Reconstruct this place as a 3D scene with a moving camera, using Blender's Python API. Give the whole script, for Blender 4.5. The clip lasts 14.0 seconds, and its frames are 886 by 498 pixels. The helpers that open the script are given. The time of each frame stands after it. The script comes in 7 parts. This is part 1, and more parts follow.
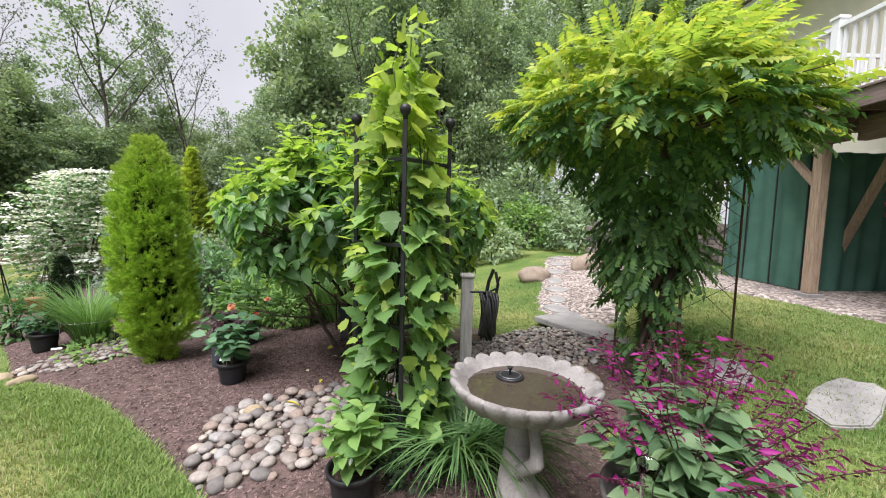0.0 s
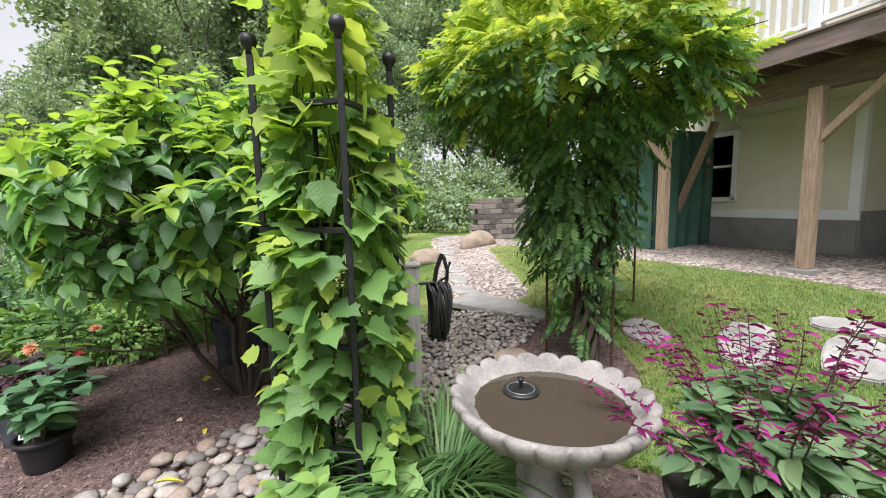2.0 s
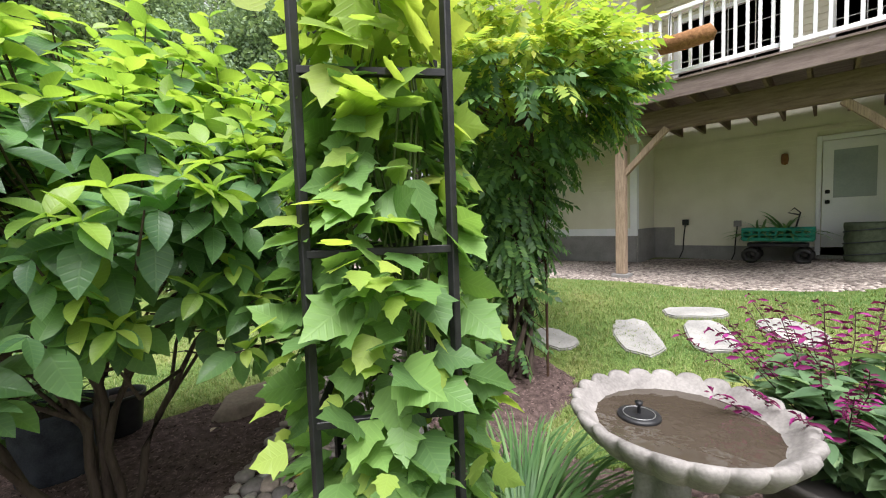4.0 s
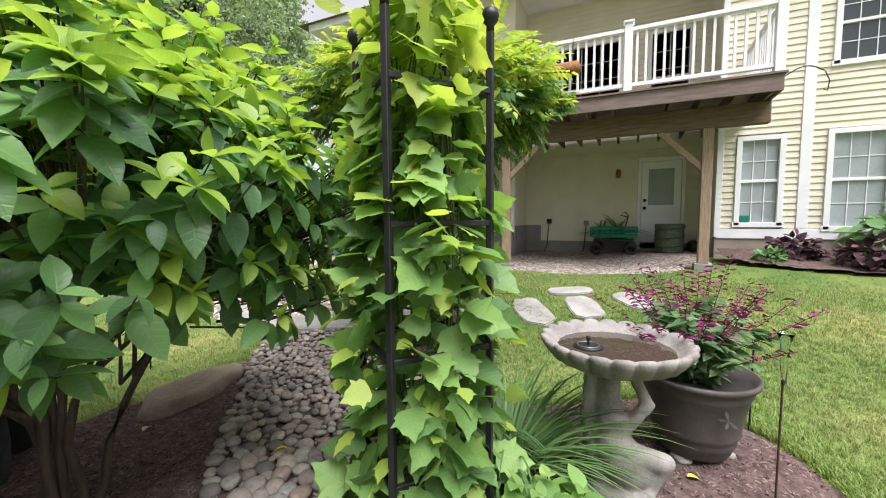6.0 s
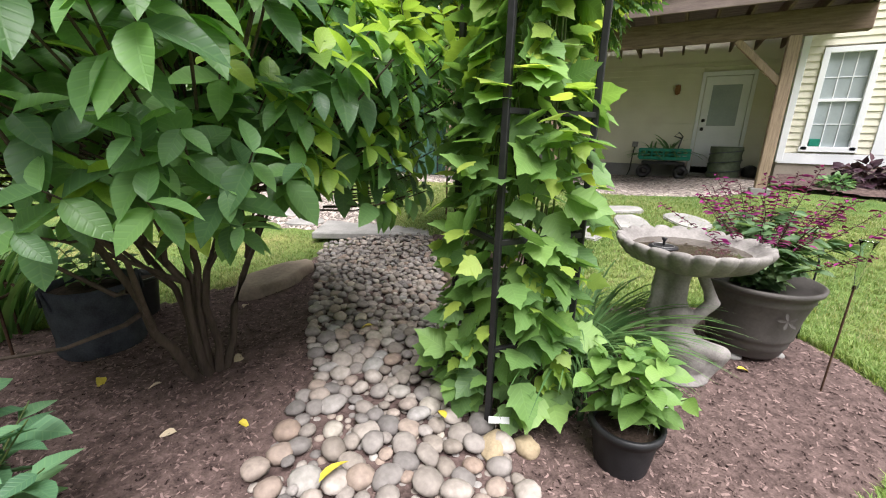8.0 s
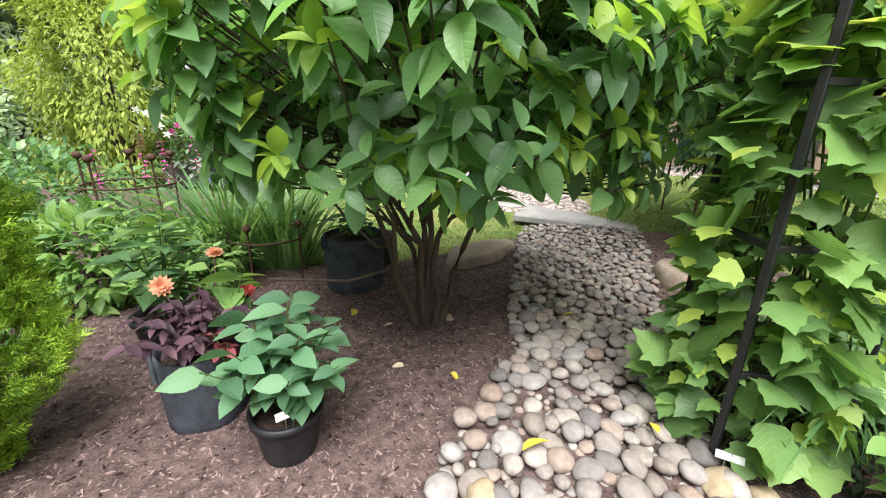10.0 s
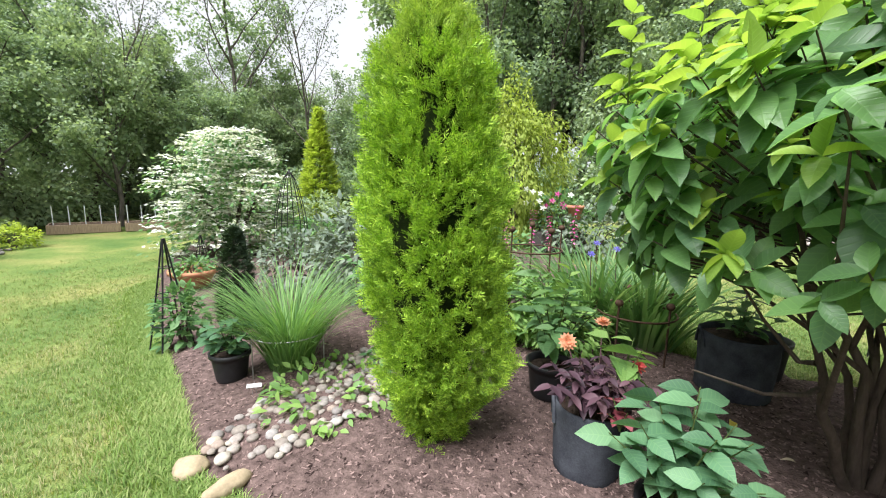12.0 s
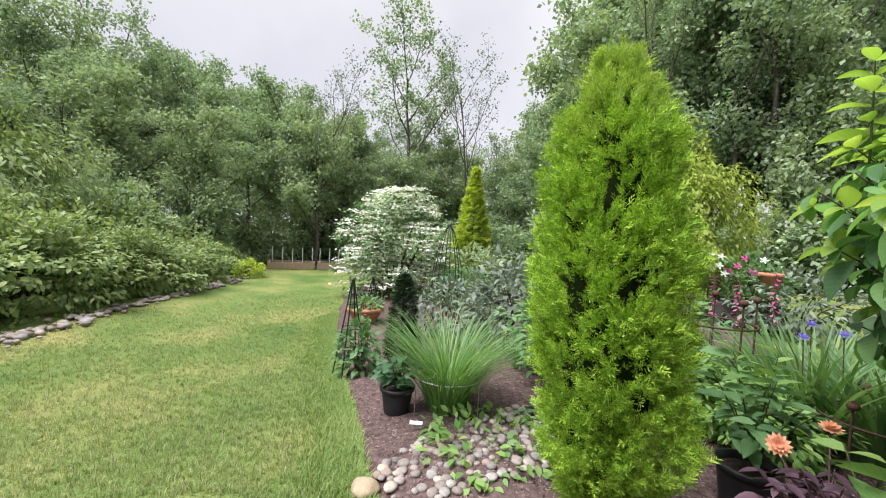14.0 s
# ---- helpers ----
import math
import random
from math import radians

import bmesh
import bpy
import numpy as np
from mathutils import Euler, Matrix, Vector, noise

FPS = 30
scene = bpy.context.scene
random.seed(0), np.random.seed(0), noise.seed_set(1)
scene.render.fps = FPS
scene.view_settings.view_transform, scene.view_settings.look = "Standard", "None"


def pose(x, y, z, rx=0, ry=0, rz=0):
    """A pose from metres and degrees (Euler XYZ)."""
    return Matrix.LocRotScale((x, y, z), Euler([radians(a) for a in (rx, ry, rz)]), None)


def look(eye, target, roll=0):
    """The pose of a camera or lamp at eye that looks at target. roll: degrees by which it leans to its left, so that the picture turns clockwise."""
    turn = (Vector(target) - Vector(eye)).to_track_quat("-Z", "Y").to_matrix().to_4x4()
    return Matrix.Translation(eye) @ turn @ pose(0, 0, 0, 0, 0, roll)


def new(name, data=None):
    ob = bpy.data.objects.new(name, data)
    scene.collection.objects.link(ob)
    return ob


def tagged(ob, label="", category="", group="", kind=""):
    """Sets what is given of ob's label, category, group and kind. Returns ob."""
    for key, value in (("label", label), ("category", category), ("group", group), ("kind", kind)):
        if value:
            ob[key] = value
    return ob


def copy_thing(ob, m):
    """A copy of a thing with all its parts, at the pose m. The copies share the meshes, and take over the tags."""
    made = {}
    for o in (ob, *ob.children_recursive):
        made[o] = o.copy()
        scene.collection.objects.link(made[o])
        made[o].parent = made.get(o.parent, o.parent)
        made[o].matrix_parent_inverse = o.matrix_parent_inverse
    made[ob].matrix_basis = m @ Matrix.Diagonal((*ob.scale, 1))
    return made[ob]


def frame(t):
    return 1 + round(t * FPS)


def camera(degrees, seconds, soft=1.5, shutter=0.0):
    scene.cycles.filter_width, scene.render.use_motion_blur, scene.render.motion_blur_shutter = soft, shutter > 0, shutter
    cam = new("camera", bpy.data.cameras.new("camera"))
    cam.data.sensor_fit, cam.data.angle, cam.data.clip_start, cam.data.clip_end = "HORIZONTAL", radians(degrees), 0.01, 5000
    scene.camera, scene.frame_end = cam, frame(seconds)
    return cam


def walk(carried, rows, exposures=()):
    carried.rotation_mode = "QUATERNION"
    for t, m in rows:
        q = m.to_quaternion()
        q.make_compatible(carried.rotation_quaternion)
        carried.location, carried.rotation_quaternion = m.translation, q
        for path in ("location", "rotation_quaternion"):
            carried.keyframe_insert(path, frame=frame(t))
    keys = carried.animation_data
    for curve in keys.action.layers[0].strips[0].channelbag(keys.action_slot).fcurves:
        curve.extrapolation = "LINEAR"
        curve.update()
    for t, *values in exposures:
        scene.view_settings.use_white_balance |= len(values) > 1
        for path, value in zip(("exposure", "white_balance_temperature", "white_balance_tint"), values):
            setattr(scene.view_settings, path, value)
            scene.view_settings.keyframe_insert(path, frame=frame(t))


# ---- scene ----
cam = camera(96.91, 14.0, soft=1.1)
PATH = [
    (0.0, pose(0.016, -0.056, 1.552, 85.37, -1.45, 0.85)),
    (0.5, pose(0.010, -0.002, 1.541, 84.30, -0.60, -1.44)),
    (1.0, pose(-0.056, 0.203, 1.497, 82.99, 0.24, -7.93)),
    (1.5, pose(-0.209, 0.407, 1.468, 82.69, 1.09, -14.15)),
    (2.0, pose(-0.387, 0.619, 1.480, 83.28, 1.34, -18.78)),
    (2.5, pose(-0.565, 0.849, 1.495, 83.77, 1.55, -23.94)),
    (3.0, pose(-0.813, 1.096, 1.466, 84.38, 1.70, -30.88)),
    (3.5, pose(-0.966, 1.298, 1.454, 85.44, 2.03, -38.30)),
    (6.0, pose(-1.713, 1.717, 1.400, 85.49, 0.39, -64.31)),
    (6.5, pose(-1.919, 1.838, 1.351, 82.26, -0.52, -64.74)),
    (7.0, pose(-1.992, 1.914, 1.286, 77.48, -1.21, -64.03)),
    (9.5, pose(-1.957, 1.945, 1.269, 71.15, -1.77, -45.20)),
    (10.0, pose(-2.112, 2.053, 1.253, 71.86, -1.32, -33.03)),
    (10.5, pose(-2.253, 2.070, 1.278, 72.85, -1.02, -20.98)),
    (11.0, pose(-2.398, 2.098, 1.277, 74.78, -0.87, -8.90)),
    (11.5, pose(-2.475, 2.024, 1.308, 77.79, -0.73, 2.66)),
    (12.0, pose(-2.499, 1.967, 1.340, 80.76, -1.26, 12.54)),
    (12.5, pose(-2.505, 1.906, 1.361, 83.63, -1.97, 21.08)),
    (13.0, pose(-2.591, 1.894, 1.372, 85.75, -2.71, 27.34)),
    (13.5, pose(-2.610, 1.855, 1.368, 86.97, -3.08, 31.33)),
    (14.0, pose(-2.597, 1.837, 1.369, 87.63, -3.11, 33.49)),
]
walk(cam, PATH, ((0.0, 0.64, 6350, 16), (2.0, 0.76, 6400, 14), (3.5, 0.96, 6400, 13), (6.5, 0.82, 6500, 15), (9.5, 1.08, 6500, 12), (11.5, 1.10, 6400, 10), (14.0, 0.74, 6350, 15)))

# ---- light ----
world = bpy.data.worlds.new("overcast_sky")
scene.world = world
world.use_nodes = True
wn, wl = world.node_tree.nodes, world.node_tree.links
sky = wn.new("ShaderNodeTexSky")
sky.sky_type, sky.sun_disc = 'NISHITA', False
sky.sun_elevation, sky.sun_rotation = radians(58), radians(200)
wcoord, wnoise, wramp, wmix = wn.new("ShaderNodeTexCoord"), wn.new("ShaderNodeTexNoise"), wn.new("ShaderNodeValToRGB"), wn.new("ShaderNodeMixRGB")
wnoise.inputs["Scale"].default_value, wnoise.inputs["Detail"].default_value = 2.2, 4.0
wl.new(wcoord.outputs["Generated"], wnoise.inputs["Vector"])
wl.new(wnoise.outputs["Fac"], wramp.inputs["Fac"])
wramp.color_ramp.elements[0].position, wramp.color_ramp.elements[0].color = 0.3, (7.2, 7.4, 7.9, 1)
wramp.color_ramp.elements[1].position, wramp.color_ramp.elements[1].color = 0.68, (9.6, 9.6, 9.7, 1)
wmix.inputs["Fac"].default_value = 0.93          # cloud cover over the clear sky
wl.new(sky.outputs["Color"], wmix.inputs[1])
wl.new(wramp.outputs["Color"], wmix.inputs[2])
wl.new(wmix.outputs["Color"], wn["Background"].inputs["Color"])
wn["Background"].inputs["Strength"].default_value = 0.061
sun_data = bpy.data.lights.new("sun", 'SUN')
sun_data.energy, sun_data.angle, sun_data.color = 5.0, radians(45), (1.0, 0.985, 0.975)
sun = new("sun", sun_data)
sun.matrix_world = look((-8, -9, 30), (0, 3, 0))

# ---- helpers of this scene ----
rng = np.random.default_rng(7)
UP = np.array([0.0, 0.0, 1.0])
LEAF_UV = [None]                 # place on the leaf of each vertex that was scattered last


def smooth01(a, b, v):
    t = np.clip((v - a) / (b - a), 0, 1)
    return t * t * (3 - 2 * t)


def ground_z(x, y):
    """Height of the ground: level round the bed, up to the house, down along the lawn."""
    x, y = np.asarray(x, float), np.asarray(y, float)
    z = 0.45 * smooth01(1.3, 4.2, x + 0.12 * (y - 3)) + 0.08 * smooth01(5.5, 9, x) - 0.45 * smooth01(3.2, 8, -x)
    far = np.hypot(x, y)
    return z + 0.12 * smooth01(5.0, 6.0, x) * smooth01(2.5, 0.5, y) + 0.0015 * np.maximum(far - 20, 0)


def gz(x, y):
    return float(ground_z(x, y))


def inside(poly, x, y):
    """Which points lie inside a plan outline."""
    px, py = np.array([p[0] for p in poly]), np.array([p[1] for p in poly])
    r = np.zeros(len(x), bool)
    j = len(poly) - 1
    for i in range(len(poly)):
        c = ((py[i] > y) != (py[j] > y)) & (x < (px[j] - px[i]) * (y - py[i]) / (py[j] - py[i] + 1e-12) + px[i])
        r ^= c
        j = i
    return r


def rounded(poly, n=2):
    """A plan outline with its corners cut round."""
    p = np.array(poly, float)
    for _ in range(n):
        q = np.roll(p, -1, 0)
        p = np.stack([p * 0.75 + q * 0.25, p * 0.25 + q * 0.75], 1).reshape(-1, 2)
    return [tuple(v) for v in p]


def mesh_np(name, V, faces, mat, smooth=False):
    """A mesh from vertex rows and one or more arrays of equal-sized faces."""
    V = np.asarray(V, np.float32)
    if isinstance(faces, np.ndarray):
        faces = [faces]
    faces = [np.asarray(f) for f in faces if len(f)]
    me = bpy.data.meshes.new(name)
    loops = np.concatenate([f.ravel() for f in faces]).astype(np.int32)
    sizes = np.concatenate([np.full(len(f), f.shape[1]) for f in faces]).astype(np.int32)
    starts = np.concatenate([[0], np.cumsum(sizes)[:-1]]).astype(np.int32)
    me.vertices.add(len(V))
    me.vertices.foreach_set("co", V.ravel())
    me.loops.add(len(loops))
    me.loops.foreach_set("vertex_index", loops)
    me.polygons.add(len(sizes))
    me.polygons.foreach_set("loop_start", starts)
    me.polygons.foreach_set("loop_total", sizes)
    if smooth:
        me.polygons.foreach_set("use_smooth", np.ones(len(sizes), bool))
    me.update(calc_edges=True)
    uv, LEAF_UV[0] = LEAF_UV[0], None
    if uv is not None and len(uv) == len(V):
        me.attributes.new("leaf_place", 'FLOAT_VECTOR', 'POINT').data.foreach_set("vector", np.asarray(uv, np.float32).ravel())
    me.materials.append(mat)
    return me


def part_np(name, V, faces, mat, parent=None, label="", smooth=False):
    ob = new(name, mesh_np(name, V, faces, mat, smooth))
    if parent is not None:
        ob.parent = parent
    return tagged(ob, label)


def part(name, bm, mat, parent=None, label="", smooth=False, at=None):
    me = bpy.data.meshes.new(name)
    bm.normal_update()
    bm.to_mesh(me)
    bm.free()
    if smooth:
        me.polygons.foreach_set("use_smooth", np.ones(len(me.polygons), bool))
    me.materials.append(mat)
    ob = new(name, me)
    if parent is not None:
        ob.parent = parent
    if at is not None:
        ob.matrix_basis = at
    return tagged(ob, label)


def thing(name, x, y, z=None, label="", category="", group="", rz=0.0, kind=""):
    ob = new(name)
    ob.empty_display_size = 0.1
    ob.matrix_basis = pose(x, y, gz(x, y) if z is None else z, 0, 0, rz)
    return tagged(ob, label, category, group, kind)


def box(bm, x0, x1, y0, y1, z0, z1, bevel=0.0, m=None):
    r = bmesh.ops.create_cube(bm, size=1.0, matrix=Matrix.LocRotScale(((x0 + x1) / 2, (y0 + y1) / 2, (z0 + z1) / 2), None, (abs(x1 - x0), abs(y1 - y0), abs(z1 - z0))))
    vs = r["verts"]
    if bevel:
        es = list({e for v in vs for e in v.link_edges})
        r2 = bmesh.ops.bevel(bm, geom=es, offset=bevel, segments=1, affect='EDGES')
        vs = r2["verts"]
    if m is not None:
        bmesh.ops.transform(bm, matrix=m, verts=list({v for v in vs if v.is_valid}))
    return bm


def box_part(name, mat, parent, x0, x1, y0, y1, z0, z1, bevel=0.004, label="", m=None):
    return part(name, box(bmesh.new(), x0, x1, y0, y1, z0, z1, bevel, m), mat, parent, label)


def beam_between(a, b, w, d, bevel=0.004):
    """A squared timber from a to b."""
    a, b = Vector(a), Vector(b)
    bm = bmesh.new()
    L = (b - a).length
    m = Matrix.Translation((a + b) / 2) @ (b - a).to_track_quat("Z", "Y").to_matrix().to_4x4()
    return box(bm, -w / 2, w / 2, -d / 2, d / 2, -L / 2, L / 2, bevel, m)


def tube_np(pts, radii, n=8, closed=False):
    """A tube through points: vertices and quads."""
    P = np.asarray(pts, float)
    R = np.broadcast_to(np.asarray(radii, float), (len(P),))
    T = np.gradient(P, axis=0)
    if closed:
        T = np.roll(P, -1, 0) - np.roll(P, 1, 0)
    T /= np.linalg.norm(T, axis=1, keepdims=True) + 1e-9
    ref = np.where(np.abs(T[:, 2:3]) > 0.9, np.array([[1.0, 0, 0]]), np.array([[0, 0, 1.0]]))
    A = np.cross(T, ref)
    A /= np.linalg.norm(A, axis=1, keepdims=True) + 1e-9
    B = np.cross(T, A)
    a = np.arange(n) * 2 * np.pi / n
    V = P[:, None] + R[:, None, None] * (np.cos(a)[None, :, None] * A[:, None] + np.sin(a)[None, :, None] * B[:, None])
    m = len(P)
    i = np.arange(m if closed else m - 1)[:, None] * n
    k = np.arange(n)[None, :]
    nxt = ((i // n + 1) % m) * n
    F = np.stack([i + k, i + (k + 1) % n, nxt + (k + 1) % n, nxt + k], -1).reshape(-1, 4)
    return V.reshape(-1, 3), F


def join_np(items):
    Vs, Fs, o = [], [], 0
    for V, F in items:
        Vs.append(V)
        Fs.append(F + o)
        o += len(V)
    return np.concatenate(Vs), np.concatenate(Fs)


def tubes_each(name, lines, mat, parent, n=6):
    for p, r in lines:
        part_np(name, *tube_np(p, r, n), mat, parent, "", True)


def tubes_part(name, lines, mat, parent, label="", n=7):
    return part_np(name, *join_np([tube_np(p, r, n) for p, r in lines]), mat, parent, label, True)


def lathe(profile, n=32, wave=None):
    """A turned body from (radius, height) pairs; wave(angle, i) scales the radius."""
    a = np.arange(n) * 2 * np.pi / n
    V = []
    for i, (r, z) in enumerate(profile):
        k = np.ones(n) if wave is None else wave(a, i)
        V.append(np.stack([r * k * np.cos(a), r * k * np.sin(a), np.full(n, z)], 1))
    V = np.concatenate(V)
    m = len(profile)
    i = np.arange(m - 1)[:, None] * n
    k = np.arange(n)[None]
    F = np.stack([i + k, i + (k + 1) % n, i + n + (k + 1) % n, i + n + k], -1).reshape(-1, 4)
    return V, F


def scatter_np(tV, tF, pos, axis, up, size):
    """Many copies of a small template: y runs along axis, z towards up."""
    pos, axis, up = np.asarray(pos, float), np.asarray(axis, float), np.asarray(up, float)
    y = axis / (np.linalg.norm(axis, axis=1, keepdims=True) + 1e-9)
    x = np.cross(y, up)
    x /= np.linalg.norm(x, axis=1, keepdims=True) + 1e-9
    z = np.cross(x, y)
    M = np.stack([x, y, z], 2)
    s = np.asarray(size, float)
    s = s[:, None, None] if s.ndim == 1 else s[:, None, :]
    V = pos[:, None] + np.einsum("nij,nkj->nki", M, np.broadcast_to(tV[None], (len(pos), *tV.shape)) * s)
    LEAF_UV[0] = np.tile(np.column_stack([tV[:, :2], np.zeros(len(tV))]), (len(pos), 1))
    F = tF[None] + (np.arange(len(pos)) * len(tV))[:, None, None]
    return V.reshape(-1, 3), F.reshape(-1, tF.shape[1])


def ovate(rows=4, width=0.5, fold=0.12, droop=0.18, peak=0.42):
    """A leaf of length 1 with a folded midrib, drooping tip and pointed end."""
    V, F = [], []
    for i in range(rows + 1):
        t = i / rows
        w = width / 2 * (math.sin(math.pi * t ** (math.log(0.5) / math.log(peak))) ** 0.8 if 0 < t < 1 else 0.02)
        z = -droop * t * t
        V += [(-w, t, z + fold * w * 2), (0, t, z), (w, t, z + fold * w * 2)]
    for i in range(rows):
        a = i * 3
        F += [(a, a + 1, a + 4, a + 3), (a + 1, a + 2, a + 5, a + 4)]
    return np.array(V), np.array(F)


def lobed():
    """A toothed, three-lobed leaf as a fan."""
    out = [(0.05, 0.0), (0.26, 0.02), (0.40, 0.16), (0.36, 0.26), (0.52, 0.44), (0.36, 0.46), (0.30, 0.56), (0.24, 0.72), (0.12, 0.80)]
    ring = out + [(0.0, 1.0)] + [(-x, y) for x, y in reversed(out)]
    V = [(0, 0.4, -0.03)] + [(x, y, 0.05 * abs(x) * 2 - 0.22 * max(0, y - 0.35) ** 2 - 0.25 * x * x) for x, y in ring]
    n = len(ring)
    F = [(0, 1 + (i + 1) % n, 1 + i) for i in range(n)]
    return np.array(V), np.array(F)


def pinnate(pairs=6):
    """A compound leaf: a thin stalk with paired leaflets."""
    V, F = [], []
    for i in range(pairs * 2 + 1):
        t = 0.18 + 0.75 * (i // 2) / pairs
        s = 0 if i == pairs * 2 else (1 if i % 2 else -1)
        d = np.array([s * 0.85, 0.5 if s else 1.0, -0.25])
        d /= np.linalg.norm(d)
        L = 0.30 if s else 0.26
        side = np.cross(d, UP)
        side /= np.linalg.norm(side)
        base = np.array([0, t, -0.18 * t * t])
        k = len(V)
        for u, w in ((0, 0), (0.4, 0.075), (1.0, 0)):
            mid = base + d * L * u - UP * 0.05 * u * u
            if w:
                V += [mid - side * w - UP * -0.01, mid, mid + side * w + UP * 0.01]
            else:
                V += [mid]
        F += [(k, k + 1, k + 2), (k, k + 2, k + 3), (k + 1, k + 4, k + 2), (k + 2, k + 4, k + 3)]
    k = len(V)
    V += [np.array([-0.008, 0, 0]), np.array([0.008, 0, 0]), np.array([0, 0.93, -0.16])]
    F.append((k, k + 1, k + 2))
    return np.array(V), np.array(F)


def blade(w=0.03, bend=0.5, rows=4):
    """A grass blade of length 1 that bends over towards z."""
    V, F = [], []
    for i in range(rows + 1):
        t = i / rows
        a = bend * t * 1.4
        V += [(-w * (1 - t) ** 0.6, t * math.cos(a * 0.6), -t * math.sin(a * 0.6)), (w * (1 - t) ** 0.6, t * math.cos(a * 0.6), -t * math.sin(a * 0.6))]
    for i in range(rows):
        F.append((2 * i, 2 * i + 1, 2 * i + 3, 2 * i + 2))
    return np.array(V), np.array(F)


def frond(n=7, w=0.10):
    """A feathery spray: narrow scaly twigs along a stalk."""
    V, F = [], []
    for i in range(n):
        t = i / (n - 1)
        s = 0 if i == n - 1 else (1 if i % 2 else -1)
        d = np.array([s * 0.75, 0.8, 0.18 * ((i * 37) % 5 - 2)])
        d /= np.linalg.norm(d)
        b = np.array([0, 0.1 + 0.62 * t, 0.04 * math.sin(i * 2.1)])
        L = 0.42 * (1 - 0.35 * t)
        side = np.cross(d, UP + np.array([0.3, 0, 0]))
        side *= w * 0.5 / np.linalg.norm(side)
        k = len(V)
        V += [b - side * 0.5, b + side * 0.5, b + d * L * 0.55 + side, b + d * L, b + d * L * 0.55 - side]
        F += [(k, k + 1, k + 2), (k, k + 2, k + 4), (k + 4, k + 2, k + 3)]
    return np.array(V), np.array(F)


def unit(v):
    return v / (np.linalg.norm(v, axis=-1, keepdims=True) + 1e-9)


def rand_dirs(n):
    return unit(rng.normal(size=(n, 3)))


# ---- materials ----
def material(name, rough=0.7, metal=0.0, spec=0.4):
    m = bpy.data.materials.new(name)
    m.use_nodes = True
    b = m.node_tree.nodes["Principled BSDF"]
    b.inputs["Roughness"].default_value, b.inputs["Metallic"].default_value, b.inputs["Specular IOR Level"].default_value = rough, metal, spec
    return m, m.node_tree.nodes, m.node_tree.links, b


def ramp(n, stops):
    r = n.new("ShaderNodeValToRGB")
    el = r.color_ramp.elements
    while len(el) < len(stops):
        el.new(0.5)
    for e, (p, c) in zip(el, stops):
        e.position, e.color = p, (*c, 1)
    return r


def grain(name, dark, light, scale=20.0, rough=0.75, bump=0.3, fine=6.0, metal=0.0, spec=0.35, random_by="", stretch=None, dist=0.01):
    """A surface with stains at two scales and a fine relief."""
    m, n, l, b = material(name, rough, metal, spec)
    tc, mp = n.new("ShaderNodeTexCoord"), n.new("ShaderNodeMapping")
    l.new(tc.outputs["Object"], mp.inputs["Vector"])
    if stretch:
        mp.inputs["Scale"].default_value = stretch
    n1, n2 = n.new("ShaderNodeTexNoise"), n.new("ShaderNodeTexNoise")
    for k, s, d in ((n1, scale, 6), (n2, scale * fine, 4)):
        k.inputs["Scale"].default_value, k.inputs["Detail"].default_value = s, d
        l.new(mp.outputs["Vector"], k.inputs["Vector"])
    add = n.new("ShaderNodeMath")
    add.operation = 'MULTIPLY_ADD'
    add.inputs[1].default_value = 0.45
    l.new(n2.outputs["Fac"], add.inputs[0])
    l.new(n1.outputs["Fac"], add.inputs[2])
    src = add.outputs[0]
    if random_by:
        rnd = n.new("ShaderNodeObjectInfo" if random_by == "object" else "ShaderNodeNewGeometry")
        a2 = n.new("ShaderNodeMath")
        a2.operation = 'MULTIPLY_ADD'
        a2.inputs[1].default_value = 0.75
        l.new(rnd.outputs["Random" if random_by == "object" else "Random Per Island"], a2.inputs[0])
        a3 = n.new("ShaderNodeMath")
        a3.operation = 'SUBTRACT'
        a3.inputs[1].default_value = 0.37
        l.new(src, a2.inputs[2])
        l.new(a2.outputs[0], a3.inputs[0])
        src = a3.outputs[0]
    r = ramp(n, [(0.35, dark), (0.95, light)])
    l.new(src, r.inputs["Fac"])
    l.new(r.outputs["Color"], b.inputs["Base Color"])
    bp = n.new("ShaderNodeBump")
    bp.inputs["Strength"].default_value, bp.inputs["Distance"].default_value = bump, dist
    l.new(add.outputs[0], bp.inputs["Height"])
    l.new(bp.outputs["Normal"], b.inputs["Normal"])
    return m


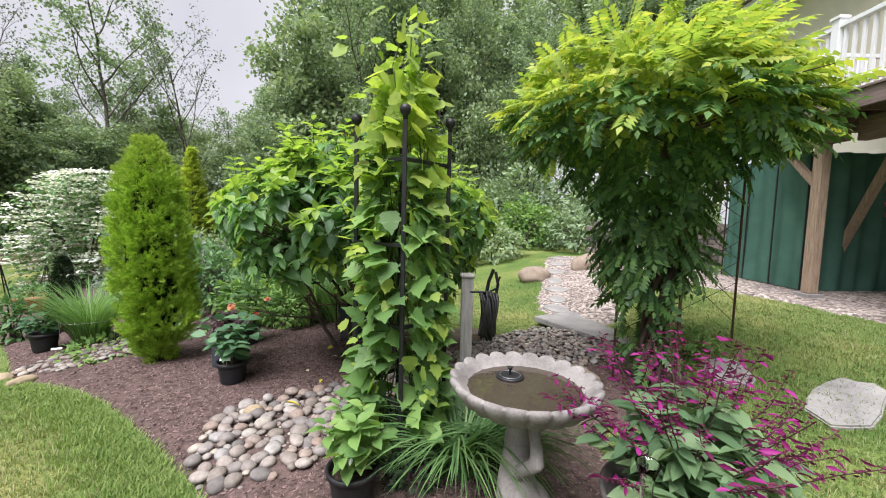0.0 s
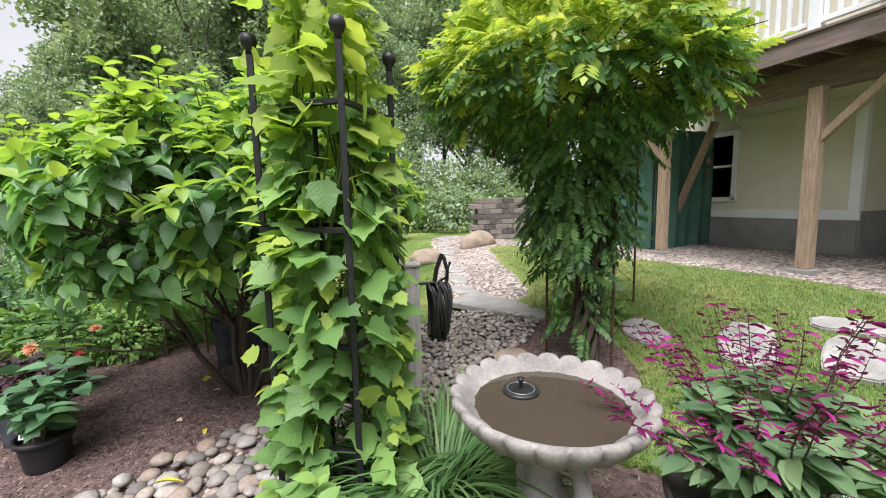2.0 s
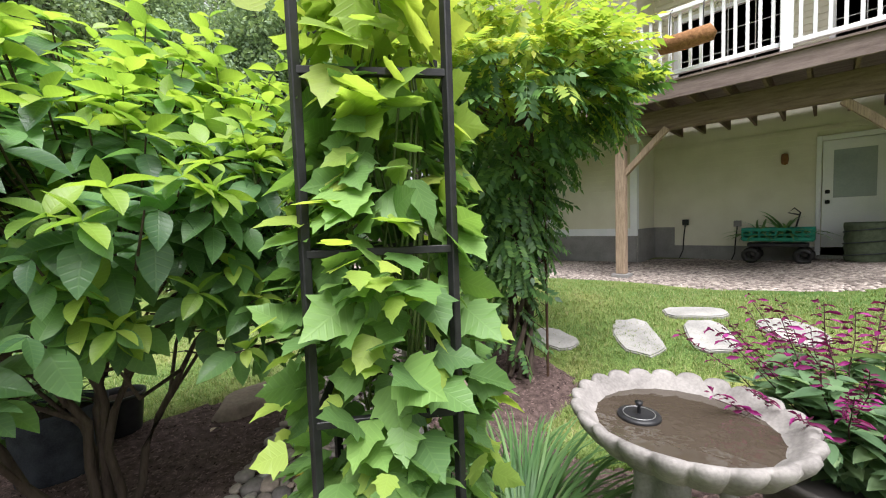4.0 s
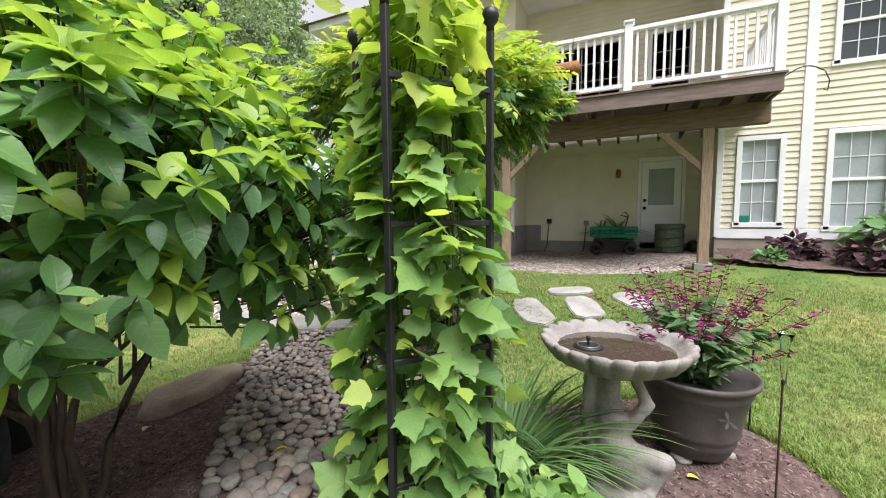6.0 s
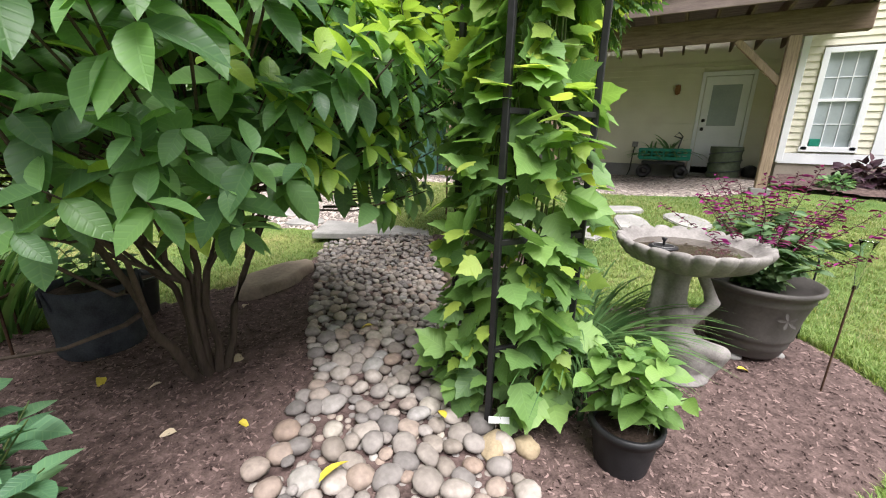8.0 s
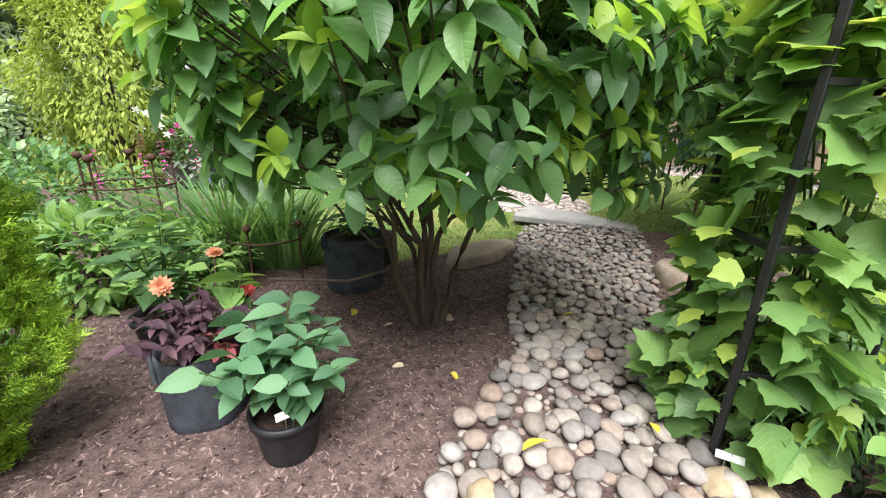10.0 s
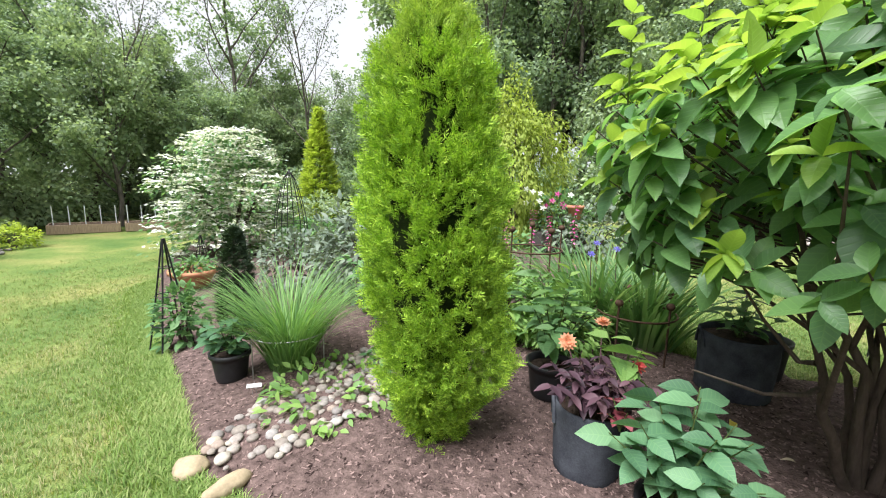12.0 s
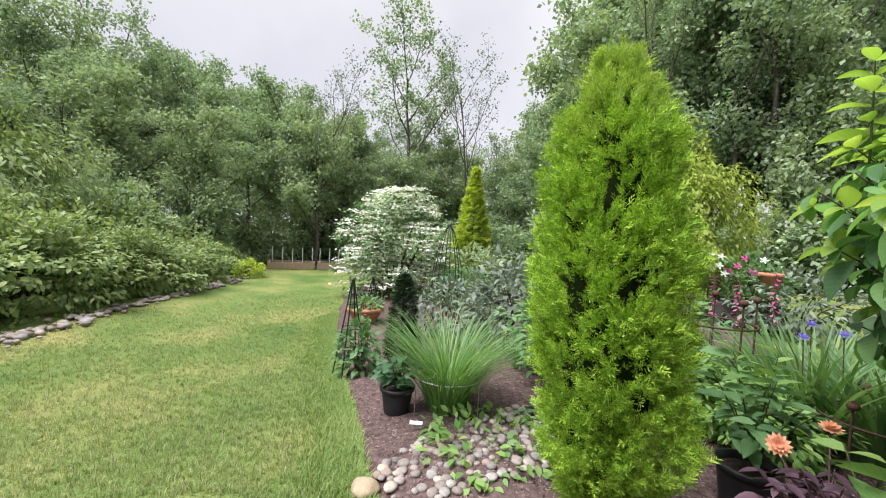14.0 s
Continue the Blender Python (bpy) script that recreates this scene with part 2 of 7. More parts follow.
def leaf(name, stops, trans=0.35, rough=0.45, spec=0.35, glow=1.25, patch=1.6, veins=False):
    """Leaf surface: colour varies leaf by leaf and in patches, and light shines through it."""
    m, n, l, b = material(name, rough, 0, spec)
    geo, tc, nz = n.new("ShaderNodeNewGeometry"), n.new("ShaderNodeTexCoord"), n.new("ShaderNodeTexNoise")
    nz.inputs["Scale"].default_value = patch
    l.new(tc.outputs["Object"], nz.inputs["Vector"])
    mx = n.new("ShaderNodeMath")
    mx.operation = 'MULTIPLY_ADD'
    mx.inputs[1].default_value = 0.62
    l.new(geo.outputs["Random Per Island"], mx.inputs[0])
    sc = n.new("ShaderNodeMath")
    sc.operation = 'MULTIPLY'
    sc.inputs[1].default_value = 0.45
    l.new(nz.outputs["Fac"], sc.inputs[0])
    l.new(sc.outputs[0], mx.inputs[2])
    r = ramp(n, stops)
    l.new(mx.outputs[0], r.inputs["Fac"])
    col = r.outputs["Color"]
    if veins:
        at, sp, ab, lat, wav, mr = (n.new(k) for k in ("ShaderNodeAttribute", "ShaderNodeSeparateXYZ", "ShaderNodeMath", "ShaderNodeMath", "ShaderNodeMath", "ShaderNodeMapRange"))
        at.attribute_name = "leaf_place"
        l.new(at.outputs["Vector"], sp.inputs["Vector"])
        ab.operation, lat.operation, wav.operation = 'ABSOLUTE', 'MULTIPLY_ADD', 'PINGPONG'
        l.new(sp.outputs["X"], ab.inputs[0])
        l.new(ab.outputs[0], lat.inputs[0])
        lat.inputs[1].default_value = -0.75
        l.new(sp.outputs["Y"], lat.inputs[2])
        l.new(lat.outputs[0], wav.inputs[0])
        wav.inputs[1].default_value = 0.065
        mr.inputs["From Min"].default_value, mr.inputs["From Max"].default_value = 0.004, 0.022
        mn = n.new("ShaderNodeMath")
        mn.operation = 'MINIMUM'
        l.new(ab.outputs[0], mn.inputs[0])
        l.new(wav.outputs[0], mn.inputs[1])
        l.new(mn.outputs[0], mr.inputs["Value"])
        bp = n.new("ShaderNodeBump")
        bp.inputs["Strength"].default_value, bp.inputs["Distance"].default_value = 0.22, 0.004
        l.new(mr.outputs["Result"], bp.inputs["Height"])
        l.new(bp.outputs["Normal"], b.inputs["Normal"])
        lt = n.new("ShaderNodeMixRGB")
        lt.blend_type = 'ADD'
        lt.inputs[2].default_value = (0.05, 0.075, 0.02, 1)
        inv = n.new("ShaderNodeMath")
        inv.operation = 'MULTIPLY_ADD'
        inv.inputs[1].default_value, inv.inputs[2].default_value = -0.38, 0.38
        l.new(mr.outputs["Result"], inv.inputs[0])
        l.new(inv.outputs[0], lt.inputs["Fac"])
        l.new(col, lt.inputs[1])
        col = lt.outputs["Color"]
    l.new(col, b.inputs["Base Color"])
    tr = n.new("ShaderNodeBsdfTranslucent")
    g = n.new("ShaderNodeMixRGB")
    g.blend_type = 'MULTIPLY'
    g.inputs["Fac"].default_value = 1.0
    g.inputs[2].default_value = (glow * 1.18, glow * 1.2, glow * 0.68, 1)
    l.new(col, g.inputs[1])
    l.new(g.outputs["Color"], tr.inputs["Color"])
    mix = n.new("ShaderNodeMixShader")
    mix.inputs["Fac"].default_value = trans
    l.new(b.outputs["BSDF"], mix.inputs[1])
    l.new(tr.outputs["BSDF"], mix.inputs[2])
    l.new(mix.outputs["Shader"], n["Material Output"].inputs["Surface"])
    return m


def lawn_material():
    m, n, l, b = material("lawn_turf", 0.8, 0, 0.2)
    tc = n.new("ShaderNodeTexCoord")
    a, c = n.new("ShaderNodeTexNoise"), n.new("ShaderNodeTexNoise")
    a.inputs["Scale"].default_value, a.inputs["Detail"].default_value = 0.9, 8
    c.inputs["Scale"].default_value, c.inputs["Detail"].default_value = 60, 4
    for k in (a, c):
        l.new(tc.outputs["Object"], k.inputs["Vector"])
    r1 = ramp(n, [(0.3, (0.085, 0.155, 0.04)), (0.5, (0.155, 0.215, 0.06)), (0.72, (0.31, 0.29, 0.115))])
    l.new(a.outputs["Fac"], r1.inputs["Fac"])
    r2 = ramp(n, [(0.3, (0.45, 0.5, 0.4)), (0.7, (1.2, 1.2, 1.1))])
    l.new(c.outputs["Fac"], r2.inputs["Fac"])
    g = n.new("ShaderNodeMixRGB")
    g.blend_type = 'MULTIPLY'
    g.inputs["Fac"].default_value = 1
    l.new(r1.outputs["Color"], g.inputs[1])
    l.new(r2.outputs["Color"], g.inputs[2])
    l.new(g.outputs["Color"], b.inputs["Base Color"])
    bp = n.new("ShaderNodeBump")
    bp.inputs["Strength"].default_value, bp.inputs["Distance"].default_value = 0.9, 0.03
    l.new(c.outputs["Fac"], bp.inputs["Height"])
    l.new(bp.outputs["Normal"], b.inputs["Normal"])
    return m


def glass(name, tint, rough=0.02):
    m, n, l, b = material(name, rough, 0, 0.5)
    b.inputs["Base Color"].default_value = (*tint, 1)
    b.inputs["Transmission Weight"].default_value = 1.0
    b.inputs["IOR"].default_value = 1.45
    return m


def gravel_material():
    m, n, l, b = material("gravel", 0.9, 0, 0.2)
    tc, v, v2 = n.new("ShaderNodeTexCoord"), n.new("ShaderNodeTexVoronoi"), n.new("ShaderNodeTexNoise")
    v.inputs["Scale"].default_value, v2.inputs["Scale"].default_value = 26, 1.3
    for k in (v, v2):
        l.new(tc.outputs["Object"], k.inputs["Vector"])
    bw = n.new("ShaderNodeRGBToBW")
    l.new(v.outputs["Color"], bw.inputs["Color"])
    r = ramp(n, [(0.1, (0.09, 0.08, 0.075)), (0.5, (0.30, 0.265, 0.245)), (0.9, (0.56, 0.52, 0.48))])
    l.new(bw.outputs["Val"], r.inputs["Fac"])
    r2 = ramp(n, [(0.3, (0.75, 0.70, 0.68)), (0.7, (1.1, 1.05, 1.0))])
    l.new(v2.outputs["Fac"], r2.inputs["Fac"])
    g = n.new("ShaderNodeMixRGB")
    g.blend_type = 'MULTIPLY'
    g.inputs["Fac"].default_value = 1
    l.new(r.outputs["Color"], g.inputs[1])
    l.new(r2.outputs["Color"], g.inputs[2])
    l.new(g.outputs["Color"], b.inputs["Base Color"])
    bp = n.new("ShaderNodeBump")
    bp.invert = True
    bp.inputs["Strength"].default_value, bp.inputs["Distance"].default_value = 1.0, 0.03
    l.new(v.outputs["Distance"], bp.inputs["Height"])
    l.new(bp.outputs["Normal"], b.inputs["Normal"])
    return m


M_LAWN = lawn_material()
M_BLADE = leaf("grass_blade", [(0.15, (0.086, 0.156, 0.045)), (0.55, (0.200, 0.273, 0.084)), (0.9, (0.429, 0.377, 0.230))], 0.3, 0.6, 0.2, 1.2, 0.9)
M_LUSH = leaf("lush_grass_blade", [(0.15, (0.100, 0.180, 0.045)), (0.55, (0.200, 0.300, 0.080)), (0.9, (0.340, 0.390, 0.160))], 0.3, 0.6, 0.2, 1.2, 0.9)
M_MULCH = grain("bark_mulch", (0.016, 0.010, 0.009), (0.155, 0.108, 0.098), 20, 0.95, 1.0, 5, spec=0.15, dist=0.02)
M_CHIP = grain("bark_chip", (0.018, 0.011, 0.010), (0.235, 0.165, 0.150), 40, 0.95, 0.3, 4, spec=0.15, random_by="island")
def pebble_material(name, by):
    m, n, l, b = material(name, 0.72, 0, 0.3)
    rnd = n.new("ShaderNodeObjectInfo" if by == "object" else "ShaderNodeNewGeometry")
    r = ramp(n, [(0.0, (0.12, 0.112, 0.108)), (0.22, (0.22, 0.202, 0.190)), (0.42, (0.175, 0.152, 0.132)), (0.6, (0.29, 0.262, 0.238)), (0.76, (0.225, 0.172, 0.140)), (0.88, (0.25, 0.245, 0.24)), (1.0, (0.35, 0.31, 0.25))])
    l.new(rnd.outputs["Random" if by == "object" else "Random Per Island"], r.inputs["Fac"])
    tc, n1, n2 = n.new("ShaderNodeTexCoord"), n.new("ShaderNodeTexNoise"), n.new("ShaderNodeTexNoise")
    s1, s2 = (1.6, 14) if by == "object" else (28, 240)
    n1.inputs["Scale"].default_value, n2.inputs["Scale"].default_value = s1, s2
    n1.inputs["Detail"].default_value = 6
    for k in (n1, n2):
        l.new(tc.outputs["Object"], k.inputs["Vector"])
    r2 = ramp(n, [(0.3, (0.82, 0.80, 0.78)), (0.7, (1.38, 1.36, 1.34))])
    l.new(n1.outputs["Fac"], r2.inputs["Fac"])
    g = n.new("ShaderNodeMixRGB")
    g.blend_type = 'MULTIPLY'
    g.inputs["Fac"].default_value = 1
    l.new(r.outputs["Color"], g.inputs[1])
    l.new(r2.outputs["Color"], g.inputs[2])
    l.new(g.outputs["Color"], b.inputs["Base Color"])
    bp = n.new("ShaderNodeBump")
    bp.inputs["Strength"].default_value, bp.inputs["Distance"].default_value = 0.25, 0.01
    l.new(n2.outputs["Fac"], bp.inputs["Height"])
    l.new(bp.outputs["Normal"], b.inputs["Normal"])
    return m


M_PEBBLE = pebble_material("river_stone", "object")
M_PEBBLES = pebble_material("river_stones_joined", "island")
M_YSTONE = grain("yellow_stone", (0.20, 0.155, 0.095), (0.40, 0.32, 0.21), 12, 0.8, 0.2, 8)
M_GRAVEL = gravel_material()
M_SLAB = grain("flagstone", (0.13, 0.127, 0.122), (0.34, 0.33, 0.31), 3.5, 0.85, 0.3, 14)
M_ROCK = grain("brown_rock", (0.12, 0.095, 0.07), (0.34, 0.27, 0.21), 4, 0.9, 0.5, 9)
M_CONC = grain("weathered_cast_stone", (0.085, 0.078, 0.073), (0.30, 0.28, 0.265), 7, 0.85, 0.35, 12)
M_BLACK = grain("black_painted_steel", (0.006, 0.006, 0.007), (0.02, 0.02, 0.022), 30, 0.45, 0.1, 5)
M_RUST = grain("rusted_iron", (0.03, 0.017, 0.012), (0.10, 0.055, 0.035), 40, 0.8, 0.3, 5, metal=0.3)
M_POT = grain("black_nursery_plastic", (0.008, 0.008, 0.009), (0.022, 0.022, 0.025), 20, 0.5, 0.1, 6)
M_FELT = grain("black_grow_bag_felt", (0.018, 0.020, 0.027), (0.072, 0.078, 0.092), 10, 0.95, 0.5, 12, spec=0.1)
M_PLANTER = grain("dark_grey_resin", (0.045, 0.040, 0.038), (0.10, 0.09, 0.085), 6, 0.6, 0.15, 10)
M_SOIL = grain("potting_soil", (0.012, 0.009, 0.007), (0.07, 0.05, 0.04), 40, 1, 0.9, 4, spec=0.1)
M_TERRA = grain("terracotta", (0.30, 0.12, 0.06), (0.52, 0.24, 0.14), 9, 0.85, 0.2, 8)
M_TAG = grain("white_plastic_tag", (0.62, 0.64, 0.64), (0.80, 0.82, 0.82), 8, 0.5, 0.05, 5)
M_WIRE = grain("galvanised_wire", (0.25, 0.25, 0.25), (0.5, 0.5, 0.5), 30, 0.4, 0.1, 4, metal=0.8)
M_BARK = grain("shrub_bark", (0.024, 0.018, 0.014), (0.105, 0.08, 0.062), 26, 0.95, 0.6, 5, stretch=(1, 1, 0.25))
M_SBARK = grain("dark_shrub_stem", (0.030, 0.022, 0.017), (0.098, 0.073, 0.058), 30, 0.95, 0.6, 5, stretch=(1, 1, 0.2))
M_TRUNK = grain("tree_bark", (0.03, 0.027, 0.022), (0.15, 0.13, 0.11), 8, 0.95, 0.7, 6, stretch=(1, 1, 0.3), dist=0.03)
M_STEM = grain("green_stem", (0.03, 0.05, 0.012), (0.10, 0.14, 0.04), 30, 0.7, 0.1, 4)
M_PSTEM = grain("purple_stem", (0.03, 0.015, 0.018), (0.10, 0.05, 0.05), 30, 0.7, 0.1, 4)
M_WOOD = grain("weathered_cedar", (0.14, 0.095, 0.065), (0.39, 0.29, 0.21), 9, 0.85, 0.35, 8, stretch=(6, 6, 0.5))
M_BEAM = grain("grey_brown_timber", (0.07, 0.045, 0.03), (0.21, 0.15, 0.11), 7, 0.85, 0.35, 8, stretch=(5, 0.5, 5))
M_GREYWOOD = grain("silvered_wood", (0.20, 0.19, 0.18), (0.42, 0.40, 0.38), 9, 0.9, 0.35, 8, stretch=(6, 6, 0.5))
M_SIDING = grain("cream_vinyl_siding", (0.62, 0.59, 0.47), (0.72, 0.69, 0.57), 2.5, 0.55, 0.03, 20)
M_WHITE = grain("white_paint", (0.72, 0.74, 0.77), (0.83, 0.84, 0.86), 3, 0.45, 0.03, 15)
M_FOUND = grain("grey_concrete", (0.16, 0.155, 0.15), (0.29, 0.28, 0.27), 2.5, 0.9, 0.2, 14)
M_FOUND2 = grain("tan_concrete", (0.24, 0.20, 0.16), (0.36, 0.31, 0.26), 2.5, 0.9, 0.2, 14)
M_GLASS = material("dark_window_glass", 0.04, 0, 0.7)[0]
M_GLASS.node_tree.nodes["Principled BSDF"].inputs["Base Color"].default_value = (0.05, 0.06, 0.065, 1)
M_BLIND = grain("white_blind", (0.23, 0.275, 0.285), (0.34, 0.385, 0.395), 3, 0.3, 0.05, 10, spec=0.6)
M_MESH = grain("green_shade_net", (0.022, 0.075, 0.055), (0.065, 0.155, 0.118), 2.0, 0.75, 0.2, 30)
M_TEAL = grain("teal_plastic", (0.0, 0.13, 0.085), (0.01, 0.24, 0.16), 8, 0.5, 0.05, 6)
M_BAG = grain("olive_canvas", (0.045, 0.06, 0.035), (0.10, 0.125, 0.08), 14, 0.9, 0.3, 8)
M_RUBBER = grain("black_rubber", (0.008, 0.008, 0.008), (0.025, 0.024, 0.024), 20, 0.45, 0.1, 6)
M_BROWN = grain("coir_basket", (0.13, 0.055, 0.022), (0.32, 0.16, 0.07), 30, 0.95, 0.8, 4)
M_WALLSTONE = grain("retaining_block", (0.07, 0.06, 0.055), (0.22, 0.19, 0.17), 8, 0.95, 0.5, 8, random_by="object")
M_BLEAF = grain("fallen_leaf", (0.33, 0.25, 0.025), (0.56, 0.46, 0.06), 20, 0.6, 0.1, 4)
M_BLEAF2 = grain("dry_leaf", (0.36, 0.28, 0.18), (0.62, 0.52, 0.38), 20, 0.8, 0.1, 4)
water_m, wn_, wl_, wb_ = material("still_water", 0.03, 0, 0.6)
wb_.inputs["Base Color"].default_value = (0.055, 0.043, 0.032, 1)
wz = wn_.new("ShaderNodeTexNoise")
wz.inputs["Scale"].default_value = 9
wbp = wn_.new("ShaderNodeBump")
wbp.inputs["Strength"].default_value, wbp.inputs["Distance"].default_value = 0.12, 0.01
wl_.new(wz.outputs["Fac"], wbp.inputs["Height"])
wl_.new(wbp.outputs["Normal"], wb_.inputs["Normal"])

L_SHRUB = leaf("shrub_leaf", [(0.2, (0.066, 0.138, 0.068)), (0.6, (0.128, 0.256, 0.098)), (0.95, (0.220, 0.405, 0.135))], 0.46, 0.36, 0.42, 1.4, veins=True)
# young leaves, with light through the top of the dome put into the colour
L_SHRUBNEWLIT = leaf("shrub_young_lit_leaf", [(0.2, (0.165, 0.285, 0.055)), (0.6, (0.265, 0.395, 0.072)), (0.95, (0.370, 0.480, 0.100))], 0.46, 0.40, 0.4, 1.2, veins=True)
L_VINE = leaf("vine_leaf", [(0.2, (0.085, 0.168, 0.059)), (0.6, (0.155, 0.285, 0.084)), (0.95, (0.268, 0.428, 0.123))], 0.38, 0.45, 0.35, veins=True)
# young leaves, yellowed further so the colour carries the backlight too
L_VINENEWLIT = leaf("vine_young_lit_leaf", [(0.2, (0.205, 0.315, 0.070)), (0.6, (0.315, 0.430, 0.088)), (0.95, (0.430, 0.490, 0.116))], 0.5, 0.45, 0.3, veins=True)
L_WIST = leaf("wisteria_leaf", [(0.2, (0.044, 0.103, 0.041)), (0.6, (0.088, 0.185, 0.055)), (0.95, (0.175, 0.309, 0.084))], 0.33, 0.45, 0.35)
# young leaves; the overhead light on the crown is part of this colour
L_WISTNEWLIT = leaf("wisteria_young_lit_leaf", [(0.2, (0.196, 0.310, 0.062)), (0.6, (0.335, 0.430, 0.085)), (0.95, (0.507, 0.500, 0.089))], 0.42, 0.45, 0.3)
L_JUN = leaf("juniper_spray", [(0.2, (0.118, 0.232, 0.030)), (0.55, (0.275, 0.450, 0.046)), (0.95, (0.540, 0.710, 0.095))], 0.18, 0.6, 0.2, patch=5)
L_JUNTOP = leaf("juniper_golden_spray", [(0.2, (0.197, 0.307, 0.052)), (0.6, (0.323, 0.454, 0.075)), (0.95, (0.430, 0.544, 0.097))], 0.25, 0.6, 0.2, patch=5)
# near-black: the shade deep inside the juniper, put into a colour
L_JUNSHADE = grain("juniper_shade_core", (0.005, 0.009, 0.003), (0.022, 0.034, 0.010), 30, 0.95, 0.9, 4, spec=0.05)
L_WOODS = leaf("woodland_leaf", [(0.15, (0.150, 0.215, 0.150)), (0.55, (0.240, 0.330, 0.205)), (0.95, (0.380, 0.480, 0.280))], 0.32, 0.75, 0.1, 1.15, 0.35)
L_WOODS2 = leaf("woodland_leaf_light", [(0.15, (0.175, 0.245, 0.150)), (0.55, (0.265, 0.350, 0.205)), (0.95, (0.390, 0.470, 0.285))], 0.32, 0.75, 0.1, 1.15, 0.35)
L_HEDGE = leaf("hedge_leaf", [(0.15, (0.126, 0.200, 0.084)), (0.55, (0.226, 0.305, 0.123)), (0.95, (0.362, 0.430, 0.181))], 0.3, 0.6, 0.2, 1.1, 0.6)
L_GREY = leaf("grey_green_leaf", [(0.15, (0.103, 0.140, 0.103)), (0.55, (0.162, 0.210, 0.160)), (0.95, (0.265, 0.308, 0.246))], 0.25, 0.6, 0.2, 1.0)
L_DARK = leaf("dark_evergreen", [(0.2, (0.021, 0.042, 0.022)), (0.6, (0.041, 0.073, 0.036)), (0.95, (0.088, 0.126, 0.057))], 0.15, 0.6, 0.25)
L_GOLD = leaf("golden_foliage", [(0.2, (0.230, 0.310, 0.050)), (0.6, (0.370, 0.460, 0.075)), (0.95, (0.500, 0.570, 0.110))], 0.38, 0.6, 0.2)
L_MAPLE = leaf("maple_leaf", [(0.2, (0.180, 0.245, 0.045)), (0.6, (0.290, 0.365, 0.075)), (0.95, (0.410, 0.470, 0.110))], 0.35, 0.6, 0.2)
L_GREEN = leaf("perennial_leaf", [(0.2, (0.065, 0.150, 0.060)), (0.6, (0.118, 0.237, 0.092)), (0.95, (0.224, 0.362, 0.140))], 0.33, 0.5, 0.3, veins=True)
L_DAHLIA = leaf("dahlia_leaf", [(0.2, (0.053, 0.125, 0.067)), (0.6, (0.099, 0.213, 0.110)), (0.95, (0.184, 0.325, 0.169))], 0.3, 0.5, 0.3, veins=True)
L_BRIGHT = leaf("bright_leaf", [(0.2, (0.105, 0.210, 0.064)), (0.6, (0.179, 0.310, 0.088)), (0.95, (0.284, 0.420, 0.120))], 0.36, 0.45, 0.3, veins=True)
L_GRASS = leaf("ornamental_grass", [(0.2, (0.085, 0.183, 0.057)), (0.6, (0.159, 0.293, 0.093)), (0.95, (0.265, 0.405, 0.137))], 0.35, 0.5, 0.25)
L_IRIS = leaf("strap_leaf", [(0.2, (0.063, 0.144, 0.052)), (0.6, (0.120, 0.228, 0.080)), (0.95, (0.239, 0.348, 0.142))], 0.35, 0.45, 0.3)
L_PURPLE = leaf("purple_leaf", [(0.2, (0.031, 0.017, 0.025)), (0.6, (0.077, 0.039, 0.056)), (0.95, (0.168, 0.091, 0.105))], 0.2, 0.5, 0.3, 0.9)
L_SALVIA = leaf("salvia_leaf", [(0.2, (0.079, 0.150, 0.072)), (0.6, (0.145, 0.237, 0.115)), (0.95, (0.263, 0.362, 0.185))], 0.3, 0.55, 0.25)
P_MAGENTA = leaf("magenta_petal", [(0.2, (0.100, 0.008, 0.050)), (0.55, (0.220, 0.016, 0.125)), (0.95, (0.400, 0.040, 0.275))], 0.3, 0.5, 0.2, 0.9)
P_ORANGE = leaf("apricot_petal", [(0.2, (0.72, 0.26, 0.14)), (0.6, (0.80, 0.40, 0.24)), (0.95, (0.85, 0.55, 0.38))], 0.3, 0.5, 0.2, 0.9)
P_RED = leaf("coral_red_petal", [(0.2, (0.383, 0.039, 0.048)), (0.6, (0.510, 0.078, 0.072)), (0.95, (0.637, 0.234, 0.192))], 0.3, 0.5, 0.2, 0.9)
P_CORAL = leaf("coral_coleus", [(0.2, (0.128, 0.028, 0.040)), (0.6, (0.240, 0.066, 0.080)), (0.95, (0.360, 0.187, 0.170))], 0.3, 0.5, 0.2, 0.9)
P_WHITE = leaf("white_petal", [(0.2, (0.70, 0.73, 0.67)), (0.6, (0.78, 0.80, 0.76)), (0.95, (0.84, 0.85, 0.82))], 0.2, 0.6, 0.2, 0.9)
P_BLUE = leaf("violet_blue_petal", [(0.2, (0.06, 0.05, 0.30)), (0.6, (0.12, 0.10, 0.45)), (0.95, (0.25, 0.22, 0.62))], 0.3, 0.5, 0.2, 0.9)
P_PINK = leaf("pink_petal", [(0.2, (0.45, 0.04, 0.22)), (0.6, (0.60, 0.09, 0.35)), (0.95, (0.75, 0.30, 0.50))], 0.3, 0.5, 0.2, 0.9)

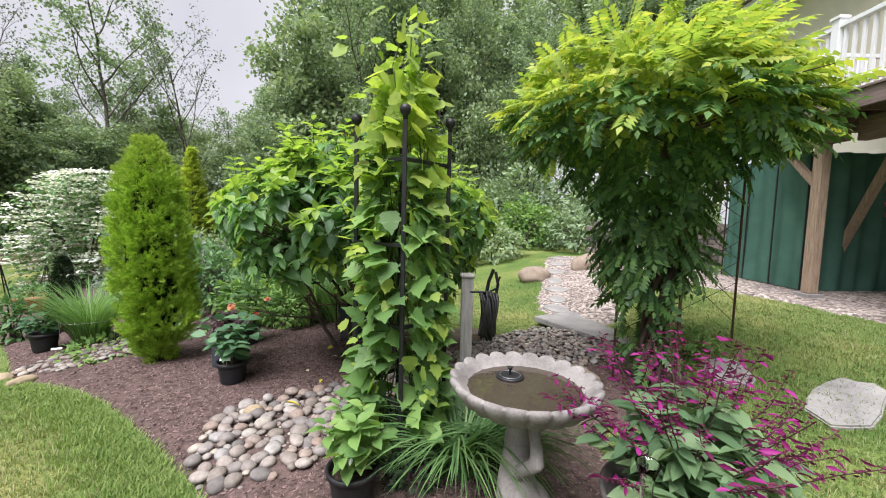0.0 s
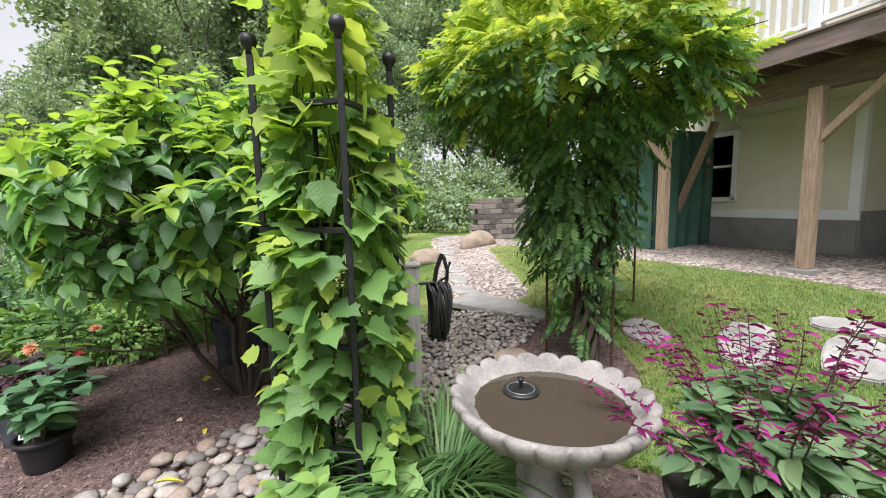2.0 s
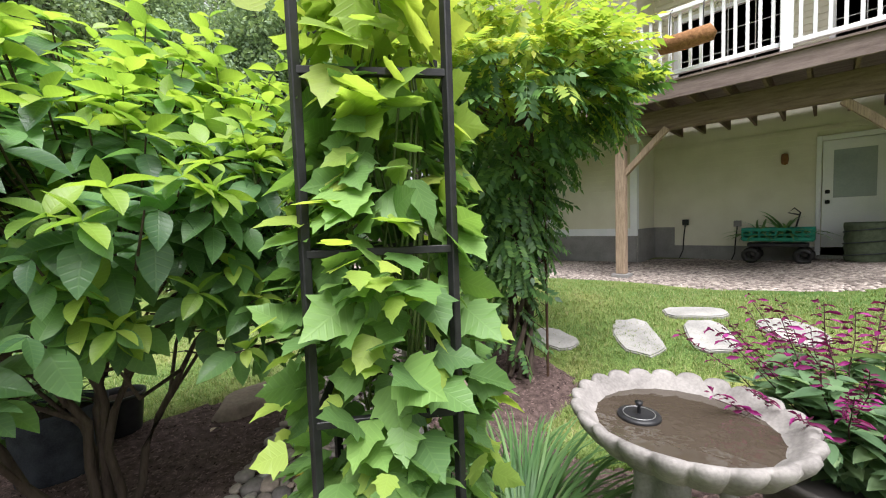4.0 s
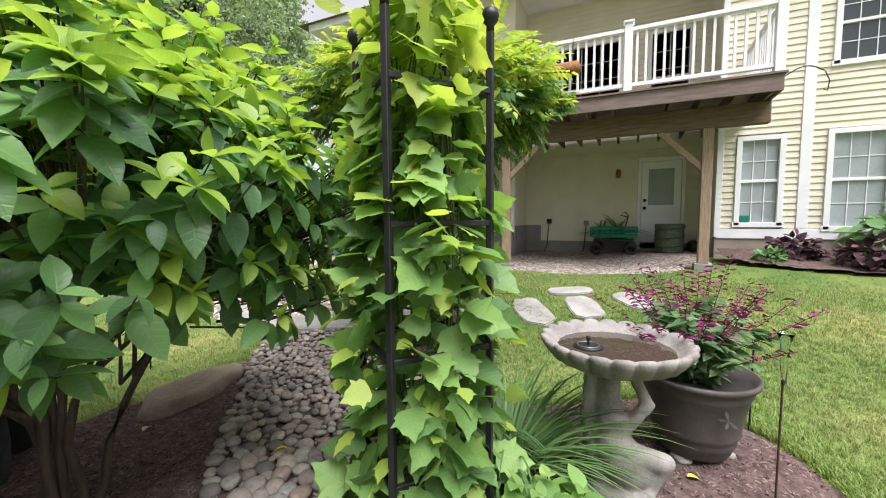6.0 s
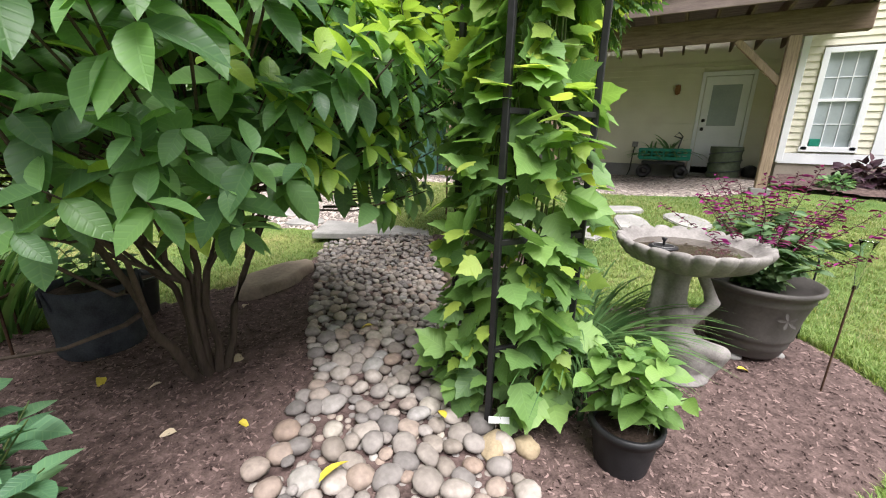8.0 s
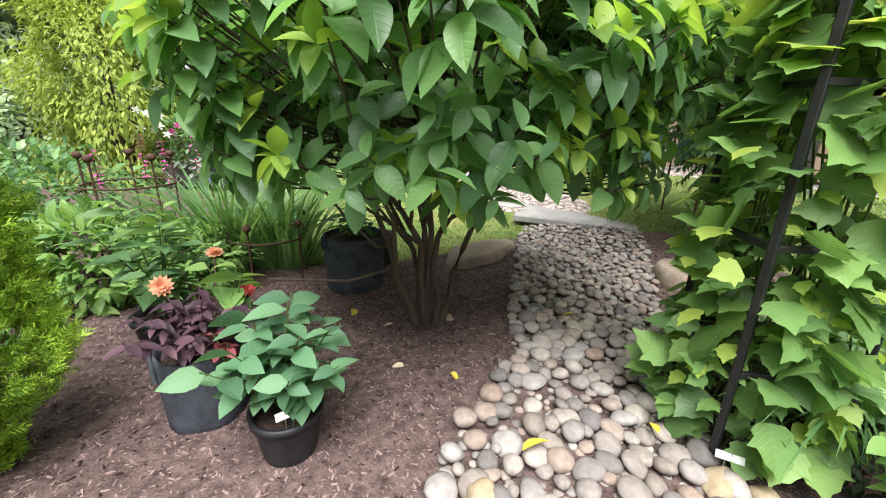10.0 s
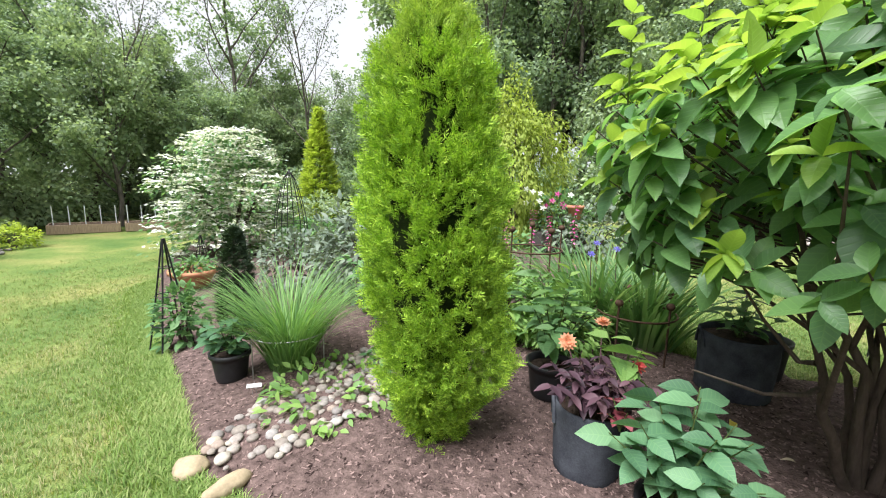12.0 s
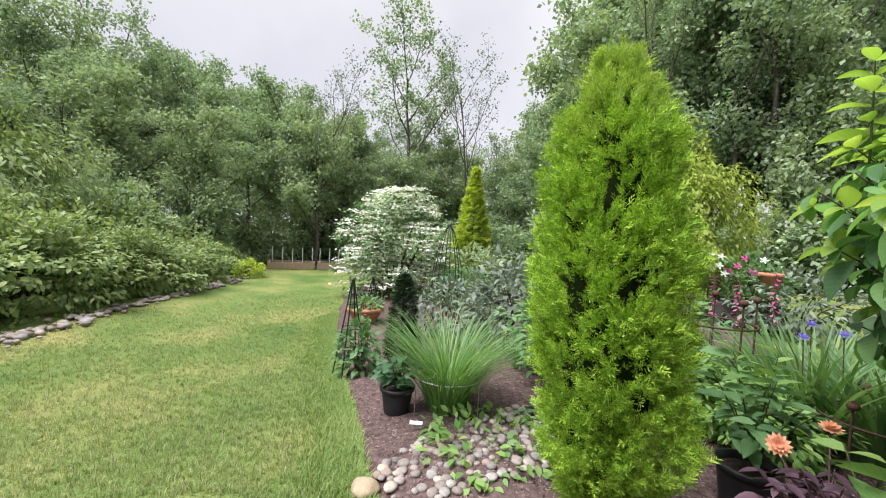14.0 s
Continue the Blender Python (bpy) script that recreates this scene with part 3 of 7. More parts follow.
# ---- the ground ----
BED = rounded([(-1.43, 2.05), (-0.9, 1.55), (-0.3, 1.15), (0.3, 0.75), (0.8, 0.66), (1.35, 0.85), (1.7, 1.3), (1.5, 1.9), (1.05, 2.4), (1.2, 2.9), (1.9, 2.85), (2.3, 3.2),
               (2.3, 4.0), (2.1, 4.5), (1.5, 5.35), (0.5, 5.1), (-0.2, 5.1), (-1.2, 5.35), (-2.0, 6.2), (-1.2, 8.2), (-2.5, 11.0), (-7, 13.5), (-11.5, 14.0), (-12.3, 12.0),
               (-10.5, 9.2), (-8.2, 6.8), (-6.6, 5.45), (-5.5, 4.6), (-4.75, 4.0), (-4.15, 3.5), (-3.9, 3.28), (-3.05, 3.12), (-2.2, 2.6)])
CREEK = rounded([(-1.5, 2.1), (-1.64, 2.5), (-1.6, 2.95), (-1.1, 3.22), (-0.76, 3.4), (-0.26, 3.93), (0.4, 4.6), (1.15, 5.35), (1.5, 5.3), (2.1, 4.5), (1.75, 4.1),
                 (1.1, 3.65), (0.55, 3.3), (0.1, 3.0), (-0.3, 2.68), (-0.62, 2.4), (-0.95, 2.08), (-1.25, 1.93)], 1)
CREEK2 = rounded([(-4.12, 3.45), (-3.72, 3.33), (-3.4, 3.85), (-3.05, 4.5), (-3.2, 5.1), (-3.75, 4.85), (-4.0, 4.2)], 1)
PATIO = rounded([(5.25, 2.2), (5.5, 1.2), (6.35, 0.45), (7.4, 0.3), (8.74, 0.3), (8.74, 4.3), (7.58, 4.3), (7.58, 9.3), (4.7, 9.8), (4.1, 8.6), (4.6, 6.6), (5.2, 5.2), (5.15, 3.6)], 1)
PATH_GRAVEL = rounded([(1.75, 5.6), (2.35, 5.0), (2.75, 5.8), (3.0, 7.2), (3.5, 9.0), (4.6, 8.4), (4.9, 9.6), (4.4, 12.0), (3.2, 12.5), (2.3, 9.6), (1.75, 7.4), (1.45, 6.2)], 1)
HOUSE_BED = rounded([(6.5, 0.35), (5.95, -0.6), (5.75, -1.8), (5.8, -4.5), (7.38, -4.5), (7.38, 0.28)], 1)


def grid_sheet(x0, x1, y0, y1, step, lift, keep=None):
    xs, ys = np.arange(x0, x1 + step / 2, step), np.arange(y0, y1 + step / 2, step)
    X, Y = np.meshgrid(xs, ys)
    Z = ground_z(X, Y) + lift(X, Y)
    V = np.stack([X, Y, Z], -1).reshape(-1, 3)
    n = len(xs)
    i, j = np.meshgrid(np.arange(len(ys) - 1), np.arange(n - 1), indexing="ij")
    a = (i * n + j).ravel()
    F = np.stack([a, a + 1, a + n + 1, a + n], 1)
    if keep is not None:
        c = V[F].mean(1)
        F = F[keep(c[:, 0], c[:, 1])]
        used = np.unique(F)
        remap = np.zeros(len(V), int)
        remap[used] = np.arange(len(used))
        V, F = V[used], remap[F]
    return V, F


def lumps(x, y, s, a):
    return a * (np.sin(x * s + 1.3 * np.sin(y * s * 0.7)) * np.sin(y * s * 1.1 + np.sin(x * s * 0.9)))


def axis_steps(fine_lo, fine_hi, step, far):
    out = list(np.arange(fine_lo, fine_hi + step / 2, step))
    d, v = step, fine_hi
    while v < far:
        d *= 1.35
        v += d
        out.append(v)
    d, v = step, fine_lo
    lo = []
    while v > -far:
        d *= 1.35
        v -= d
        lo.append(v)
    return np.array(lo[::-1] + out)


gx, gy = axis_steps(-14, 10, 0.25, 900), axis_steps(-4, 16, 0.25, 900)
GX, GY = np.meshgrid(gx, gy)
GZ = ground_z(GX, GY) + lumps(GX, GY, 1.7, 0.012) - 0.02
GZ = np.where(np.hypot(GX, GY) > 60, GZ.clip(max=1.5), GZ)
ii, jj = np.meshgrid(np.arange(len(gy) - 1), np.arange(len(gx) - 1), indexing="ij")
ga = (ii * len(gx) + jj).ravel()
ground = part_np("ground", np.stack([GX, GY, GZ], -1).reshape(-1, 3), np.stack([ga, ga + 1, ga + len(gx) + 1, ga + len(gx)], 1), M_LAWN, None, "", True)
tagged(ground, "mown green lawn with yellowish dry patches", "lawn", kind="structure")

def edge_fall(poly, X, Y, width=0.13):
    """0 on a plan outline, 1 farther in."""
    P = np.array(poly)
    Q = np.roll(P, -1, 0)
    best = np.full(np.shape(X), 9.0)
    for (x0, y0), (x1, y1) in zip(P, Q):
        dx, dy = x1 - x0, y1 - y0
        t = np.clip(((X - x0) * dx + (Y - y0) * dy) / (dx * dx + dy * dy + 1e-9), 0, 1)
        best = np.minimum(best, np.hypot(X - x0 - t * dx, Y - y0 - t * dy))
    return smooth01(0, width, best)


bed_lift = lambda X, Y: -0.035 * (1 - edge_fall(BED, X, Y)) + 0.018 + lumps(X, Y, 3.1, 0.014) + lumps(X, Y, 11.0, 0.006)
tagged(part_np("mulch_bed", *grid_sheet(-12.6, 2.5, 0.4, 14.2, 0.07, bed_lift, lambda x, y: inside(BED, x, y)), M_MULCH, None, "", True),
       "dark brown shredded bark mulch covering the garden bed", "mulch bed", kind="structure")
tagged(part_np("house_bed", *grid_sheet(5.5, 7.5, -4.6, 0.6, 0.08, lambda X, Y: 0.03 + 0.16 * smooth01(5.8, 7.3, X) + lumps(X, Y, 7, 0.01), lambda x, y: inside(HOUSE_BED, x, y)), M_MULCH, None, "", True),
       "dark mulched planting bed against the house wall", "mulch bed", kind="structure")
tagged(part_np("patio", *grid_sheet(4, 9, 0.2, 10, 0.1, lambda X, Y: 0.006 - 0.035 * (1 - edge_fall(PATIO, X, Y, 0.2)) + lumps(X, Y, 9, 0.006), lambda x, y: inside(PATIO, x, y)), M_GRAVEL, None, "", True),
       "pale pinkish grey gravel under the raised deck", "gravel", kind="structure")
tagged(part_np("garden_path", *grid_sheet(1, 5.2, 4.5, 12.8, 0.1, lambda X, Y: 0.004 - 0.035 * (1 - edge_fall(PATH_GRAVEL, X, Y, 0.2)) + lumps(X, Y, 9, 0.006), lambda x, y: inside(PATH_GRAVEL, x, y)), M_GRAVEL, None, "", True),
       "pale gravel path with flat stepping stones", "path", kind="structure")


# ---- woods, hedges and far things ----
def tree_skeleton(height, spread, levels=3, seed=0, fork=0.3, trunk_r=0.16, lean=0.05):
    """Tapered trunk and limbs; returns tube lines and the twig tips."""
    r = np.random.default_rng(seed)
    lines, tips = [], []

    def grow(p, d, L, rad, lvl):
        n = 6
        pts = [p]
        for i in range(n):
            d = unit(d + r.normal(size=3) * 0.10 + UP * (0.05 if lvl else 0.0))
            pts.append(pts[-1] + d * L / n)
        lines.append((np.array(pts), np.linspace(rad, rad * (0.35 if lvl else 0.25), n + 1)))
        if lvl >= levels:
            tips.append((np.array(pts[2:]), L))
            return
        k = (9 if lvl == 0 else 5)
        for i in range(k):
            t = fork + (1 - fork) * (i + r.uniform(0, 0.9)) / k
            q = pts[0] + 0
            f = t * n
            a = min(int(f), n - 1)
            q = pts[a] + (pts[a + 1] - pts[a]) * (f - a)
            ang = i * 2.4 + r.uniform(0, 1)
            out = np.array([math.cos(ang), math.sin(ang), 0.0])
            nd = unit(out * spread * (1.15 - 0.5 * t) + d * 0.55 + UP * r.uniform(0.1, 0.6))
            grow(q, nd, L * r.uniform(0.34, 0.5) * (1.15 - 0.35 * t), rad * 0.42 * (1.1 - 0.5 * t), lvl + 1)
        tips.append((np.array(pts[-2:]), L * 0.3))

    grow(np.zeros(3), unit(np.array([r.normal() * lean, r.normal() * lean, 1.0])), height * 0.86, trunk_r, 0)
    return lines, tips


RHOMB = (np.array([(0, 0, 0), (0.33, 0.5, 0.06), (0, 1, -0.08), (-0.33, 0.5, 0.06)]), np.array([(0, 1, 2, 3)]))


def crown_leaves(tips, count, size, puff, r):
    w = np.array([L for _, L in tips])
    pick = r.choice(len(tips), count, p=w / w.sum())
    pos = np.empty((count, 3))
    for k in range(count):
        pts, L = tips[pick[k]]
        a = r.uniform(0, len(pts) - 1.001)
        i = int(a)
        pos[k] = pts[i] + (pts[i + 1] - pts[i]) * (a - i) if len(pts) > 1 else pts[0]
    pos += r.normal(size=(count, 3)) * puff * np.array([1, 1, 0.6])
    ax = unit(r.normal(size=(count, 3)) + np.array([0, 0, -0.3]))
    up = unit(r.normal(size=(count, 3)) * 0.7 + UP)
    return scatter_np(*RHOMB, pos, ax, up, r.uniform(0.7, 1.3, count) * size)


def make_tree(name, seed, height, spread, leaves, size, puff, mat, label, levels=2, fork=0.28, trunk_r=0.16, category="tree", group="trees of the wood"):
    r = np.random.default_rng(seed)
    lines, tips = tree_skeleton(height, spread, levels, seed, fork, trunk_r)
    t = thing(name, 0, 0, 0, label, category, group)
    tubes_part("trunk", [(p, q) for p, q in lines], M_TRUNK, t, n=5)
    if leaves:
        part_np("crown", *crown_leaves(tips, leaves, size, puff, r), mat, t)
    return t


WOODS = [
    make_tree("woodland_tree", 11, 11.5, 1.0, 11500, 0.20, 0.32, L_WOODS, "tall dense green deciduous tree in the wood", 3, 0.16, 0.17),
    make_tree("woodland_tree", 12, 12.0, 0.85, 5200, 0.17, 0.24, L_WOODS, "tall airy deciduous tree with visible dark limbs", 3, 0.40, 0.15),
    make_tree("woodland_tree", 13, 9.0, 1.1, 11500, 0.20, 0.32, L_WOODS2, "broad light green tree at the wood's edge", 3, 0.12, 0.14),
    make_tree("bare_tree", 14, 11.0, 0.7, 1500, 0.12, 0.18, L_GREY, "thin grey half-bare tree against the sky", 3, 0.35, 0.10),
    make_tree("woodland_tree", 15, 12.5, 0.8, 12000, 0.195, 0.30, L_WOODS, "dark tall green tree in the wood", 3, 0.25, 0.18),
]


def bush_shell(count, rx, ry, rz, r, lump=0.22, low=-0.2, inner=0.35):
    """Points through the outer part of a lumpy dome, with outward directions."""
    d = unit(r.normal(size=(count * 3, 3)))
    d = d[d[:, 2] > low][:count]
    k = 1 + lump * np.sin(d[:, 0] * 5 + seed_of(r)) * np.sin(d[:, 1] * 6 + 1.1) + lump * 0.6 * np.sin(d[:, 2] * 9 + d[:, 0] * 7)
    rad = k * (1 - inner * r.uniform(0, 1, len(d)) ** 1.5)
    return d * np.array([rx, ry, rz]) * rad[:, None], d


def seed_of(r):
    return r.uniform(0, 6)


def make_bush(name, x, y, rx, ry, h, count, size, mat, label, category="bush", group="", tpl=None, droop=0.1, seed=1, stems=5, lump=0.22, z=None, tier=0.0):
    r = np.random.default_rng(seed)
    t = thing(name, x, y, z, label, category, group)
    c = np.array([0, 0, h * 0.42])
    p, d = bush_shell(count, rx, ry, h * 0.58, r, lump, -0.65)
    p = p + c
    if tier:                     # foliage in drooping layers, with gaps between
        lay = tier * (1 + 0.3 * np.sin(d[:, 0] * 9 + 2 * d[:, 1]))
        p[:, 2] = (np.round(p[:, 2] / lay) * lay) + r.normal(size=len(p)) * tier * 0.16 - 0.25 * tier * r.uniform(0, 1, len(p))
    p[:, 2] = np.maximum(p[:, 2], 0.03)
    tpl = RHOMB if tpl is None else tpl
    ax = unit(d + r.normal(size=d.shape) * 0.5 - UP * droop)
    part_np("foliage", *scatter_np(*tpl, p, ax, unit(UP + d * 0.4 + r.normal(size=d.shape) * 0.3), r.uniform(0.7, 1.3, len(p)) * size), mat, t)
    lines = []
    for k in range(stems):
        a = k * 2.4
        tip = np.array([math.cos(a) * rx * 0.7, math.sin(a) * ry * 0.7, h * 0.75])
        mid = tip * np.array([0.35, 0.35, 0.55])
        lines.append((np.array([[math.cos(a) * 0.04, math.sin(a) * 0.04, -0.02], mid, tip]), np.array([0.022, 0.014, 0.004]) * (0.6 + h * 0.3)))
    tubes_each("stem", lines, M_BARK, t, 5)
    return t


wood_rng = np.random.default_rng(5)
TYPE_H = (11.5, 12.0, 9.0, 11.0, 12.5)


def skyline(b):
    """How high the wood's edge stands (tangent of the angle above eye height) at a bearing left of ahead."""
    stops = ((-44, 0.60), (-19, 0.62), (-15, 0.42), (-9, 0.44), (-5, 0.66), (14, 0.68), (18, 0.44), (22, 0.38), (25, 0.24), (45, 0.23), (50, 0.30), (56, 0.36), (60, 0.37), (64, 0.31), (78, 0.33), (100, 0.36))
    return float(np.interp(b, [q[0] for q in stops], [q[1] for q in stops]))


# rows of trees round the lawn: bearing in degrees left of ahead, distance
for row, (dist, n, b0, b1) in enumerate(((21, 26, -38, 94), (26, 26, -40, 97), (33, 30, -44, 100))):
    for k in range(n):
        b = b0 + (b1 - b0) * (k + wood_rng.uniform(-0.35, 0.35)) / (n - 1)
        d = dist + wood_rng.uniform(-2, 2.5)
        x, y = -1.6 - d * math.sin(radians(b)), 2 + d * math.cos(radians(b))
        kind = int(wood_rng.choice([0, 2, 4, 1, 0] if row else [2, 0, 1, 2, 4]))
        h = 1.5 + d * skyline(b) * wood_rng.uniform(0.72, 1.0) * (1.0 if row else 0.85)
        sz = h / TYPE_H[kind]
        sx = max(sz, 0.62) * wood_rng.uniform(0.9, 1.15)
        o = copy_thing(WOODS[kind], pose(x, y, gz(x, y) - 0.05, 0, 0, wood_rng.uniform(0, 360)) @ Matrix.Diagonal((sx, sx, sz, 1)))
# single trees that stand out against the sky
for kind, b, d, s, rz in ((1, 42, 23, 1.03, 40), (3, 33, 22, 0.92, 10), (3, 20, 24, 0.92, 90), (3, 57, 22, 0.85, 120), (1, -2, 19, 1.15, 10), (4, 3.5, 20, 1.0, 60), (4, -14, 22, 0.85, 130), (1, 9, 20, 1.05, 77)):
    x, y = -1 - d * math.sin(radians(b)), 2 + d * math.cos(radians(b))
    copy_thing(WOODS[kind], pose(x, y, gz(x, y) - 0.05, 0, 0, rz) @ Matrix.Diagonal((s, s, s, 1)))
for k, (o, xy) in enumerate(zip(WOODS, ((-31.0, 14.0), (-29.0, 9.5), (-27.5, 17.0), (-6.0, 30.0), (4.0, 27.5)))):
    o.matrix_basis = pose(*xy, gz(*xy) - 0.05, 0, 0, 40 * k)

under = make_bush("woodland_shrub", -17.5, 19.0, 2.3, 2.2, 3.2, 3800, 0.20, L_WOODS, "dense green undergrowth shrub at the wood's edge", "shrub", "undergrowth along the wood", seed=21)
under2 = make_bush("woodland_shrub", -20.5, 13.0, 2.2, 2.3, 2.6, 3800, 0.18, L_WOODS2, "light green undergrowth shrub at the wood's edge", "shrub", "undergrowth along the wood", seed=22)
for k in range(34):
    b = radians(-36 + 128 * (k + wood_rng.uniform(-0.3, 0.3)) / 33)
    d = 17.5 + wood_rng.uniform(-1.5, 3.0)
    x, y = -1 - d * math.sin(b), 2 + d * math.cos(b)
    s = wood_rng.uniform(0.6, 1.1)
    if 38 < math.degrees(b) < 68:
        x, y, s = x - 6 * math.sin(b), y + 6 * math.cos(b), s * 0.95
    copy_thing((under, under2)[k % 3 == 1], pose(x, y, gz(x, y) - 0.05, 0, 0, wood_rng.uniform(0, 360)) @ Matrix.Diagonal((s, s, s * wood_rng.uniform(0.8, 1.3), 1)))

OV4 = ovate(3, 0.55, 0.1, 0.2)
OVN_FAR = ovate(2, 0.35, 0.1, 0.2)
# shrub bank along the far side of the lawn
hedge = make_bush("hedge_shrub", -13.3, 3.7, 1.7, 1.5, 1.75, 9000, 0.125, L_HEDGE, "layered light green shrub beside the lawn", "shrub", "shrubs along the lawn", tpl=OV4, droop=0.35, seed=31, lump=0.34, tier=0.27)
for x, y, s, sz, rz in ((-12.3, 1.5, 1.0, 1.0, 40), (-14.1, 5.6, 0.85, 0.85, 90), (-15.2, 3.2, 1.15, 1.2, 10), (-15.5, 7.4, 0.75, 0.7, 200), (-16.8, 5.6, 1.2, 1.25, 150), (-19.0, 7.9, 1.1, 1.0, 60), (-16.9, 9.2, 0.55, 0.5, 20), (-11.4, -1.2, 1.2, 1.1, 250), (-14.2, -0.2, 1.4, 1.5, 120), (-17.6, 7.0, 0.9, 1.0, 300)):
    copy_thing(hedge, pose(x, y, gz(x, y) - 0.03, 0, 0, rz) @ Matrix.Diagonal((s, s, sz, 1)))
make_bush("willowy_tree", -17.4, 3.6, 2.1, 2.0, 4.6, 9000, 0.20, L_HEDGE, "tall pale green willowy tree behind the shrubs", "tree", tpl=OVN_FAR, droop=0.9, seed=35, lump=0.3, tier=0.5)
make_bush("willowy_tree", -20.0, 7.2, 1.7, 1.6, 3.6, 7000, 0.20, L_WOODS2, "grey-green willowy tree behind the shrubs", "tree", tpl=OVN_FAR, droop=0.7, seed=36, lump=0.3, tier=0.45)
make_bush("yellow_shrub", -15.2, 9.2, 0.45, 0.45, 0.55, 700, 0.09, L_GOLD, "small bright yellow shrub at the lawn's edge", seed=33)


# doublefile viburnum with white flowers in tiers
def white_viburnum(x, y, R, H):
    r = np.random.default_rng(41)
    t = thing("flowering_viburnum", x, y, None, "layered green shrub covered in flat white flower clusters", "shrub")
    fl, lf = [], []
    for k in range(760):
        z = r.uniform(0.06, 1.0) * H
        rad = R * math.sqrt(max(0.05, 1 - (abs(z / H - 0.42) / 0.62) ** 2)) * r.uniform(0.55, 1.05)
        a = r.uniform(0, 2 * math.pi)
        rad *= 0.92 + 0.20 * math.sin(3 * a + 1.7 * z) + 0.16 * math.sin(5 * a - 2.6 * z + 1)
        tier = 0.21 * (1 + 0.25 * math.sin(2 * a))
        fl.append((rad * math.cos(a), rad * math.sin(a), round(z / tier) * tier + r.normal() * 0.045 - 0.16 * rad / R + 0.12 * math.sin(4 * a + 0.5)))
    fl = np.array(fl)
    n = len(fl)
    tV, tF = RHOMB
    pos = np.repeat(fl, 12, 0) + r.normal(size=(n * 12, 3)) * np.array([0.11, 0.11, 0.012])
    part_np("blossom", *scatter_np(tV, tF, pos + UP * 0.05, unit(r.normal(size=(n * 12, 3)) * np.array([1, 1, 0.15])), unit(UP + r.normal(size=(n * 12, 3)) * 0.25), r.uniform(0.085, 0.145, n * 12)), P_WHITE, t, "flat white flower clusters in tiers")
    pos = np.repeat(fl, 5, 0) + r.normal(size=(n * 5, 3)) * np.array([0.15, 0.15, 0.06]) - UP * 0.06
    part_np("foliage", *scatter_np(*OV4, pos, unit(pos * np.array([1, 1, 0]) + r.normal(size=pos.shape) * 0.5 - UP * 0.4), unit(UP + r.normal(size=pos.shape) * 0.3), r.uniform(0.09, 0.14, n * 5)), L_GREEN, t)
    lines = []
    for k in range(9):
        a = k * 2.4
        lines.append((np.array([[0.05 * math.cos(a), 0.05 * math.sin(a), 0], [R * 0.3 * math.cos(a), R * 0.3 * math.sin(a), H * 0.35], [R * 0.75 * math.cos(a), R * 0.75 * math.sin(a), H * (0.35 + 0.06 * k)]]), np.array([0.045, 0.03, 0.008])))
    tubes_each("stem", lines, M_BARK, t, 5)


white_viburnum(-9.8, 10.45, 1.5, 2.95)
FR = frond(7, 0.12)


def cone_conifer(name, x, y, R, H, count, size, mat, label, r0=0.15, seed=5, power=0.9, tip=None):
    r = np.random.default_rng(seed)
    t = thing(name, x, y, None, label, "conifer")
    z = r.uniform(0, 1, count) ** 1.25
    a = r.uniform(0, 2 * np.pi, count)
    tier = 0.82 + 0.22 * np.abs(np.sin(z * H * 7.5))
    rad = R * ((1 - z) ** power * (1 - r0) + 0.02) * tier * (0.75 + 0.3 * r.uniform(0, 1, count))
    p = np.stack([rad * np.cos(a), rad * np.sin(a), 0.08 * H + z * H * 0.92], 1)
    d = np.stack([np.cos(a), np.sin(a), np.full(count, 0.25)], 1)
    part_np("foliage", *scatter_np(*FR, p - d * size * 0.5, unit(d + r.normal(size=d.shape) * 0.25), unit(UP + r.normal(size=d.shape) * 0.3), r.uniform(0.8, 1.2, count) * size), mat, t)
    tubes_part("trunk", [(np.array([[0, 0, -0.02], [0, 0, H * 0.5], [0, 0, H * 0.95]]), np.array([0.05, 0.03, 0.005]))], M_TRUNK, t)
    return t


cone_conifer("golden_spruce", -10.5, 16.0, 1.15, 4.5, 2800, 0.34, L_GOLD, "golden yellow conical spruce behind the flower bed", seed=51)
make_bush("young_maple", -2.95, 11.5, 1.15, 1.1, 3.5, 13000, 0.12, L_MAPLE, "feathery yellow-green ornamental maple with layered drooping branches", "tree", tpl=OVN_FAR, droop=0.9, seed=57, stems=7, lump=0.3)

# ---- the dry creek and the stones ----
def poisson(poly, rmin, rmax, tries, r, grow=None):
    P = np.array(poly)
    lo, hi = P.min(0), P.max(0)
    pts, rad = np.zeros((0, 2)), np.zeros(0)
    cand = r.uniform(lo, hi, (tries, 2))
    cand = cand[inside(poly, cand[:, 0], cand[:, 1])]
    cr = r.uniform(rmin, rmax, len(cand))
    if grow is not None:
        cr = cr * grow(cand[:, 0], cand[:, 1])
    order = np.argsort(-cr + r.uniform(0, 0.02, len(cr)))
    for i in order:
        if len(pts) == 0 or np.all(np.hypot(*(pts - cand[i]).T) > (rad + cr[i]) * 0.73):
            pts = np.vstack([pts, cand[i]])
            rad = np.append(rad, cr[i])
    return pts, rad


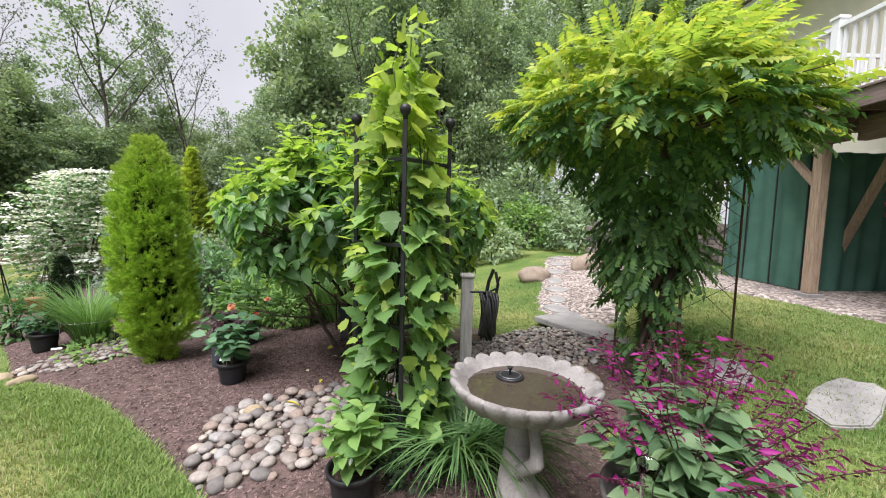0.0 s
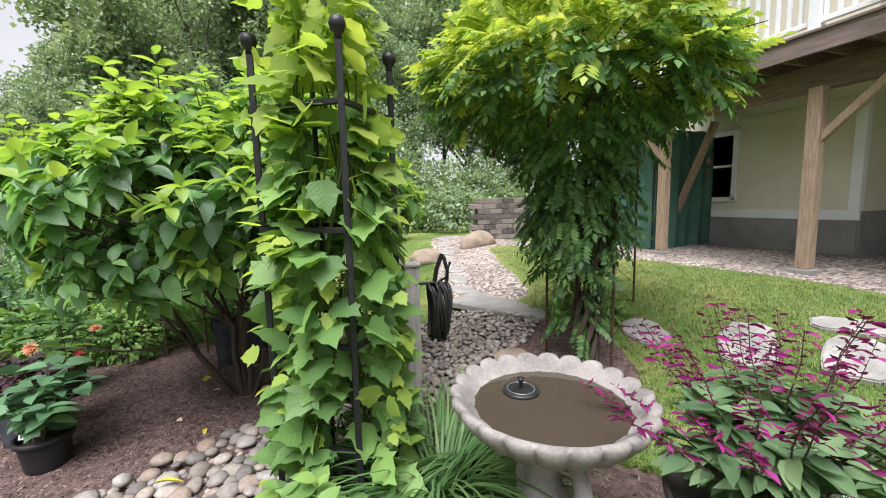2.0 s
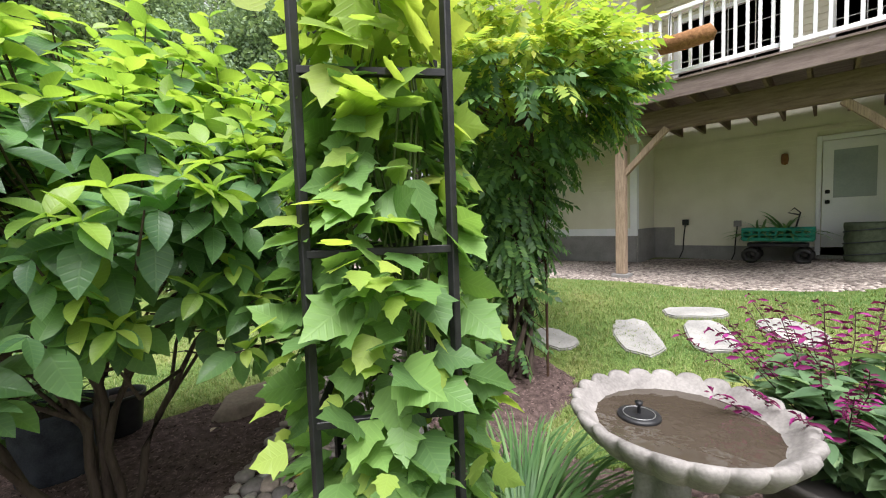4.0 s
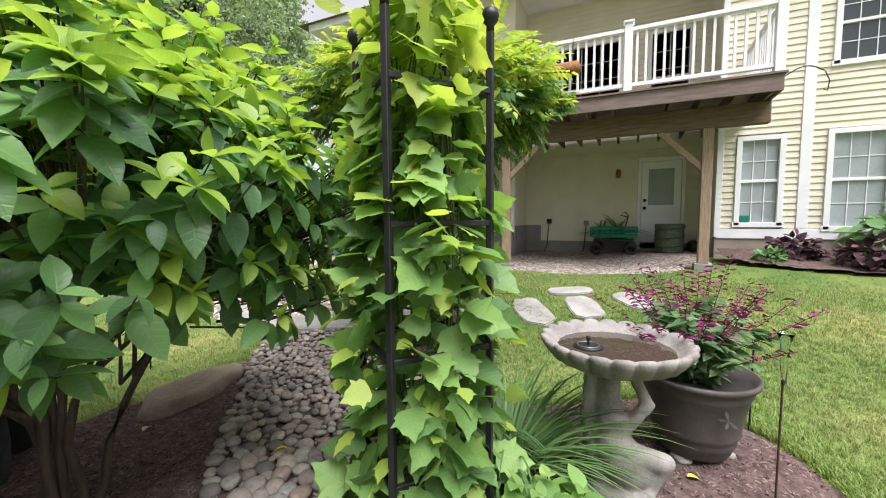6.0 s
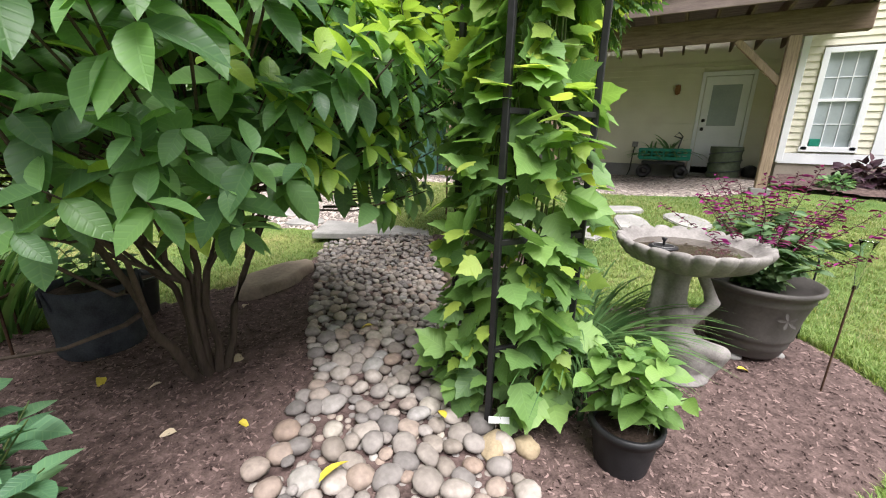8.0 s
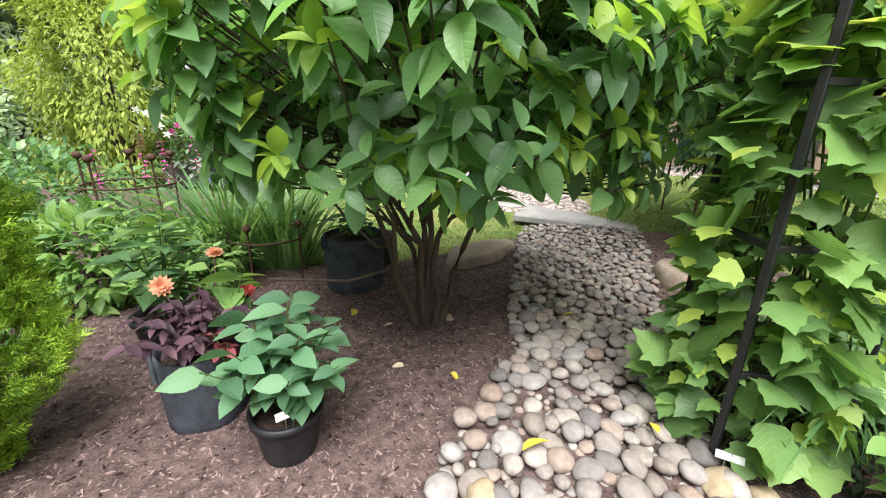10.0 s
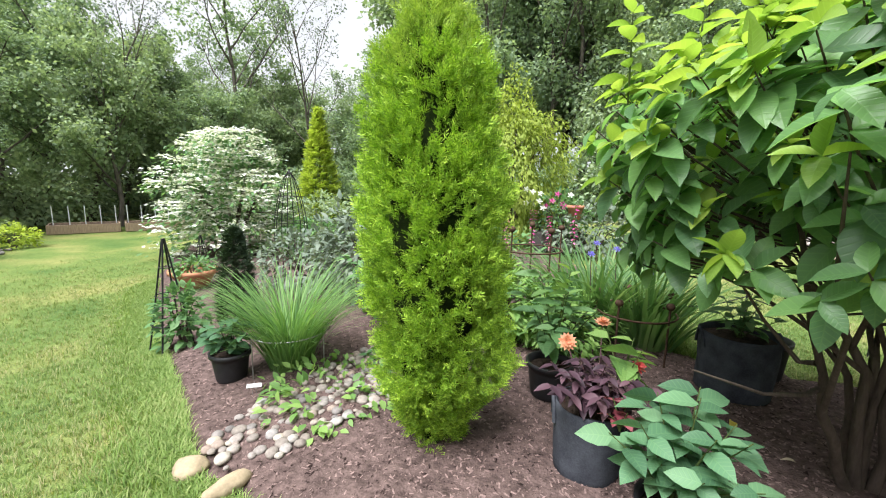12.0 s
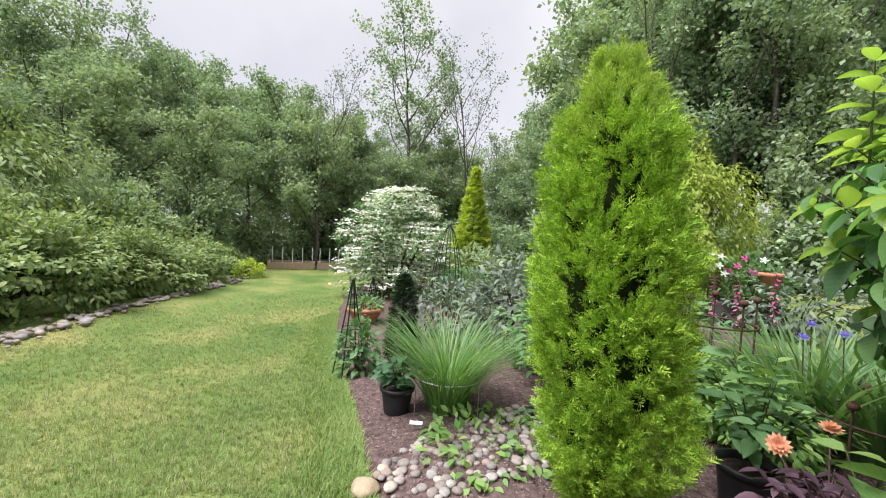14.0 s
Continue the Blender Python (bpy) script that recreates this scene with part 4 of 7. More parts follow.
def pebble_mesh(name, seed, mat):
    r = np.random.default_rng(seed)
    bm = bmesh.new()
    bmesh.ops.create_icosphere(bm, subdivisions=2, radius=1.0)
    k = r.uniform(0, 6, 6)
    sx, sy, sz = r.uniform(0.85, 1.2), r.uniform(0.75, 0.95), r.uniform(0.5, 0.68)
    for v in bm.verts:
        c = v.co.copy()
        f = 1 + 0.10 * math.sin(c.x * 2.3 + k[0]) + 0.09 * math.sin(c.y * 2.7 + k[1]) + 0.08 * math.sin(c.z * 3 + c.x * 2 + k[2])
        v.co = Vector((c.x * f * sx, c.y * f * sy, c.z * f * sz))
    me = bpy.data.meshes.new(name)
    bm.to_mesh(me)
    bm.free()
    me.polygons.foreach_set("use_smooth", np.ones(len(me.polygons), bool))
    me.materials.append(mat)
    return me


PEB = [pebble_mesh("river_stone", 60 + i, M_PEBBLE) for i in range(9)]
creek = thing("dry_creek", -0.2, 3.4, None, "dry creek bed of rounded grey and tan river stones", "stone bed", kind="structure")
stone_rng = np.random.default_rng(8)
cp, cr = poisson(CREEK, 0.024, 0.058, 14000, stone_rng, lambda x, y: 1.05 - 0.34 * smooth01(-0.6, 0.8, x))
order = np.argsort(np.hypot(cp[:, 0] + 1.1, cp[:, 1] - 2.6))
joined_V, joined_F, off = [], [], 0
for rank, i in enumerate(order):
    x, y = cp[i]
    z = gz(x, y) + 0.03 + stone_rng.uniform(0, 0.025)
    m = pose(x, y, z, stone_rng.uniform(-14, 14), stone_rng.uniform(-14, 14), stone_rng.uniform(0, 360)) @ Matrix.Diagonal((cr[i], cr[i], cr[i], 1))
    me = PEB[stone_rng.integers(len(PEB))]
    if rank < 300:
        o = new("river_stone", me)
        o.parent = creek
        o.matrix_basis = creek.matrix_basis.inverted() @ m
    else:
        V = np.empty(len(me.vertices) * 3, np.float32)
        me.vertices.foreach_get("co", V)
        F = np.empty(len(me.polygons) * 3, np.int32)
        me.loops.foreach_get("vertex_index", F)
        M = np.array(m)
        V = V.reshape(-1, 3) @ M[:3, :3].T + M[:3, 3]
        joined_V.append(V)
        joined_F.append(F.reshape(-1, 3) + off)
        off += len(V)
# a second layer of small stones fills the joints
fp, fr = poisson(CREEK, 0.014, 0.024, 6000, stone_rng)
low = PEB[0]
LV = np.empty(len(low.vertices) * 3, np.float32)
low.vertices.foreach_get("co", LV)
LF = np.empty(len(low.polygons) * 3, np.int32)
low.loops.foreach_get("vertex_index", LF)
for (x, y), q in zip(fp, fr):
    M = np.array(pose(x, y, gz(x, y) + 0.018, 0, 0, stone_rng.uniform(0, 360)))
    joined_V.append(LV.reshape(-1, 3) * q @ M[:3, :3].T + M[:3, 3])
    joined_F.append(LF.reshape(-1, 3) + off)
    off += len(LV) // 3
far_stones = part_np("river_stones", np.concatenate(joined_V) - np.array(creek.matrix_basis.translation), np.concatenate(joined_F), M_PEBBLES, creek, "", True)
tagged(far_stones, kind="stuff")


def rock(name, x, y, sx, sy, sz, mat, label, rz=0, seed=1, z=0.0, category="rock", flat=0.0, group=""):
    r = np.random.default_rng(seed)
    bm = bmesh.new()
    bmesh.ops.create_icosphere(bm, subdivisions=3, radius=1.0)
    k = r.uniform(0, 6, 6)
    for v in bm.verts:
        c = v.co.copy()
        f = 1 + 0.13 * math.sin(c.x * 2.4 + k[0]) + 0.12 * math.sin(c.y * 3.1 + k[1]) + 0.05 * math.sin(c.z * 5 + c.x * 6 + k[2]) + 0.03 * math.sin(c.y * 11 + k[3])
        c *= f
        if flat:
            c.z = max(-flat, min(flat, c.z)) + 0.03 * math.sin(c.x * 7 + k[4])
        v.co = Vector((c.x * sx, c.y * sy, c.z * sz))
    ob = part(name, bm, mat, None, "", True, pose(x, y, gz(x, y) + z, 0, 0, rz))
    return tagged(ob, label, category, group)


rock("yellow_stone", -1.44, 2.8, 0.07, 0.055, 0.04, M_YSTONE, "yellow-tan rounded stone at the creek's edge", 30, 3, 0.045, "stone")
rock("tan_boulder", -0.68, 2.40, 0.085, 0.065, 0.05, M_YSTONE, "tan boulder at the foot of the plant tower", 10, 4, 0.03)
rock("tan_boulder", -0.60, 2.28, 0.06, 0.05, 0.045, M_YSTONE, "tan boulder at the foot of the plant tower", 60, 5, 0.03)
rock("flat_boulder", 0.22, 4.86, 0.42, 0.24, 0.17, M_ROCK, "flat brown boulder beside the dry creek", 12, 6, 0.03, flat=0.45)
rock("flat_boulder", 1.25, 3.5, 0.28, 0.22, 0.25, M_ROCK, "flat brown boulder beside the dry creek", 50, 7, 0.03, flat=0.5)
rock("edge_stone", -4.0, 3.34, 0.085, 0.06, 0.045, M_YSTONE, "pale tan edging stone at the lawn", 20, 8, 0.02)
rock("edge_stone", -3.74, 3.27, 0.095, 0.06, 0.045, M_YSTONE, "pale tan edging stone at the lawn", 70, 9, 0.02)

c2 = thing("small_creek", -3.6, 4.1, None, "small weedy strip of pale river stones", "stone bed", kind="structure")
p2, r2 = poisson(CREEK2, 0.016, 0.038, 3500, stone_rng)
for (x, y), q in list(zip(p2, r2))[:290]:
    if stone_rng.uniform() < 0.72:
        o = new("river_stone", PEB[stone_rng.integers(len(PEB))])
        o.parent = c2
        o.matrix_basis = c2.matrix_basis.inverted() @ pose(x, y, gz(x, y) + 0.03, 0, 0, stone_rng.uniform(0, 360)) @ Matrix.Diagonal((q, q, q, 1))
# stones that edge the far side of the lawn
edge = thing("lawn_edging", -12, 4.5, None, "row of pale stones edging the lawn below the shrubs", "edging", kind="structure")
for k in range(280):
    t = k / 279
    x, y = -9.3 - 5.5 * t + stone_rng.normal() * 0.14, 1.4 + 7.3 * t ** 1.05 + stone_rng.normal() * 0.10
    q = stone_rng.uniform(0.035, 0.085)
    o = new("edging_stone", PEB[k % 9])
    o.parent = edge
    o.matrix_basis = edge.matrix_basis.inverted() @ pose(x, y, gz(x, y) + 0.02, 0, 0, k * 47) @ Matrix.Diagonal((q, q, q, 1))


def flagstone(x, y, a, b, rz, seed, label="flat pale grey stepping stone set in the lawn", thick=0.045, mat=None, name="stepping_stone", group="stepping stones"):
    r = np.random.default_rng(seed)
    n = 14
    bm = bmesh.new()
    ring = []
    for i in range(n):
        t = 2 * math.pi * i / n
        k = (abs(math.cos(t)) ** 3.2 + abs(math.sin(t)) ** 3.2) ** (-1 / 3.2) * r.uniform(0.88, 1.05)
        ring.append(bm.verts.new((a * k * math.cos(t), b * k * math.sin(t), 0)))
    f = bm.faces.new(ring)
    e = bmesh.ops.extrude_face_region(bm, geom=[f])
    top = [v for v in e["geom"] if isinstance(v, bmesh.types.BMVert)]
    bmesh.ops.translate(bm, vec=(0, 0, thick), verts=top)
    bmesh.ops.recalc_face_normals(bm, faces=bm.faces)
    bmesh.ops.bevel(bm, geom=[x_ for x_ in bm.edges if all(v in top for v in x_.verts)], offset=0.012, segments=2, affect='EDGES')
    ax = (gz(x + 0.2, y) - gz(x - 0.2, y)) / 0.4
    ay = (gz(x, y + 0.2) - gz(x, y - 0.2)) / 0.4
    tilt = Vector((-ax, -ay, 1)).to_track_quat("Z", "Y").to_matrix().to_4x4()
    ob = part(name, bm, mat or M_SLAB, None, "", False, Matrix.Translation((x, y, gz(x, y) - thick * 0.72)) @ tilt @ pose(0, 0, 0, 0, 0, rz))
    return tagged(ob, label, "stepping stone", group)


for k, (x, y, a, b, rz) in enumerate(((2.62, 3.48, 0.27, 0.17, -20), (2.98, 2.78, 0.38, 0.2, -62), (3.25, 2.22, 0.32, 0.2, -70), (3.6, 1.65, 0.3, 0.2, -50), (3.75, 2.45, 0.3, 0.16, 20))):
    flagstone(x, y, a, b, rz, 100 + k)
for k, (x, y, a, b, rz) in enumerate(((1.82, 6.3, 0.3, 0.15, 10), (1.98, 6.85, 0.28, 0.13, -5), (2.15, 7.5, 0.3, 0.15, 12), (2.3, 8.2, 0.28, 0.14, -10), (2.55, 9.1, 0.32, 0.16, 5), (2.85, 10.1, 0.35, 0.18, 0), (3.2, 11.2, 0.4, 0.2, 8))):
    flagstone(x, y, a, b, rz, 120 + k, "flat grey flagstone in the gravel path", 0.045)
# the long slab that bridges the creek's head
sl = box(bmesh.new(), -0.72, 0.72, 0, 0.75, 0, 0.085, 0.012)
tagged(part("stone_slab", sl, M_SLAB, None, "", False, pose(1.68, 5.02, 0.055, 0, 0, -58.5)), "long cut grey stone slab across the creek's head", "stone slab")
rock("path_rock", 3.4, 9.2, 0.5, 0.35, 0.3, M_ROCK, "brown rock beside the gravel path", 30, 17, 0.05)
rock("path_rock", 2.0, 8.9, 0.4, 0.3, 0.22, M_ROCK, "brown rock beside the gravel path", 80, 18, 0.05)

# low retaining wall beyond the patio, block by block
rw = thing("retaining_wall", 5.6, 10.4, None, "low dry-stacked brown block retaining wall", "wall", kind="structure")
for c in range(8):
    for k in range(11):
        o = box_part("block", M_WALLSTONE, rw, -1.9 + 0.36 * k + 0.18 * (c % 2), -1.55 + 0.36 * k + 0.18 * (c % 2), -0.12, 0.12, 0.14 * c, 0.14 * c + 0.132, 0.01)


# ---- the house and its deck ----
house = thing("house", 7.4, 0, 0, "cream clapboard house with white trim and raised deck", "house", kind="structure")
hm = house.matrix_basis.inverted()


def hpart(name, bm, mat, label="", parent=None):
    ob = part(name, bm, mat, None, label)
    ob.parent = parent or house
    ob.matrix_basis = hm
    return ob


def hbox(name, mat, x0, x1, y0, y1, z0, z1, bevel=0.004, label=""):
    return hpart(name, box(bmesh.new(), x0, x1, y0, y1, z0, z1, bevel), mat, label)


def siding(x, y0, y1, z0, z1, holes=(), step=0.115):
    """Lapped boards facing the garden, each a piece of its own, stopping at openings."""
    k = 0
    z = z0
    while z < z1 - 0.02:
        zt = min(z + step, z1)
        spans = [(y0, y1)]
        for a, b, c, d in holes:
            if zt > c and z < d:
                spans = [s for q0, q1 in spans for s in (((q0, min(q1, a)), (max(q0, b), q1)) if a < q1 and b > q0 else ((q0, q1),)) if s[1] - s[0] > 0.01]
        for q0, q1 in spans:
            bm = bmesh.new()
            vs = [bm.verts.new(c) for c in ((x - 0.022, q0, z), (x - 0.004, q0, zt + 0.004), (x, q0, z), (x - 0.022, q1, z), (x - 0.004, q1, zt + 0.004), (x, q1, z))]
            for f in ((0, 3, 4, 1), (0, 2, 5, 3), (0, 1, 2), (3, 5, 4)):
                bm.faces.new([vs[i] for i in f])
            bmesh.ops.recalc_face_normals(bm, faces=bm.faces)
            hpart("siding_board", bm, M_SIDING)
        z = zt


def window(x, y0, y1, z0, z1, sash=True, blind=True, grid=(2, 3)):
    """A white-framed sash window in a wall that faces the garden."""
    w = new("window")
    w.parent = house
    w.matrix_basis = hm
    tagged(w, "white-framed sash window")
    f = 0.085
    for n_, a in (("window_frame", (y0, y0 + f, z0, z1)), ("window_frame", (y1 - f, y1, z0, z1)), ("window_frame", (y0 + f, y1 - f, z1 - f, z1)), ("window_sill", (y0 - 0.02, y1 + 0.02, z0 - 0.03, z0 + 0.06))):
        o = box_part(n_, M_WHITE, w, x - 0.05, x + 0.06, *a)
    zm = (z0 + z1) / 2
    box_part("meeting_rail", M_WHITE, w, x - 0.015, x + 0.05, y0 + f, y1 - f, zm - 0.025, zm + 0.025)
    o = box_part("pane", M_BLIND if blind else M_GLASS, w, x + 0.02, x + 0.045, y0 + f, y1 - f, z0 + 0.06, z1 - f, 0.0)
    for i in range(1, grid[0] + 1):
        yy = y0 + f + (y1 - y0 - 2 * f) * i / (grid[0] + 1)
        box_part("muntin", M_WHITE, w, x + 0.008, x + 0.022, yy - 0.006, yy + 0.006, z0 + 0.06, z1 - f, 0.0)
    for i in range(1, grid[1] + 1):
        zz = z0 + 0.06 + (z1 - z0 - f - 0.06) * i / (grid[1] + 1)
        if abs(zz - zm) > 0.05:
            box_part("muntin", M_WHITE, w, x + 0.010, x + 0.020, y0 + f, y1 - f, zz - 0.006, zz + 0.006, 0.0)


XA, XD, XL = 7.4, 8.75, 7.6      # wall planes: window wall, wall under the deck, left wall
# bodies behind the boards, with thickness
WA = [(-0.72, 0.0, 1.22, 2.86), (-2.15, -1.28, 1.15, 2.88), (-2.15, -1.28, 3.95, 5.3)]
hbox("wall", M_SIDING, XA + 0.07, XA + 0.3, -6.0, 0.28, 1.0, 6.6, 0)
siding(XA, -6.0, 0.20, 1.17, 6.5, [(a - 0.0, b, c, d) for a, b, c, d in WA])
hbox("skirt_board", M_WHITE, XA - 0.035, XA + 0.06, -6.0, 0.26, 0.98, 1.16)
hbox("foundation", M_FOUND2, XA - 0.01, XA + 0.3, -6.0, 0.28, 0.2, 0.985)
hbox("corner_board", M_WHITE, XA - 0.04, XA + 0.06, 0.20, 0.30, 1.0, 6.6)
hbox("corner_board", M_WHITE, XA - 0.036, XA + 0.06, -1.08, -0.92, 1.165, 6.6)
for a, b, c, d in WA:
    window(XA, a, b, c, d, blind=c < 3.5)
hbox("wall", M_SIDING, XA + 0.3, XD, 0.1, 0.28, 0.4, 6.6, 0)                       # return wall
hbox("wall", M_SIDING, XD + 0.02, XD + 0.25, 0.28, 4.3, 0.4, 6.6, 0)
DOOR = (0.66, 1.62, 0.55, 2.80)
siding(XD, 0.28, 3.88, 0.80, 2.95, [DOOR])
siding(XD, 3.88, 4.3, 1.2, 2.95)
hbox("foundation", M_FOUND, XD - 0.03, XD + 0.02, 0.28, 3.88, 0.42, 0.80)
hbox("foundation", M_FOUND, XD - 0.03, XD + 0.02, 3.88, 4.3, 0.42, 1.2)
hbox("wall", M_SIDING, XL + 0.02, XL + 0.25, 4.3, 10.0, 0.4, 6.6, 0)
hbox("wall", M_SIDING, XL + 0.25, XD, 4.3, 4.5, 0.4, 6.6, 0)
siding(XL, 4.42, 9.9, 1.22, 2.95, [(6.15, 7.05, 1.4, 2.75)])
hbox("foundation", M_FOUND, XL - 0.02, XL + 0.02, 4.3, 10.0, 0.42, 1.06)
hbox("foundation", M_FOUND, XL + 0.02, XD, 4.27, 4.3, 0.42, 1.20)
hbox("skirt_board", M_WHITE, XL - 0.03, XL + 0.02, 4.42, 10.0, 1.06, 1.22)
hbox("corner_board", M_WHITE, XL - 0.035, XL + 0.08, 4.28, 4.42, 1.06, 2.95)
window(XL, 6.15, 7.05, 1.4, 2.75, blind=False, grid=(0, 0))
# upper storey behind the deck
siding(XD, 0.28, 6.2, 3.4, 6.5, [(0.6, 1.5, 3.5, 5.6), (2.0, 3.9, 3.45, 5.6), (4.6, 5.6, 4.2, 5.6)])
hbox("wall", M_SIDING, XD + 0.02, XD + 0.25, 4.3, 6.2, 3.4, 6.6, 0)
for a, b, c, d, g_ in ((0.6, 1.5, 3.5, 5.6, (1, 4)), (2.0, 3.9, 3.45, 5.6, (3, 4)), (4.6, 5.6, 4.2, 5.6, (1, 2))):
    window(XD, a, b, c, d, blind=True, grid=g_)
hbox("eave", M_WHITE, XA - 0.45, XD + 0.3, -6.0, 10.0, 6.6, 6.78)
roof = bmesh.new()
rv = [roof.verts.new(c) for c in ((XA - 0.55, -6.3, 6.78), (XA - 0.55, 10.3, 6.78), (XA + 4.5, 10.3, 9.6), (XA + 4.5, -6.3, 9.6), (XA + 9.5, -6.3, 6.78), (XA + 9.5, 10.3, 6.78))]
for f in ((0, 1, 2, 3), (3, 2, 5, 4), (0, 3, 4), (1, 5, 2), (0, 4, 5, 1)):
    roof.faces.new([rv[i] for i in f])
bmesh.ops.recalc_face_normals(roof, faces=roof.faces)
hpart("roof", roof, M_BEAM, "dark shingled gable roof")
hbox("wall", M_SIDING, XD + 0.25, XA + 9, -6.0, -5.8, 0.4, 6.6, 0)
hbox("wall", M_SIDING, XD + 0.25, XA + 9, 9.8, 10.0, 0.4, 6.6, 0)
hbox("wall", M_SIDING, XA + 8.8, XA + 9, -5.8, 9.8, 0.4, 6.6, 0)

# the back door under the deck
door = thing("back_door", XD, 1.14, 0.62, "closed white half-glazed back door under the deck", "door")
tagged(door, kind="structure")
door.name = "door_1"
box_part("door_leaf", M_WHITE, door, -0.03, 0.015, -0.40, 0.40, 0.03, 2.05)
box_part("door_frame", M_WHITE, door, -0.05, 0.03, -0.48, -0.41, 0.0, 2.15)
box_part("door_frame", M_WHITE, door, -0.05, 0.03, 0.41, 0.48, 0.0, 2.15)
box_part("door_frame", M_WHITE, door, -0.05, 0.03, -0.41, 0.41, 2.06, 2.15)
box_part("threshold", M_GREYWOOD, door, -0.10, 0.03, -0.48, 0.48, -0.03, 0.03)
box_part("pane", M_BLIND, door, -0.036, -0.028, -0.26, 0.26, 1.05, 1.88, 0)
for zz in (0.98, 1.16):
    part_np("door_handle", *[v if i else v + np.array([-0.05, 0.33, zz]) for i, v in enumerate(lathe([(0.0, -0.035), (0.03, -0.03), (0.035, 0), (0.03, 0.03), (0.0, 0.035)], 10))], M_BLACK, door, "black door knob", True)
wallamp = thing("wall_lamp", XD - 0.06, 2.05, 2.42, "small dark wall lantern beside the door", "lamp")
part_np("lamp_body", *lathe([(0.0, 0.12), (0.05, 0.10), (0.06, 0.0), (0.045, -0.08), (0.0, -0.10)], 10), M_BROWN, wallamp, "", True)
box_part("bracket", M_BLACK, wallamp, 0.03, 0.06, -0.04, 0.04, -0.08, 0.1)
for y_, z_ in ((3.66, 1.3), (2.75, 1.25)):
    sock = thing("outdoor_socket", XD - 0.03, y_, z_, "small grey weatherproof outlet on the wall", "socket")
    box_part("cover", M_FOUND if y_ < 3 else M_BLACK, sock, -0.06, 0.0, -0.06, 0.06, -0.06, 0.06)
    tubes_part("cord", [(np.array([[-0.05, 0, -0.05], [-0.08, 0.02, -0.3], [-0.06, 0.04, -0.6], [-0.1, 0.1, -0.78]]), 0.012)], M_RUBBER, sock)

deck = thing("deck", 5.4, 3, 0, "raised wooden deck with white railing on timber posts", "deck", kind="structure")
dm = deck.matrix_basis.inverted()


def dpart(name, bm, mat, label=""):
    ob = part(name, bm, mat, None, label)
    ob.parent = deck
    ob.matrix_basis = dm
    return ob


def dbox(name, mat, *a, bevel=0.006, label=""):
    return dpart(name, box(bmesh.new(), *a, bevel), mat, label)


DX, D0, D1 = 5.35, -0.12, 6.75
M_FASCIA = grain("dark_weathered_fascia", (0.10, 0.07, 0.065), (0.26, 0.20, 0.185), 6, 0.8, 0.3, 9, stretch=(4, 0.5, 4))
dbox("fascia", M_FASCIA, DX, DX + 0.04, D0, D1, 3.13, 3.36)
dbox("fascia", M_FASCIA, DX + 0.04, 8.72, D1 - 0.04, D1, 3.13, 3.36)
dbox("fascia", M_FASCIA, DX + 0.04, 7.36, D0, D0 + 0.04, 3.13, 3.36)
for k in range(17):
    y = D0 + 0.1 + k * (D1 - D0 - 0.2) / 16
    dbox("joist", M_BEAM, DX + 0.04, 8.7 if y > 0.3 else 7.36, y - 0.02, y + 0.02, 3.13, 3.33, bevel=0)
for k in range(24):
    x = DX - 0.03 + k * 0.14
    dbox("deck_board", M_FASCIA, x, x + 0.134, D0 - 0.03 if x < 7.2 else 0.3, D1 + 0.03, 3.362, 3.39, bevel=0)
dbox("beam", M_BEAM, 5.86, 6.0, D0, 5.8, 2.80, 3.128, bevel=0.012)
POSTS = ((5.93, 0.66), (5.72, 3.92), (5.70, 6.12))
dbox("beam", M_BEAM, 5.64, 5.79, 5.8, 6.9, 2.80, 3.06)
for k, (x, y) in enumerate(POSTS):
    g = gz(x, y)
    dbox("post", M_WOOD, x - 0.075, x + 0.075, y - 0.075, y + 0.075, g + 0.06, 2.80, bevel=0.008)
    dbox("post_base", M_FOUND, x - 0.13, x + 0.13, y - 0.13, y + 0.13, g - 0.05, g + 0.06)
    sgn = 1 if k != 1 else -1
    dpart("brace", beam_between((x + 0.02, y + 0.03 * sgn, 2.15), (x + 0.02, y + 0.68 * sgn, 2.80), 0.09, 0.09), M_WOOD)
dpart("brace", beam_between((6.6, 6.9, 0.55), (6.6, 5.9, 2.8), 0.1, 0.1), M_WOOD)
# white railing
for x0, x1, y0, y1 in ((DX + 0.06, DX + 0.12, D0, D1),):
    dbox("rail", M_WHITE, x0 - 0.02, x1 + 0.02, y0, y1, 4.32, 4.38)
    dbox("rail", M_WHITE, x0, x1, y0, y1, 3.47, 3.53)
    n = int((y1 - y0) / 0.125)
    for k in range(n):
        y = y0 + 0.06 + k * (y1 - y0 - 0.12) / (n - 1)
        dbox("baluster", M_WHITE, x0 + 0.012, x1 - 0.012, y - 0.018, y + 0.018, 3.53, 4.32, bevel=0)
for ye in (D0 + 0.03, D1 - 0.05):
    dbox("rail", M_WHITE, DX + 0.12, 7.35, ye - 0.03, ye + 0.03, 4.32, 4.38)
    dbox("rail", M_WHITE, DX + 0.12, 7.35, ye - 0.03, ye + 0.03, 3.47, 3.53)
    for k in range(15):
        x = DX + 0.25 + k * 0.13
        dbox("baluster", M_WHITE, x - 0.018, x + 0.018, ye - 0.018, ye + 0.018, 3.53, 4.32, bevel=0)
